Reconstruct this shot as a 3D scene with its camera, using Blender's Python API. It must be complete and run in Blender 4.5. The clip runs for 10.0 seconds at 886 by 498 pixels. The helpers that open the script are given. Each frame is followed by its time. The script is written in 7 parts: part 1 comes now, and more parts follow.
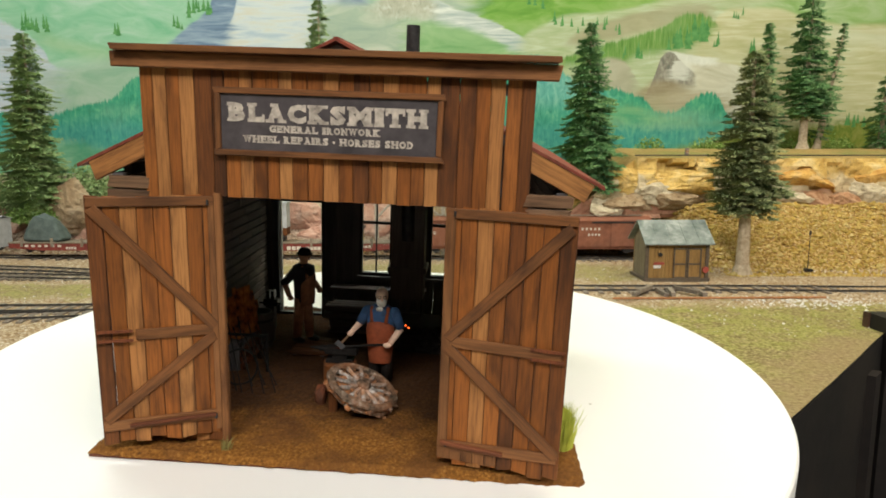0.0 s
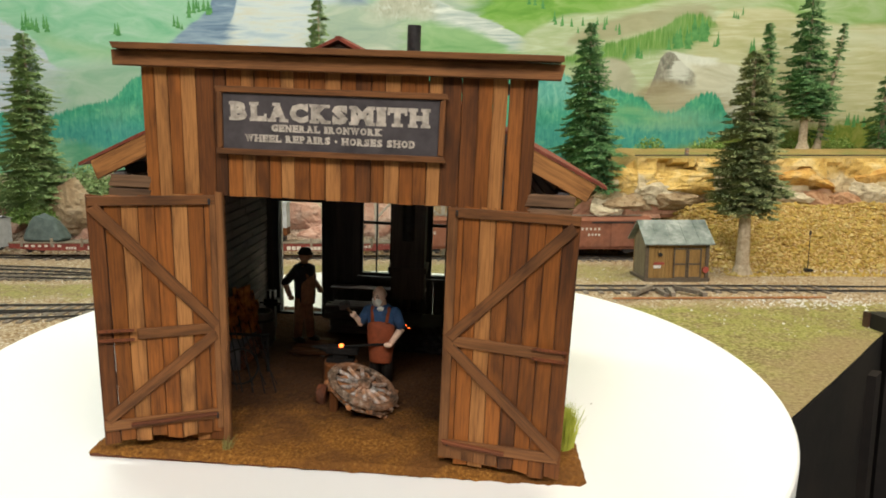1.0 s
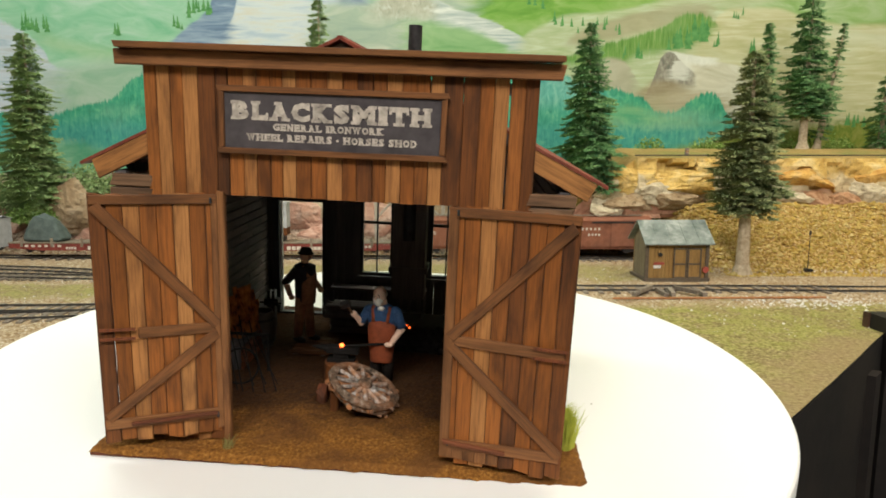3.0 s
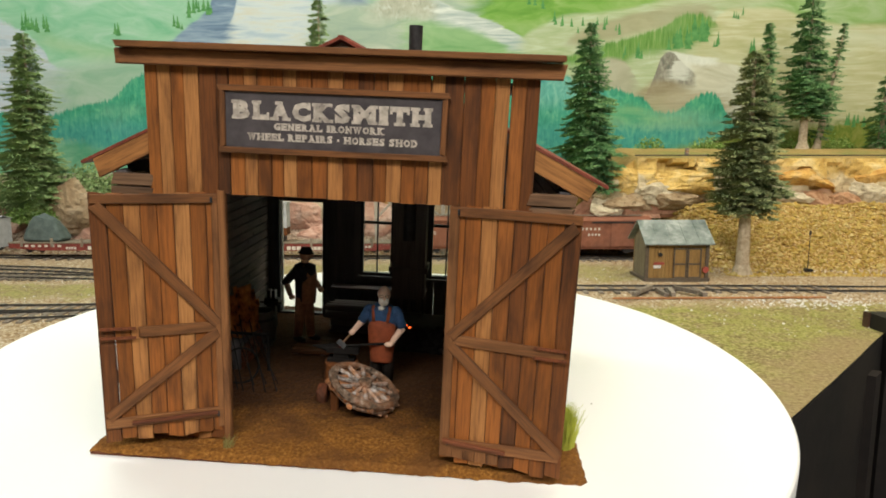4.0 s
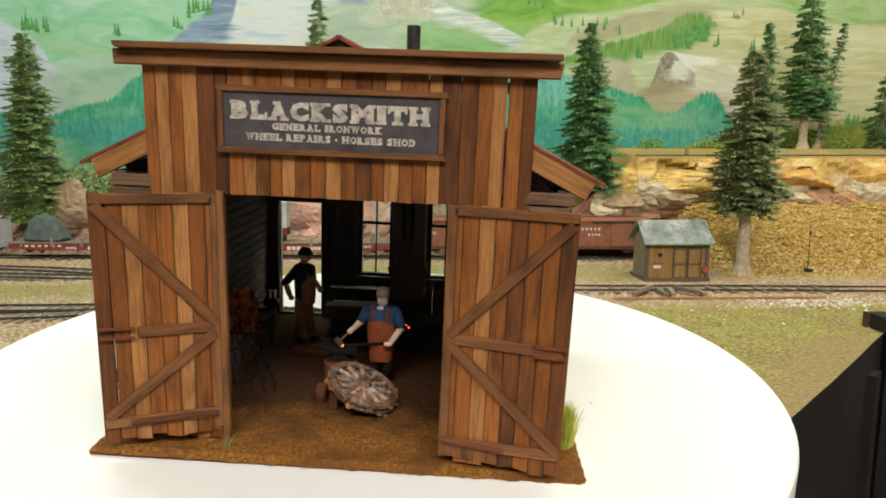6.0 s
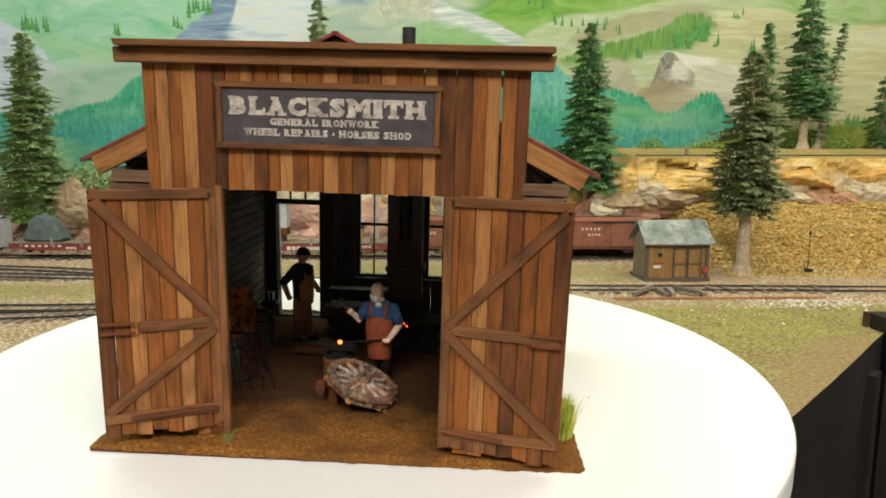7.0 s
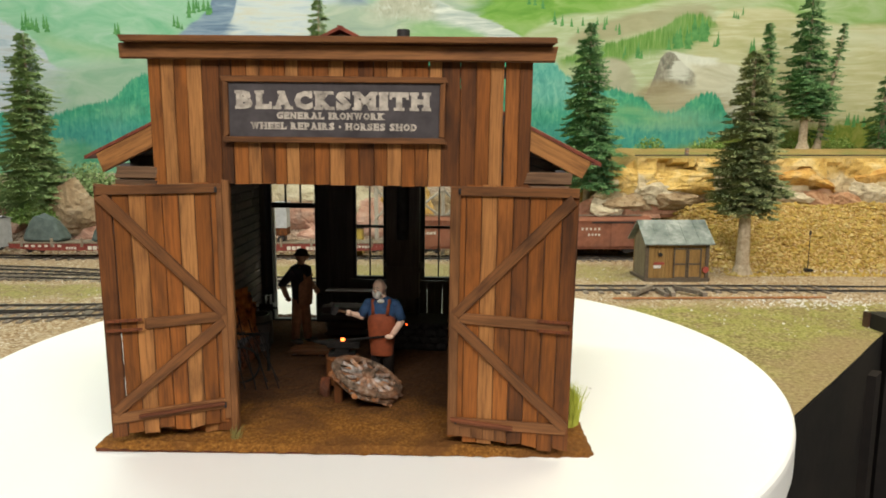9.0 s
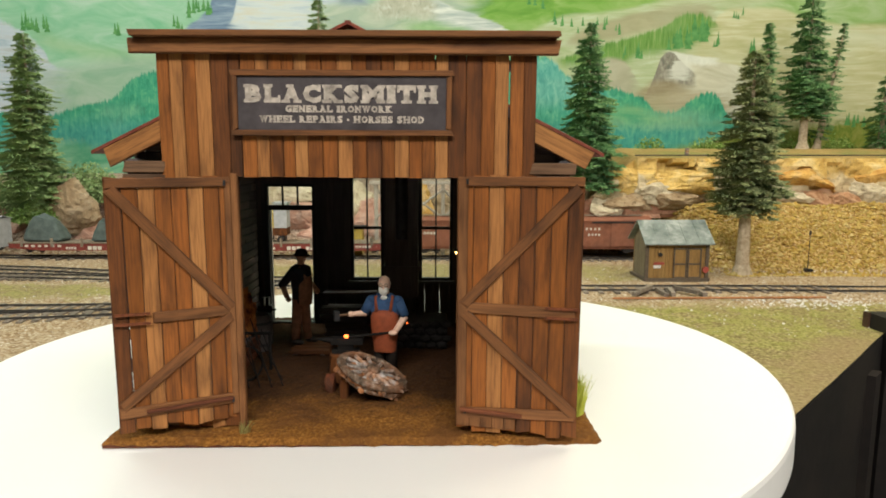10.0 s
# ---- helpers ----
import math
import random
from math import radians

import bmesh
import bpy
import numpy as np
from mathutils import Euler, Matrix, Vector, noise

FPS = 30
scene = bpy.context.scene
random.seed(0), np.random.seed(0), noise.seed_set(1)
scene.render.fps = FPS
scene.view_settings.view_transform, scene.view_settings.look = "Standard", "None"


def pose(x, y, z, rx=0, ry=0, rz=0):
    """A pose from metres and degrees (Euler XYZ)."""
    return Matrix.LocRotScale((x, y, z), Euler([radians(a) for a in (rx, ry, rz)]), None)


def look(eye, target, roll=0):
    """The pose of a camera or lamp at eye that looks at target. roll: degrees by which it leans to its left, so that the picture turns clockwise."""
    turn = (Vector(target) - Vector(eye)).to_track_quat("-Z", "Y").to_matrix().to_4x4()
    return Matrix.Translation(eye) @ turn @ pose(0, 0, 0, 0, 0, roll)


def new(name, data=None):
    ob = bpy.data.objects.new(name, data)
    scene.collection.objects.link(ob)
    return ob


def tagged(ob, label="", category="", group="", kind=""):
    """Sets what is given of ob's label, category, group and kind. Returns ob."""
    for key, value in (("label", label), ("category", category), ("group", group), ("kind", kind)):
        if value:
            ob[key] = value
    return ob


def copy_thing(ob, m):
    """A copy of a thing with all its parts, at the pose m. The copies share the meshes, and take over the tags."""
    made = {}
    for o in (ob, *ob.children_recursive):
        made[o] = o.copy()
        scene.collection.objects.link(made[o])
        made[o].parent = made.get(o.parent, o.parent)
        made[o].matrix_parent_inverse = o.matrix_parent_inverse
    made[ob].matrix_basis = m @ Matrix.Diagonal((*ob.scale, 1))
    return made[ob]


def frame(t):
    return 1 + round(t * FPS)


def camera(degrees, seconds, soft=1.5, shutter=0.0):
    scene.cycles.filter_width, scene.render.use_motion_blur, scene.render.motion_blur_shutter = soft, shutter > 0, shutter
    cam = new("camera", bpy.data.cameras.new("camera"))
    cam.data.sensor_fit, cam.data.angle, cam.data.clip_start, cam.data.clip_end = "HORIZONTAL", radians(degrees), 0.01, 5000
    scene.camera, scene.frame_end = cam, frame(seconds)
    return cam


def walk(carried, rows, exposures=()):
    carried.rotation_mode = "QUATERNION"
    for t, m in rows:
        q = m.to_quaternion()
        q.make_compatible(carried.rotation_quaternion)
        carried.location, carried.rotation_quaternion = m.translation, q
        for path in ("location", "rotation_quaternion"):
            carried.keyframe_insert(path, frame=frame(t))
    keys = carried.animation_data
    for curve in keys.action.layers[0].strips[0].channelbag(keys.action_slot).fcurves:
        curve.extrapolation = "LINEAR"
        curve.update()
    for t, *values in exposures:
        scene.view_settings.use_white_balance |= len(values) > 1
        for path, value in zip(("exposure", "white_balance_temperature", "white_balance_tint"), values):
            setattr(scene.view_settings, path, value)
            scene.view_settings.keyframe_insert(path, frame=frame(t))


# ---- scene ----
cam = camera(70.2, 10.0, soft=1.8)
walk(cam, [(0, pose(0, 0, 0.18, 82, 0, 0)), (10, pose(0, 0, 0.18, 82, 0, 0))], exposures=[(0, 0.28), (10, 0.28)])

# ---- light: ceiling tubes of the train room ----
world = bpy.data.worlds.new("room_dark")
world.use_nodes = True
world.node_tree.nodes["Background"].inputs[0].default_value = (1.0, 0.97, 0.9, 1)
world.node_tree.nodes["Background"].inputs[1].default_value = 0.02
scene.world = world


def ceiling_lamp(x, y, z, sx, sy, power, colour, target):
    """A ceiling light with its tray and its glowing area."""
    data = bpy.data.lights.new("ceiling_tube", "AREA")
    data.shape, data.size, data.size_y, data.energy, data.color = "RECTANGLE", sx, sy, power, colour
    ob = new("ceiling_tube", data)
    ob.matrix_world = look((x, y, z), target)
    return ob


ceiling_lamp(0.2, -1.0, 1.37, 1.8, 0.5, 36.5, (1.0, 0.95, 0.88), (0.0, 0.25, 0.1))
ceiling_lamp(-0.7, 0.75, 1.42, 1.2, 0.25, 11.0, (0.95, 1.0, 0.94), (-0.6, 1.2, 0.1))
ceiling_lamp(0.75, 0.75, 1.42, 1.2, 0.25, 12.0, (1.0, 0.88, 0.66), (0.7, 1.2, 0.1))

U = 0.0141  # one plan unit of the shop model, in metres


# ---- small building kit ----
def part(name, bm, material, parent=None, label="", at=None, smooth=False, kind=""):
    """Links a bmesh as one mesh object under a thing or a part."""
    me = bpy.data.meshes.new(name)
    bm.to_mesh(me)
    bm.free()
    for m in material if isinstance(material, (list, tuple)) else [material]:
        me.materials.append(m)
    if smooth:
        me.polygons.foreach_set("use_smooth", [True] * len(me.polygons))
    ob = new(name, me)
    ob.parent = parent
    if at is not None:
        ob.matrix_basis = at
    return tagged(ob, label, kind=kind)


def mesh_part(name, verts, faces, material, parent=None, label="", at=None, kind="", slots=None):
    me = bpy.data.meshes.new(name)
    me.from_pydata([tuple(v) for v in verts], [], [tuple(f) for f in faces])
    for m in material if isinstance(material, (list, tuple)) else [material]:
        me.materials.append(m)
    if slots is not None:
        me.polygons.foreach_set("material_index", slots)
    ob = new(name, me)
    ob.parent = parent
    if at is not None:
        ob.matrix_basis = at
    return tagged(ob, label, kind=kind)


def thing(name, label, category, group="", m=None, kind=""):
    ob = new(name)
    ob.empty_display_size = 0.01
    if m is not None:
        ob.matrix_basis = m
    return tagged(ob, label, category, group, kind)


def box(bm, x0, x1, y0, y1, z0, z1, s=1.0, slot=0, m=None, jit=0.0):
    vs = []
    for z in (z0, z1):
        for x, y in ((x0, y0), (x1, y0), (x1, y1), (x0, y1)):
            v = Vector((x, y, z)) * s
            if jit:
                v += Vector([random.uniform(-jit, jit) * s for _ in range(3)])
            vs.append(bm.verts.new(m @ v if m else v))
    for f in ((3, 2, 1, 0), (4, 5, 6, 7), (0, 1, 5, 4), (1, 2, 6, 5), (2, 3, 7, 6), (3, 0, 4, 7)):
        bm.faces.new([vs[i] for i in f]).material_index = slot
    return vs


def limb(bm, p, q, r0, r1, slot=0, n=10, cap=True):
    """A tapered round bar from p to q."""
    p, q = Vector(p), Vector(q)
    turn = (q - p).to_track_quat("Z", "Y").to_matrix()
    rings = []
    for c, r in ((p, r0), (q, r1)):
        rings.append([bm.verts.new(c + turn @ Vector((r * math.cos(2 * math.pi * i / n), r * math.sin(2 * math.pi * i / n), 0))) for i in range(n)])
    for i in range(n):
        bm.faces.new((rings[0][i], rings[0][(i + 1) % n], rings[1][(i + 1) % n], rings[1][i])).material_index = slot
    if cap:
        bm.faces.new(rings[0][::-1]).material_index = slot
        bm.faces.new(rings[1]).material_index = slot


def lathe(bm, rows, n=20, slot=0, centre=(0, 0, 0), squash=(1, 1)):
    """A turned body from rows of (radius, height)."""
    rings = []
    for r, z in rows:
        rings.append([bm.verts.new((centre[0] + squash[0] * r * math.cos(2 * math.pi * i / n), centre[1] + squash[1] * r * math.sin(2 * math.pi * i / n), centre[2] + z)) for i in range(n)])
    for a, b in zip(rings, rings[1:]):
        for i in range(n):
            bm.faces.new((a[i], a[(i + 1) % n], b[(i + 1) % n], b[i])).material_index = slot
    bm.faces.new(rings[0][::-1]).material_index = slot
    bm.faces.new(rings[-1]).material_index = slot


def blob(bm, c, r, slot=0, level=2, rough=0.0, seed=0.0):
    """A rounded lump with radii r."""
    got = bmesh.ops.create_icosphere(bm, subdivisions=level, radius=1.0)["verts"]
    for v in got:
        k = 1 + rough * noise.noise(v.co * 1.7 + Vector((seed, seed * 0.7, 0)))
        v.co = Vector(c) + Vector((v.co.x * r[0], v.co.y * r[1], v.co.z * r[2])) * k
        for f in v.link_faces:
            f.material_index = slot
    return got


def ring(bm, centre, axis, radius, tube, n=28, k=8, slot=0, flat=1.0):
    """A hoop; flat stretches its section along the axis."""
    turn = Vector(axis).to_track_quat("Z", "Y").to_matrix()
    loops = []
    for i in range(n):
        a = 2 * math.pi * i / n
        loops.append([bm.verts.new(Vector(centre) + turn @ Vector(((radius + tube * math.cos(b)) * math.cos(a), (radius + tube * math.cos(b)) * math.sin(a), tube * flat * math.sin(b))))
                      for b in [2 * math.pi * j / k for j in range(k)]])
    for i in range(n):
        for j in range(k):
            bm.faces.new((loops[i][j], loops[(i + 1) % n][j], loops[(i + 1) % n][(j + 1) % k], loops[i][(j + 1) % k])).material_index = slot


def board_mesh(name, length, width, thick, material, rag=0.0):
    """A plank with softened front edges, its length along local z, its face towards -y. In metres."""
    c = min(width, thick) * 0.18
    sec = [(-width / 2, thick / 2), (-width / 2, -thick / 2 + c), (-width / 2 + c, -thick / 2), (width / 2 - c, -thick / 2), (width / 2, -thick / 2 + c), (width / 2, thick / 2)]
    verts = []
    for z, e in ((0.0, -1), (length, 1)):
        for x, y in sec:
            dz = rag * random.uniform(-1, 1) * thick
            verts.append((x * random.uniform(0.988, 1.0), y * random.uniform(0.9, 1.0), z + dz))
    faces = [(5, 4, 3, 2, 1, 0), (6, 7, 8, 9, 10, 11)] + [(i, (i + 1) % 6, (i + 1) % 6 + 6, i + 6) for i in range(6)]
    me = bpy.data.meshes.new(name)
    me.from_pydata(verts, [], faces)
    me.materials.append(material)
    return me


def plank(name, parent, p, q, width, thick, material, normal=(0, -1, 0), label="", rag=0.6):
    """A plank from p to q (plan units, in its parent's space), its face towards normal."""
    p, q = Vector(p) * U, Vector(q) * U
    z = (q - p).normalized()
    y = -Vector(normal)
    y = (y - z * y.dot(z)).normalized()
    x = y.cross(z)
    ob = new(name, board_mesh(name, (q - p).length, width * U, thick * U, material, rag))
    ob.parent = parent
    ob.matrix_basis = Matrix.Translation(p) @ Matrix((x, y, z)).transposed().to_4x4()
    return tagged(ob, label)


# ---- materials ----
class Nodes:
    """A node tree with short calls."""

    def __init__(self, name):
        self.m = bpy.data.materials.new(name)
        self.m.use_nodes = True
        self.t = self.m.node_tree
        self.b = self.t.nodes["Principled BSDF"]
        self.co = self.t.nodes.new("ShaderNodeTexCoord").outputs["Object"]

    def put(self, socket, value):
        if isinstance(value, bpy.types.NodeSocket):
            self.t.links.new(value, socket)
        else:
            socket.default_value = value

    def node(self, kind, ins=(), out=0, feature="", operation="", interpolation=""):
        n = self.t.nodes.new(kind)
        if feature:
            n.feature = feature
        if operation:
            n.operation = operation
        if interpolation:
            n.interpolation_type = interpolation
        for k, v in dict(ins).items():
            self.put(n.inputs[k], v)
        return n.outputs[out]

    def scaled(self, s, co=None):
        return self.node("ShaderNodeMapping", {"Vector": co or self.co, "Scale": s})

    def noise(self, scale, detail=4.0, rough=0.55, vec=None, out=0, distortion=0.0):
        return self.node("ShaderNodeTexNoise", {"Vector": vec or self.co, "Scale": scale, "Detail": detail, "Roughness": rough, "Distortion": distortion}, out)

    def voronoi(self, scale, vec=None, out=0, feature="F1"):
        return self.node("ShaderNodeTexVoronoi", {"Vector": vec or self.co, "Scale": scale}, out, feature=feature)

    def ramp(self, fac, stops, mode="LINEAR"):
        n = self.t.nodes.new("ShaderNodeValToRGB")
        n.color_ramp.interpolation = mode
        els = n.color_ramp.elements
        while len(els) < len(stops):
            els.new(0.5)
        for e, (p, c) in zip(els, stops):
            e.position = p
            e.color = (*c, 1) if len(c) == 3 else c
        self.put(n.inputs[0], fac)
        return n.outputs[0]

    def mix(self, fac, a, b, blend="MIX"):
        n = self.t.nodes.new("ShaderNodeMix")
        n.data_type, n.blend_type = "RGBA", blend
        for i, v in ((0, fac), (6, a), (7, b)):
            if isinstance(v, tuple) and len(v) == 3:
                v = (*v, 1)
            self.put(n.inputs[i], v)
        return n.outputs[2]

    def math(self, op, a, b=0.0, clamp=False):
        n = self.t.nodes.new("ShaderNodeMath")
        n.operation, n.use_clamp = op, clamp
        self.put(n.inputs[0], a)
        self.put(n.inputs[1], b)
        return n.outputs[0]

    def step(self, v, lo, hi):
        return self.node("ShaderNodeMapRange", {0: v, 1: lo, 2: hi, 3: 0.0, 4: 1.0}, interpolation="SMOOTHSTEP")

    def rnd(self):
        return self.node("ShaderNodeObjectInfo", out=5)

    def island(self):
        return self.node("ShaderNodeNewGeometry", out=8)

    def xyz(self, vec=None):
        n = self.t.nodes.new("ShaderNodeSeparateXYZ")
        self.put(n.inputs[0], vec or self.co)
        return n.outputs

    def bump(self, height, strength=0.4, distance=0.0005):
        self.put(self.b.inputs["Normal"], self.node("ShaderNodeBump", {"Strength": strength, "Distance": distance, "Height": height}))

    def done(self, colour, rough=0.75, metal=0.0, spec=0.4):
        self.put(self.b.inputs["Base Color"], colour if not isinstance(colour, tuple) else (*colour[:3], 1))
        self.put(self.b.inputs["Roughness"], rough)
        self.put(self.b.inputs["Metallic"], metal)
        self.put(self.b.inputs["Specular IOR Level"], spec)
        return self.m


def wood(name, tones, stain=0.6, dark=(0.025, 0.014, 0.009), rough=0.7, island=False):
    """Stained strip wood, grain along local z; each plank takes its own tone, and the wash has gathered along its edges."""
    n = Nodes(name)
    r = n.island() if island else n.rnd()
    base = n.ramp(r, [(i / (len(tones) - 1), c) for i, c in enumerate(tones)])
    shift = n.node("ShaderNodeVectorMath", {0: n.co, 1: n.node("ShaderNodeCombineXYZ", {0: r, 1: r, 2: n.math("MULTIPLY", r, 7.0)})}, operation="ADD")
    grain = n.noise(1.0, 5, 0.6, n.scaled((2600, 2600, 110), shift))
    fibre = n.noise(1.0, 3, 0.5, n.scaled((700, 700, 45), shift), distortion=0.6)
    blot = n.noise(1.0, 4, 0.6, n.scaled((150, 150, 34), shift), distortion=0.4)
    streak = n.noise(1.0, 4, 0.65, n.scaled((420, 420, 30), shift), distortion=0.4)
    c = n.mix(n.math("MULTIPLY", n.step(grain, 0.62, 0.3), 0.45), base, dark)
    c = n.mix(n.math("MULTIPLY", n.step(streak, 0.5, 0.76), 0.42), c, dark)
    c = n.mix(n.math("MULTIPLY", n.step(fibre, 0.5, 0.8), 0.35), c, tuple(v * 1.3 for v in tones[-1]))
    c = n.mix(n.math("MULTIPLY", n.step(blot, 0.42, 0.76), stain), c, dark)
    if not island:
        across = n.xyz(n.t.nodes["Texture Coordinate"].outputs["Generated"])[0]
        rim = n.math("MULTIPLY", n.math("ABSOLUTE", n.math("SUBTRACT", across, 0.5)), 2.0)
        rim = n.math("ADD", rim, n.math("MULTIPLY", n.math("SUBTRACT", streak, 0.5), 1.6))
        c = n.mix(n.math("MULTIPLY", n.step(rim, 0.75, 1.2), stain * 0.55), c, dark)
    n.bump(n.math("ADD", grain, n.math("MULTIPLY", fibre, 0.6)), 0.35, 0.0002)
    return n.done(c, n.ramp(grain, [(0.2, (rough - 0.12,) * 3), (0.8, (min(1, rough + 0.1),) * 3)]), spec=0.2)


def speckled(name, stops, scale, rough=0.85, bump=0.5, distance=0.0006, big=12.0, tint=None, cells=False, metal=0.0, spec=0.3):
    """A broken-up surface: colour from a fine pattern, shifted by a broad one."""
    n = Nodes(name)
    if cells:
        f = n.xyz(n.voronoi(scale, out=1))[0]
        h = n.voronoi(scale)
    else:
        f = n.noise(scale, 6, 0.65)
        h = f
    c = n.ramp(f, stops)
    if tint:
        c = n.mix(n.math("MULTIPLY", n.step(n.noise(big, 4, 0.6), 0.42, 0.66), 0.75), c, tint)
    n.bump(h, bump, distance)
    return n.done(c, rough, metal, spec)


def plain(name, colour, rough=0.6, metal=0.0, scale=300.0, vary=0.25, bump=0.15, spec=0.4):
    n = Nodes(name)
    f = n.noise(scale, 4, 0.6)
    lo = tuple(v * (1 - vary) for v in colour)
    hi = tuple(min(1, v * (1 + vary)) for v in colour)
    c = n.ramp(f, [(0.3, lo), (0.7, hi)])
    n.bump(f, bump, 0.0003)
    return n.done(c, rough, metal, spec)


def glow(name, colour, strength):
    n = Nodes(name)
    n.put(n.b.inputs["Emission Color"], (*colour, 1))
    n.put(n.b.inputs["Emission Strength"], strength)
    return n.done(tuple(v * 0.3 for v in colour), 0.5)


def glass(name):
    n = Nodes(name)
    n.put(n.b.inputs["Transmission Weight"], 1.0)
    n.put(n.b.inputs["IOR"], 1.12)
    f = n.noise(900, 3, 0.6)
    return n.done((0.86, 0.9, 0.9), n.ramp(f, [(0.4, (0.02,) * 3), (0.75, (0.12,) * 3)]), spec=0.5)


UMBER = (0.042, 0.017, 0.008)
WOOD = wood("stained_strip_wood", [(0.215, 0.073, 0.016), (0.315, 0.105, 0.023), (0.245, 0.081, 0.017), (0.365, 0.127, 0.03), (0.27, 0.092, 0.02)], 0.78, UMBER)
WOOD_PALE = wood("pale_strip_wood", [(0.38, 0.16, 0.05), (0.45, 0.205, 0.068)], 0.66, UMBER)
WOOD_DEEP = wood("deep_brown_strip_wood", [(0.125, 0.044, 0.013), (0.175, 0.06, 0.017)], 0.85, (0.026, 0.013, 0.008))
WOOD_TRIM = wood("stained_trim_wood", [(0.19, 0.08, 0.028), (0.29, 0.125, 0.047), (0.225, 0.098, 0.036)], 0.85, UMBER)
WOOD_BRACE = wood("umber_brace_wood", [(0.16, 0.066, 0.024), (0.24, 0.096, 0.032), (0.19, 0.078, 0.028)], 0.9, (0.034, 0.018, 0.011))
WOOD_RED = wood("red_brown_wood", [(0.16, 0.045, 0.018), (0.21, 0.065, 0.026)], 0.8)
WOOD_GREY = wood("weathered_timber", [(0.16, 0.09, 0.05), (0.24, 0.14, 0.08), (0.18, 0.095, 0.05)], 0.7)
WOOD_DARK = wood("sooty_boards", [(0.08, 0.078, 0.084), (0.135, 0.122, 0.122), (0.105, 0.098, 0.10), (0.155, 0.128, 0.112)], 0.5, (0.045, 0.043, 0.046))
BLOCK = wood("sooty_wall_blocks", [(0.15, 0.14, 0.145), (0.28, 0.24, 0.21), (0.20, 0.18, 0.17)], 0.5, (0.05, 0.046, 0.048), 0.85)
_n = Nodes("white_laminate")
_f = _n.noise(5.0, 3, 0.5)
_s = _n.step(_n.voronoi(55.0), 0.018, 0.03)
WHITE = _n.done(_n.mix(_s, (0.3, 0.27, 0.22), _n.ramp(_f, [(0.3, (0.80, 0.79, 0.77)), (0.7, (0.86, 0.855, 0.84))])), _n.ramp(_n.noise(60, 3), [(0.3, (0.32,) * 3), (0.7, (0.45,) * 3)]), spec=0.4)
_n = Nodes("packed_earth_painted_shade")
_f = _n.noise(1100.0, 6, 0.65)
_c = _n.ramp(_f, [(0.28, (0.07, 0.03, 0.009)), (0.46, (0.21, 0.085, 0.016)), (0.58, (0.31, 0.135, 0.027)), (0.74, (0.48, 0.26, 0.07))])
_c = _n.mix(_n.math("MULTIPLY", _n.step(_n.noise(55.0, 4, 0.6), 0.42, 0.66), 0.75), _c, (0.14, 0.058, 0.018))
# the shop's inner shade, with soot, painted into the earth past the doorway
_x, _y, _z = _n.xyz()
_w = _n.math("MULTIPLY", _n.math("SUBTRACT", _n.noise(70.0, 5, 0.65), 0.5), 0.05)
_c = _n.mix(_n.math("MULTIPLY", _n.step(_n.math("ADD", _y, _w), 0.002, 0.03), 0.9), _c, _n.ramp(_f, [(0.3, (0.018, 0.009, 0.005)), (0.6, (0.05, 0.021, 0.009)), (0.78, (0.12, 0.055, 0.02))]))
_n.bump(_f, 1.0, 0.0008)
DIRT = _n.done(_c, 0.95, spec=0.15)
BASE_EDGE = wood("base_board_edge", [(0.16, 0.05, 0.025), (0.2, 0.07, 0.035)], 0.5)
ROOF_RED = speckled("rust_red_roof", [(0.3, (0.10, 0.02, 0.012)), (0.6, (0.24, 0.055, 0.03)), (0.8, (0.30, 0.10, 0.06))], 350.0, 0.7, 0.3, tint=(0.14, 0.05, 0.03))
IRON = plain("dark_iron", (0.032, 0.031, 0.032), 0.5, 0.3, 400, 0.5, 0.3)
IRON_RUST = speckled("rusty_iron", [(0.36, (0.035, 0.024, 0.016)), (0.52, (0.15, 0.10, 0.065)), (0.72, (0.42, 0.37, 0.31))], 520.0, 0.75, 0.7, 0.0005, 110.0, (0.27, 0.115, 0.05), metal=0.0)
RUST = speckled("orange_rust_sheet", [(0.36, (0.05, 0.02, 0.012)), (0.5, (0.42, 0.13, 0.03)), (0.7, (0.70, 0.27, 0.07))], 260.0, 0.85, 0.5)
HEAP_RUST = speckled("flaking_rust", [(0.34, (0.09, 0.045, 0.02)), (0.5, (0.30, 0.12, 0.045)), (0.62, (0.42, 0.19, 0.08)), (0.76, (0.40, 0.34, 0.28))], 420.0, 0.85, 0.7, 0.0005, 140.0, (0.20, 0.16, 0.13))
STONE_DARK = speckled("sooty_stone", [(0.3, (0.010, 0.009, 0.009)), (0.7, (0.028, 0.024, 0.022))], 160.0, 0.9, 0.7)
BLACK_IRON = plain("black_iron", (0.011, 0.0095, 0.0085), 0.8, 0.0, 400, 0.5, 0.3, 0.15)
WHEEL_WOOD = speckled("bleached_wheel_wood", [(0.36, (0.06, 0.045, 0.036)), (0.5, (0.24, 0.21, 0.185)), (0.66, (0.58, 0.55, 0.52))], 420.0, 0.85, 0.6, 0.0004, 150.0, (0.46, 0.22, 0.10))
SKIN = plain("painted_flesh", (0.80, 0.54, 0.40), 0.6, 0, 500, 0.15)
SKIN_TAN = plain("painted_tan_flesh", (0.55, 0.30, 0.19), 0.6, 0, 500, 0.2)
BLUE = plain("painted_blue_shirt", (0.032, 0.08, 0.18), 0.75, 0, 400, 0.35)
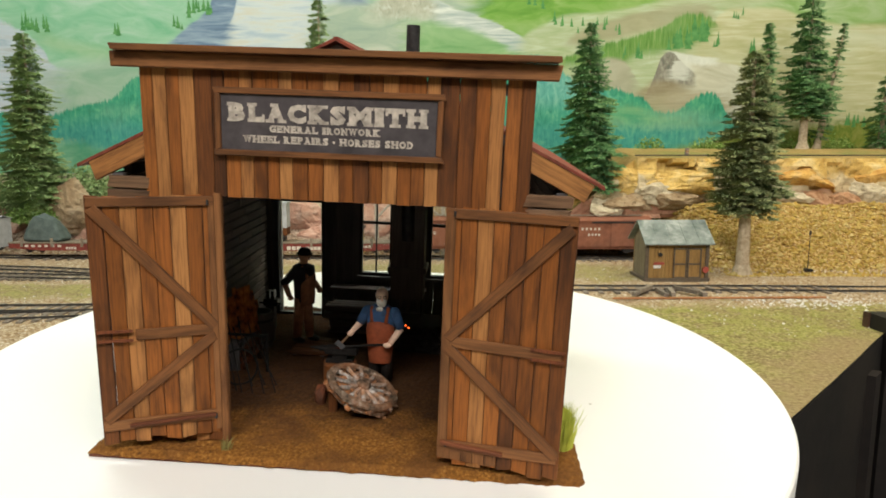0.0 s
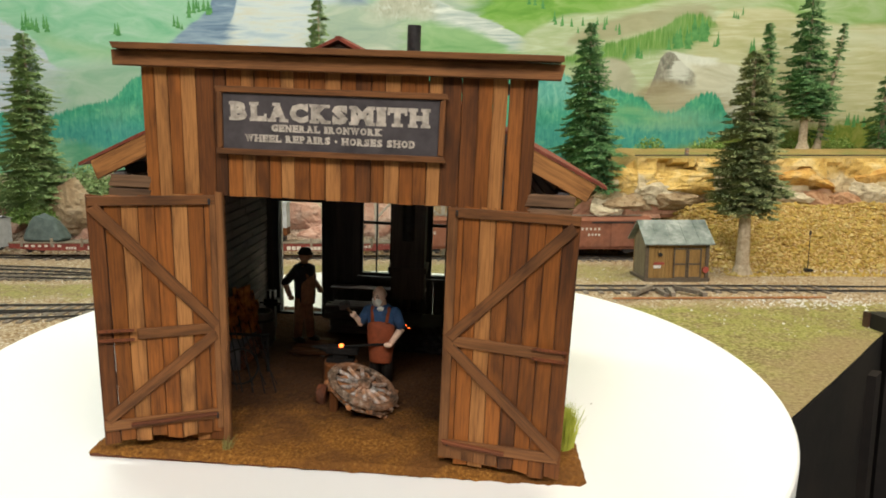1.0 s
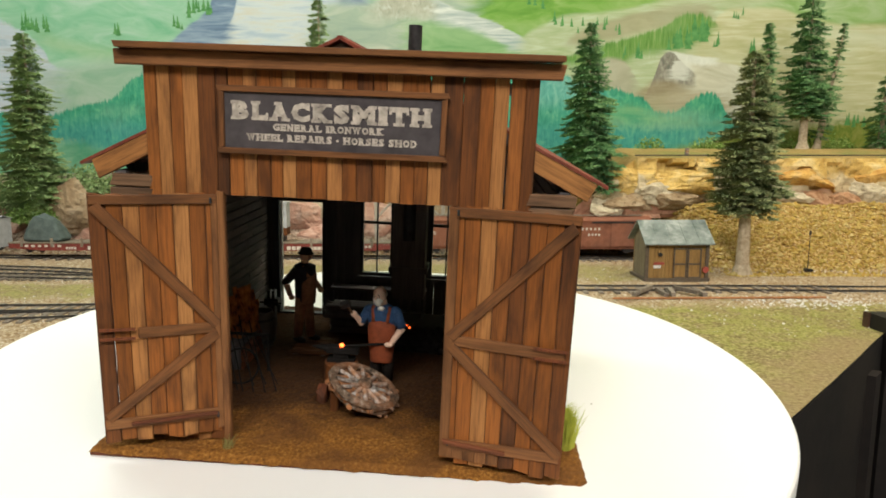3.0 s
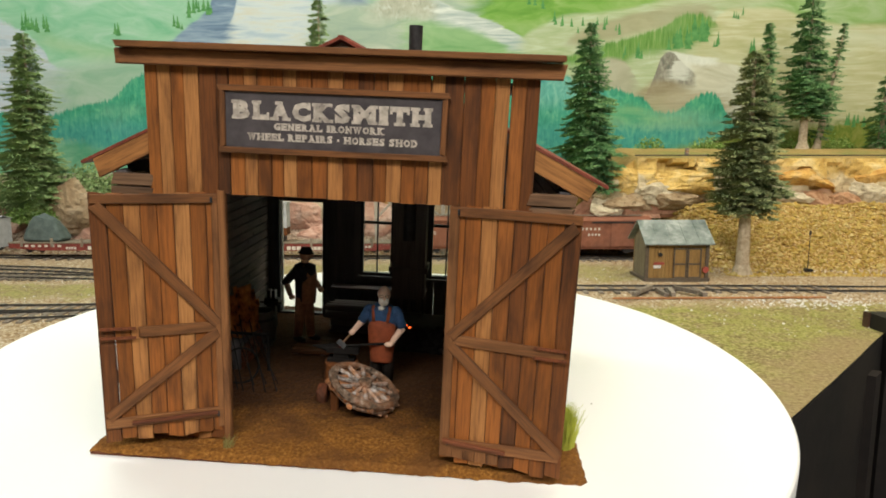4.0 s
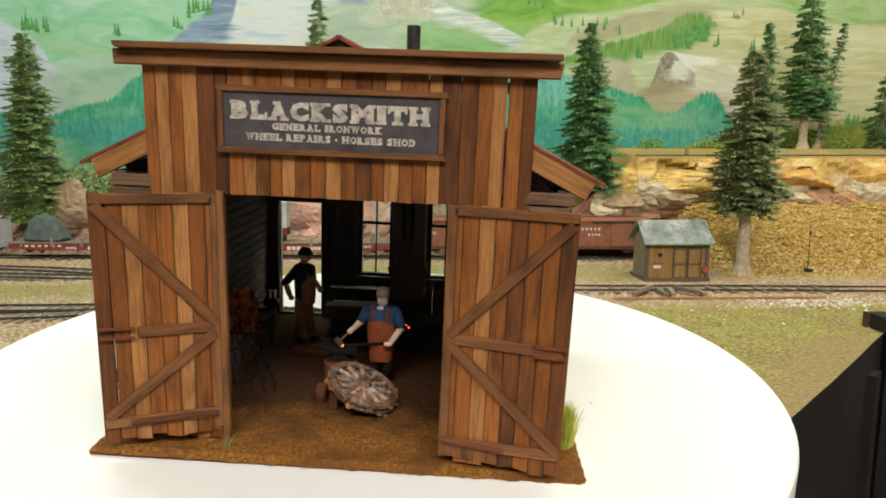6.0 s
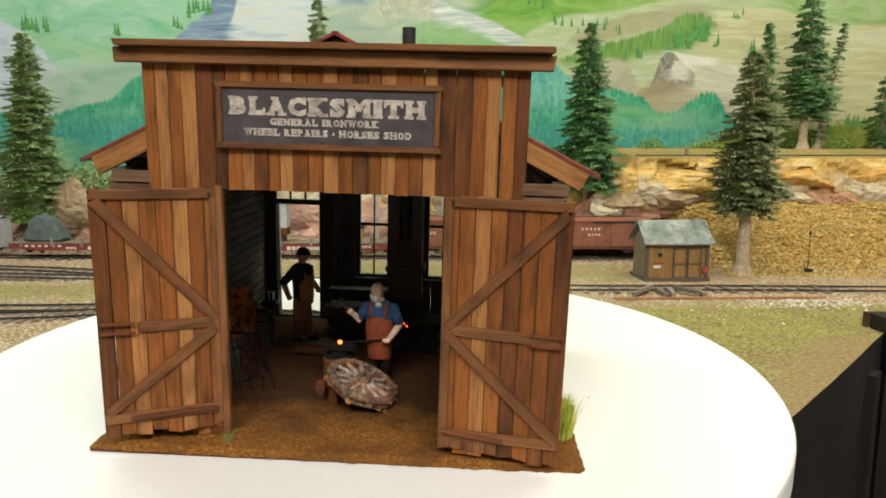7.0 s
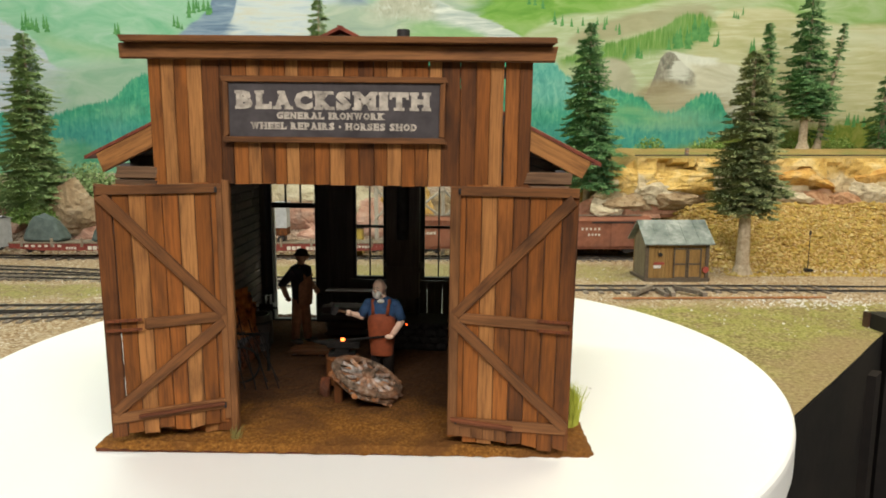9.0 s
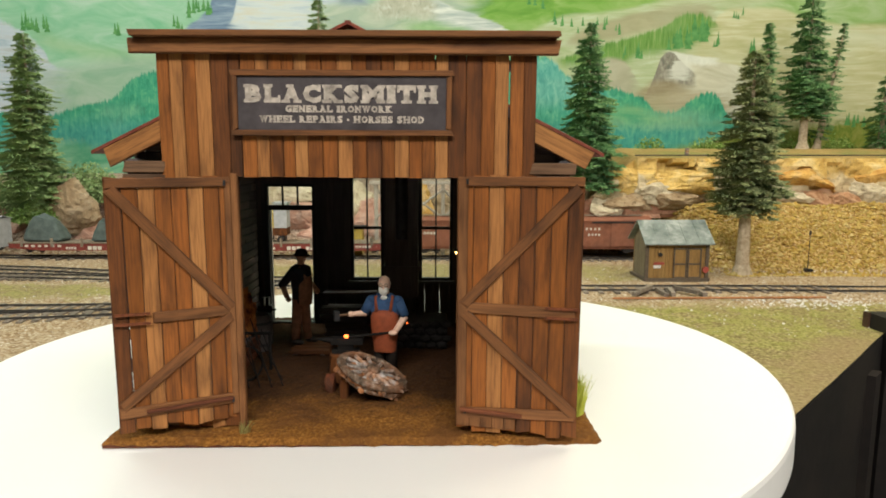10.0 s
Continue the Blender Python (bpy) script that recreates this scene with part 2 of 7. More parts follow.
NAVY = plain("painted_dark_shirt", (0.03, 0.034, 0.05), 0.8, 0, 400, 0.4)
APRON = plain("painted_leather_apron", (0.27, 0.062, 0.022), 0.75, 0, 350, 0.3)
OVERALL = plain("painted_brown_overalls", (0.38, 0.19, 0.11), 0.8, 0, 350, 0.35)
BOOT = plain("painted_dark_boots", (0.02, 0.014, 0.011), 0.7)
HAIR = plain("painted_white_hair", (0.8, 0.78, 0.73), 0.8, 0, 900, 0.2)
HOT = glow("hot_iron_glow", (1.0, 0.16, 0.03), 4.5)
COAL = glow("forge_coal_glow", (1.0, 0.10, 0.015), 5.0)
LAMP_GLOW = glow("lamp_glow", (1.0, 0.62, 0.15), 9.0)
SIGN_GREY = plain("faded_charcoal_paint", (0.062, 0.053, 0.056), 0.85, 0, 160, 0.35)
SIGN_CREAM = plain("faded_cream_paint", (0.42, 0.37, 0.315), 0.85, 0, 420, 0.5)
GLASS = glass("old_window_glass")
SASH = plain("dark_sash_paint", (0.035, 0.04, 0.045), 0.7)
SASH_GREY = plain("grey_sash_paint", (0.10, 0.105, 0.11), 0.7)
STRAW_DULL = speckled("faded_grass", [(0.3, (0.14, 0.12, 0.03)), (0.7, (0.30, 0.25, 0.08))], 200.0, 0.8, 0.1)
JAMB_BACKLIGHT = plain("jamb_backlight_pale", (0.62, 0.62, 0.6), 0.7)
STRAW = speckled("dry_grass", [(0.3, (0.28, 0.33, 0.03)), (0.7, (0.60, 0.62, 0.10))], 200.0, 0.8, 0.1)

# ---- the motion of the turntable's load ----
TURN = [
    (0, pose(-0.03054, 0.16756, 0.09978, 4.666, 2.528, -3.331)),
    (0.5, pose(-0.03021, 0.16757, 0.09981, 4.641, 2.600, -3.145)),
    (1, pose(-0.03018, 0.16749, 0.09997, 4.555, 2.585, -3.188)),
    (1.5, pose(-0.03021, 0.16761, 0.09997, 4.527, 2.611, -3.174)),
    (2, pose(-0.03008, 0.16756, 0.09998, 4.531, 2.649, -3.141)),
    (2.5, pose(-0.03002, 0.16745, 0.10004, 4.529, 2.682, -3.142)),
    (4, pose(-0.02995, 0.16761, 0.10026, 4.407, 2.783, -3.131)),
    (4.5, pose(-0.02995, 0.16760, 0.10026, 4.386, 2.783, -3.098)),
    (5, pose(-0.02987, 0.16757, 0.10032, 4.347, 2.838, -3.012)),
    (5.5, pose(-0.02995, 0.16771, 0.10030, 4.351, 2.734, -3.021)),
    (6.8, pose(-0.03054, 0.16807, 0.10110, 3.636, 2.056, -3.139)),
    (7, pose(-0.03036, 0.16868, 0.10171, 3.220, 1.858, -2.833)),
    (7.5, pose(-0.03004, 0.16855, 0.10194, 2.982, 1.766, -2.645)),
    (8, pose(-0.02956, 0.16914, 0.10287, 2.369, 1.233, -2.132)),
    (8.5, pose(-0.02850, 0.16876, 0.10292, 2.392, 1.374, -1.537)),
    (9, pose(-0.02787, 0.16901, 0.10354, 1.762, 0.853, -0.865)),
    (9.5, pose(-0.02674, 0.16929, 0.10452, 1.022, 0.361, 0.028)),
    (10, pose(-0.02544, 0.16953, 0.10544, 0.391, 0.357, 0.870)),
]
RIDERS = []


def riding(ob, x, y, z, rz=0.0, lie=Matrix.Identity(4)):
    """Sets a thing on the turntable at a place in plan units; lie is how the plan itself leans."""
    local = lie @ pose(x * U, y * U, z * U, 0, 0, rz)
    ob.matrix_basis = TURN[0][1] @ local
    RIDERS.append((ob, local))
    return ob


# ---- turntable ----
turntable = riding(thing("turntable", "round glossy white turntable disc under the model", "turntable"), 0.03, 5.87, -0.16, lie=pose(0, 0, 0, -1.82, -0.57, 0))
bm = bmesh.new()
R = 10.68 * U
lathe(bm, [(R * 0.985, -0.014), (R * 0.998, -0.0125), (R, -0.011), (R, -0.0022), (R * 0.9985, -0.0008), (R * 0.994, 0.0)], 160)
part("disc", bm, WHITE, turntable, smooth=False)
bm = bmesh.new()
lathe(bm, [(0.05, -0.022), (0.05, -0.014)], 48)
part("bearing_plate", bm, IRON, turntable)

# ---- the model's base ----
base = riding(thing("model_base", "brown earth-covered base board with a reddish edge", "model base"), 0, 0, 0)
bm = bmesh.new()
for v in box(bm, -4.70, 4.86, -0.58, 8.7, -0.14, -0.1, U):
    if v.co.z < -0.12 * U:
        v.co.z -= max(0.0, v.co.y) * 0.0318 - v.co.x * 0.008  # the board's foot follows the disc
part("base_board", bm, BASE_EDGE, base)
verts, faces = [], []
NX, NY = 96, 94
for j in range(NY + 1):
    for i in range(NX + 1):
        x, y = -4.69 + 9.54 * i / NX, -0.57 + 9.26 * j / NY
        edge = min(i, NX - i, j, NY - j)
        z = 0.0 + 0.05 * noise.noise((x * 0.9, y * 0.9, 3)) + 0.03 * noise.noise((x * 4, y * 4, 1)) + random.uniform(-0.012, 0.012)
        if edge == 0:
            # the scatter spills unevenly over the board's rim
            z = -0.105 + 0.05 * noise.noise((x * 5, y * 5, 9))
            out = 0.045 + 0.05 * noise.noise((x * 3.1, y * 3.1, 4)) + random.uniform(-0.012, 0.012)
            x += out * ((i == NX) - (i == 0))
            y += out * ((j == NY) - (j == 0))
        verts.append((x * U, y * U, z * U))
for j in range(NY):
    for i in range(NX):
        a = j * (NX + 1) + i
        faces.append((a, a + 1, a + NX + 2, a + NX + 1))
mesh_part("earth", verts, faces, DIRT, base, "fine brown scattered earth, shade and soot painted in behind the doorway")


def tuft(parent, x, y, n, height, spread, material, lean=0.3):
    """Grass blades standing in one clump."""
    verts, faces = [], []
    for _ in range(n):
        a, r = random.uniform(0, 6.283), spread * math.sqrt(random.random())
        bx, by = x + r * math.cos(a), y + r * math.sin(a)
        h = height * random.uniform(0.5, 1.0)
        dx, dy = random.gauss(0, lean) * h, random.gauss(0, lean) * h
        w = 0.009
        k = len(verts)
        verts += [((bx - w) * U, by * U, -0.02 * U), ((bx + w) * U, by * U, -0.02 * U), ((bx + dx * 0.4 + w * 0.7) * U, (by + dy * 0.4) * U, h * 0.6 * U), ((bx + dx) * U, (by + dy) * U, h * U), ((bx + dx * 0.4 - w * 0.7) * U, (by + dy * 0.4) * U, h * 0.6 * U)]
        faces.append((k, k + 1, k + 2, k + 3, k + 4))
    return mesh_part("grass_tuft", verts, faces, material, parent, "upright yellow-green grass fibres", kind="stuff")


tuft(base, 4.52, 0.75, 620, 0.9, 0.29, STRAW, 0.16)
tuft(base, 4.55, 1.5, 350, 0.6, 0.3, STRAW, 0.2)
tuft(base, -2.12, -0.28, 26, 0.27, 0.12, STRAW_DULL, 0.45)
tuft(base, 3.9, -0.35, 10, 0.15, 0.2, STRAW, 0.4)

# ---- the smithy ----
shop = riding(thing("blacksmith_shop", "brown stained wooden blacksmith shop model with open doors", "model building"), 0, 0, 0)
TOP, LINTEL = 7.3, 4.97

# false front
bm = bmesh.new()
for z0, z1 in ((5.2, 5.45), (6.1, 6.3), (6.95, 7.15)):
    box(bm, -3.47, -2.2, 0.06, 0.16, z0, z1, U)
    box(bm, -2.2, 2.2, 0.06, 0.16, z0, z1, U)
    box(bm, 2.2, 3.47, 0.06, 0.16, z0, z1, U)
for x in (-2.3, 2.3):
    box(bm, x - 0.1, x + 0.1, 0.06, 0.22, 0.0, 7.2, U)
front = part("front_wall", bm, WOOD_DARK, shop)


STAINS = {"m": WOOD, "p": WOOD_PALE, "d": WOOD_DEEP}


def front_boards(edges, z0, z1, stains):
    for (a, b), mat in zip(zip(edges, edges[1:]), stains):
        lo = z0 + (random.uniform(-0.007, 0.004) if z0 > 1 else 0)
        gap = 0.004
        plank("board", front, ((a + b) / 2, 0.02 - random.uniform(0, 0.02), lo), ((a + b) / 2 + random.uniform(-0.008, 0.008), 0.02, z1), b - a - gap, 0.07, STAINS[mat], rag=0.12 if z0 > 1 else 0.6)


front_boards([-3.5, -3.27, -3.03, -2.79, -2.52, -2.2], 0.02, TOP, "mpmpd")
front_boards([-2.2, -1.98, -1.71, -1.47, -1.22, -1.0, -0.76, -0.48, -0.2, 0.08, 0.34, 0.62, 0.86, 1.13, 1.38, 1.62, 1.86, 2.2], LINTEL, TOP, "dmpmmpmmpmdmpmmpd")
# the right-hand boards leave slits at their upper ends
for a, b, lean, mat in ((2.2, 2.484, 0.0, "d"), (2.486, 2.731, 0.0, "m"), (2.735, 2.982, 0.0, "p"), (3.018, 3.27, 0.0, "m"), (3.274, 3.5, 0.0, "d")):
    plank("board", front, ((a + b) / 2 - lean, 0.02, 0.02), ((a + b) / 2 + lean * 0.6, 0.02, TOP), b - a + 0.004, 0.07, STAINS[mat])

# gable of the shop behind the false front
b = bmesh.new()
outline = [(-3.45, 5.0), (-2.25, 5.0), (2.25, 5.0), (3.45, 5.0), (3.45, 6.0), (0.0, 7.72), (-3.45, 6.0)]
fr = [b.verts.new(Vector((x, 0.17, z)) * U) for x, z in outline]
bk = [b.verts.new(Vector((x, 0.23, z)) * U) for x, z in outline]
b.faces.new(fr)
b.faces.new(bk[::-1])
for i in range(len(outline)):
    b.faces.new((fr[i], bk[i], bk[(i + 1) % len(outline)], fr[(i + 1) % len(outline)]))
bmesh.ops.recalc_face_normals(b, faces=b.faces)
part("gable_wall", b, WOOD_DARK, shop)

# cornice
cornice = part("cornice", (lambda b: (box(b, -3.86, 3.86, -0.02, 0.3, 7.46, 7.5, U), b)[1])(bmesh.new()), WOOD_TRIM, shop)
plank("fascia_board", cornice, (-3.88, -0.10, 7.33), (3.87, -0.10, 7.35), 0.27, 0.12, WOOD_TRIM)
plank("cap_board", cornice, (-3.86, -0.1, 7.525), (3.86, -0.1, 7.565), 0.34, 0.12, WOOD_TRIM, normal=(0, 0, 1))
plank("cap_edge", cornice, (-3.85, -0.27, 7.525), (3.85, -0.27, 7.565), 0.11, 0.06, WOOD_TRIM)

# sign
sign = part("sign_panel", (lambda b: (box(b, -2.04, 1.86, -0.085, -0.02, 5.84, 6.82, U), b)[1])(bmesh.new()), SIGN_GREY, shop, "charcoal sign panel with cream lettering")
for p, q, w in (((-2.13, -0.1, 6.865), (1.95, -0.1, 6.88), 0.12), ((-2.15, -0.1, 5.785), (1.94, -0.1, 5.80), 0.12), ((-2.07, -0.1, 5.85), (-2.06, -0.1, 6.80), 0.11), ((1.87, -0.1, 5.85), (1.88, -0.1, 6.81), 0.11)):
    plank("sign_moulding", sign, p, q, w * 0.9, 0.06, WOOD_BRACE)

# slab feet of each letter: from, to, bottom, top, as shares of its cell
FOOT, HEAD = (0.0, 0.17), (0.83, 1.0)
SLABS = {
    "A": [(0.0, 0.42, *FOOT), (0.58, 1.0, *FOOT), (0.25, 0.62, *HEAD)], "B": [(0.0, 0.4, *FOOT), (0.0, 0.4, *HEAD)], "C": [(0.83, 0.97, 0.62, 1.0)], "D": [(0.0, 0.4, *FOOT), (0.0, 0.4, *HEAD)],
    "E": [(0.0, 0.45, *FOOT), (0.0, 0.45, *HEAD), (0.86, 1.0, 0.0, 0.34), (0.84, 0.98, 0.66, 1.0)], "G": [(0.83, 0.97, 0.64, 1.0)], "H": [(0.0, 0.43, *FOOT), (0.57, 1.0, *FOOT), (0.0, 0.43, *HEAD), (0.57, 1.0, *HEAD)],
    "I": [(0.0, 1.0, *FOOT), (0.0, 1.0, *HEAD)], "K": [(0.0, 0.45, *FOOT), (0.56, 1.0, *FOOT), (0.0, 0.45, *HEAD), (0.56, 0.96, *HEAD)], "L": [(0.0, 0.5, *FOOT), (0.0, 0.55, *HEAD), (0.86, 1.0, 0.0, 0.4)],
    "M": [(0.0, 0.36, *FOOT), (0.64, 1.0, *FOOT), (0.0, 0.28, *HEAD), (0.72, 1.0, *HEAD)], "N": [(0.0, 0.4, *FOOT), (0.0, 0.3, *HEAD), (0.62, 1.0, *HEAD)], "O": [], "P": [(0.0, 0.55, *FOOT), (0.0, 0.4, *HEAD)],
    "R": [(0.0, 0.45, *FOOT), (0.62, 1.0, *FOOT), (0.0, 0.4, *HEAD)], "S": [(0.78, 0.92, 0.64, 1.0), (0.06, 0.2, 0.0, 0.36)], "T": [(0.22, 0.78, *FOOT), (0.0, 0.13, 0.6, 1.0), (0.87, 1.0, 0.6, 1.0)], "W": [(0.0, 0.3, *HEAD), (0.38, 0.62, *HEAD), (0.7, 1.0, *HEAD)],
}
CELL = {"M": 1.32, "W": 1.35, "I": 0.52, "H": 1.12, "K": 1.08, "A": 1.06, "S": 0.84, "L": 0.88, "E": 0.9, "P": 0.9, " ": 0.5, "\u2022": 0.4}


def glyph(ch, heavy):
    """The points and faces of one letter of the built-in font, in a unit square."""
    cu = bpy.data.curves.new("letter", "FONT")
    cu.body, cu.size, cu.offset, cu.extrude, cu.resolution_u = ch, 1.0, heavy, 0.01, 2
    tmp = bpy.data.objects.new("letter", cu)
    scene.collection.objects.link(tmp)
    bpy.context.view_layer.update()
    me = bpy.data.meshes.new_from_object(tmp.evaluated_get(bpy.context.evaluated_depsgraph_get()))
    scene.collection.objects.unlink(tmp)
    bpy.data.objects.remove(tmp)
    pts = np.array([v.co[:] for v in me.vertices])
    fs = [tuple(f.vertices) for f in me.polygons]
    bpy.data.meshes.remove(me)
    lo, hi = pts.min(0), pts.max(0)
    pts[:, :2] = (pts[:, :2] - lo[:2]) / (hi[:2] - lo[:2])
    return pts, fs


def lettering(text, x0, x1, z, height, heavy):
    """Painted slab letters on the sign, fitted to a width; the paint has its own thickness."""
    widths = [CELL.get(ch, 1.0) for ch in text]
    gap = 0.05
    unit = (x1 - x0) / (sum(widths) + gap * (len(text) - 1))
    bm, x = bmesh.new(), x0
    for ch, w in zip(text, widths):
        wide = w * unit
        if ch == "\u2022":
            limb(bm, Vector((x + wide / 2, -0.084, z + height * 0.45)) * U, Vector((x + wide / 2, -0.093, z + height * 0.45)) * U, height * 0.17 * U, height * 0.17 * U, n=12)
        elif ch != " ":
            pts, fs = glyph(ch, heavy)
            side = 0.07 if SLABS[ch] and ch not in "CGST" else 0.02
            vs = [bm.verts.new(Vector((x + wide * (side + (1 - 2 * side) * p[0]), -0.088 - p[2] * 0.4, z + height * p[1])) * U) for p in pts]
            for f in fs:
                bm.faces.new([vs[i] for i in f])
            for a, b, lo, hi in SLABS[ch]:
                box(bm, x + wide * a, x + wide * b, -0.0955, -0.086, z + height * lo, z + height * hi, U)
        x += wide + gap * unit
    part("lettering", bm, SIGN_CREAM, sign)


lettering("BLACKSMITH", -1.90, 1.67, 6.335, 0.33, 0.07)
lettering("GENERAL IRONWORK", -1.15, 0.83, 6.165, 0.125, 0.06)
lettering("WHEEL REPAIRS \u2022 HORSES SHOD", -1.63, 1.42, 5.975, 0.13, 0.06)

# front wings behind the doors and the side walls
for s, nm in ((-1, "left"), (1, "right")):
    bm = bmesh.new()
    box(bm, min(s * 4.0, s * 4.2), max(s * 4.0, s * 4.2), 0.1, 8.0, 0.0, 5.3, U)
    box(bm, min(s * 3.48, s * 4.2), max(s * 3.48, s * 4.2), 0.09, 0.16, 0.0, 5.1, U)
    side = part("side_wall", bm, WOOD_DARK, shop, "sooty side wall of stacked timbers")
    z, k = 0.02, 0
    while z < 5.25:
        h = 0.25
        plank("timber", side, (s * 3.46, 0.03, z + h / 2), (s * (4.28 - random.uniform(0, 0.05)), 0.03, z + h / 2), h - 0.02, 0.12, WOOD_GREY, label="")
        y = 0.2 - (0.55 if k % 2 else 0.0) + 0.1
        if s < 0:
            while y < 7.8:
                e = min(7.85, y + random.uniform(1.0, 1.35))
                plank("block", side, (-3.99, max(0.2, y), z + h / 2), (-3.99, e - 0.03, z + h / 2), h - 0.035, 0.09, BLOCK, normal=(1, 0, 0))
                y = e
        else:
            plank("block", side, (3.99, 7.85, z + h / 2), (3.99, 0.2, z + h / 2), h - 0.03, 0.06, BLOCK, normal=(-1, 0, 0))
        z += h
        k += 1

# back wall: boards cut round the doorway and the windows
OPEN = [(-3.66, -2.16, 0.0, 4.47), (-0.97, -0.03, 1.46, 4.75), (1.2, 2.16, 1.46, 4.75)]
SLITS = (-3.8, -1.79, -1.53, 0.36, 1.33, 1.82, 2.6)  # joints that have opened
bm = bmesh.new()
box(bm, -4.0, 4.0, 7.98, 8.06, 4.85, 5.1, U)
box(bm, -2.1, -1.0, 7.98, 8.06, 1.1, 1.3, U)
box(bm, 0.0, 4.0, 7.98, 8.06, 1.1, 1.3, U)
back = part("back_wall", bm, WOOD_DARK, shop)
x = -4.0
while x < 3.98:
    w = random.uniform(0.24, 0.32)
    e = min(4.0, x + w)
    for lim in SLITS:
        if x < lim - 0.01 < e:
            e = lim
    for q in OPEN:
        for lim in (q[0], q[1]):
            if x < lim - 0.01 < e:
                e = lim
    cuts = [(0.0, 7.6 - abs((x + e) / 2) * 0.49)]
    for q in OPEN:
        if q[0] - 0.02 <= (x + e) / 2 <= q[1] + 0.02:
            cuts = ([(0.0, q[2])] if q[2] > 0 else []) + [(q[3], cuts[-1][1])]
    for lo, hi in cuts:
        if hi - lo > 0.1:
            shrink = 0.007 if any(abs(e - lim) < 0.001 for lim in SLITS) else -0.004
            plank("board", back, ((x + e - max(0, shrink)) / 2, 7.93, lo), ((x + e - max(0, shrink)) / 2, 7.93, hi), max(0.03, e - x - shrink), 0.07, WOOD_DARK, rag=0.1)
    x = e


def frame_of(x0, x1, z0, z1, t, y0, y1, bottom=True):
    b = bmesh.new()
    box(b, x0 - t, x0, y0, y1, z0 - (t if bottom else 0), z1 + t, U)
    box(b, x1, x1 + t, y0, y1, z0 - (t if bottom else 0), z1 + t, U)
    box(b, x0, x1, y0, y1, z1, z1 + t, U)
    if bottom:
        box(b, x0, x1, y0, y1, z0 - t, z0, U)
    return b


def pane(parent, x0, x1, z0, z1, y=7.93):
    b = bmesh.new()
    box(b, x0, x1, y - 0.005, y + 0.005, z0, z1, U)
    ob = part("pane", b, GLASS, parent)
    ob.visible_shadow = False


doorway = part("back_doorway", frame_of(-3.6, -2.22, 0.02, 4.4, 0.1, 7.84, 8.0, False), SASH, shop, "dark door frame with transom lights")
b = bmesh.new()
box(b, -3.6, -2.22, 7.88, 7.98, 3.66, 3.82, U)
part("transom_bar", b, SASH, doorway)
for x in (-3.15, -2.68):
    b = bmesh.new()
    box(b, x - 0.025, x + 0.025, 7.89, 7.97, 3.82, 4.4, U)
    part("muntin", b, SASH, doorway)
for x0, x1 in ((-3.6, -3.175), (-3.125, -2.705), (-2.655, -2.22)):
    pane(doorway, x0, x1, 3.82, 4.4)
b = bmesh.new()
box(b, -3.6, -2.22, 7.86, 8.05, 0.0, 0.06, U)
part("threshold", b, SASH_GREY, doorway)
# added pale strips: backlight caught by the frame's two jambs, put into colour
for x in (-3.6, -2.27):
    b = bmesh.new()
    box(b, x, x + 0.05, 8.005, 8.12, 0.06, 3.66, U)
    part("jamb_lining", b, JAMB_BACKLIGHT, doorway, "pale strip standing for backlight on the door jamb")
# the door of that frame stands open outwards
b = bmesh.new()
box(b, -2.24, -2.19, 8.02, 9.0, 0.05, 3.62, U)
part("back_door_leaf", b, SASH_GREY, doorway, "grey door leaf standing open")

for x0, x1 in ((-0.93, -0.07), (1.24, 2.12)):
    win = part("window", frame_of(x0, x1, 1.52, 4.68, 0.09, 7.83, 7.99), SASH, shop, "tall sooty sash window with small panes")
    mid = (x0 + x1) / 2
    for bx in ((mid - 0.022, mid + 0.022, 1.52, 4.68), (x0, x1, 3.07, 3.16)):
        b = bmesh.new()
        box(b, bx[0], bx[1], 7.9, 7.96, bx[2], bx[3], U)
        part("muntin", b, SASH, win)
    b = bmesh.new()
    box(b, x0 - 0.16, x1 + 0.16, 7.74, 7.9, 1.34, 1.43, U)
    part("window_sill", b, SASH_GREY, win)
    for z0, z1 in ((1.52, 3.07), (3.16, 4.68)):
        for a, c in ((x0, mid - 0.022), (mid + 0.022, x1)):
            pane(win, a, c, z0, z1)

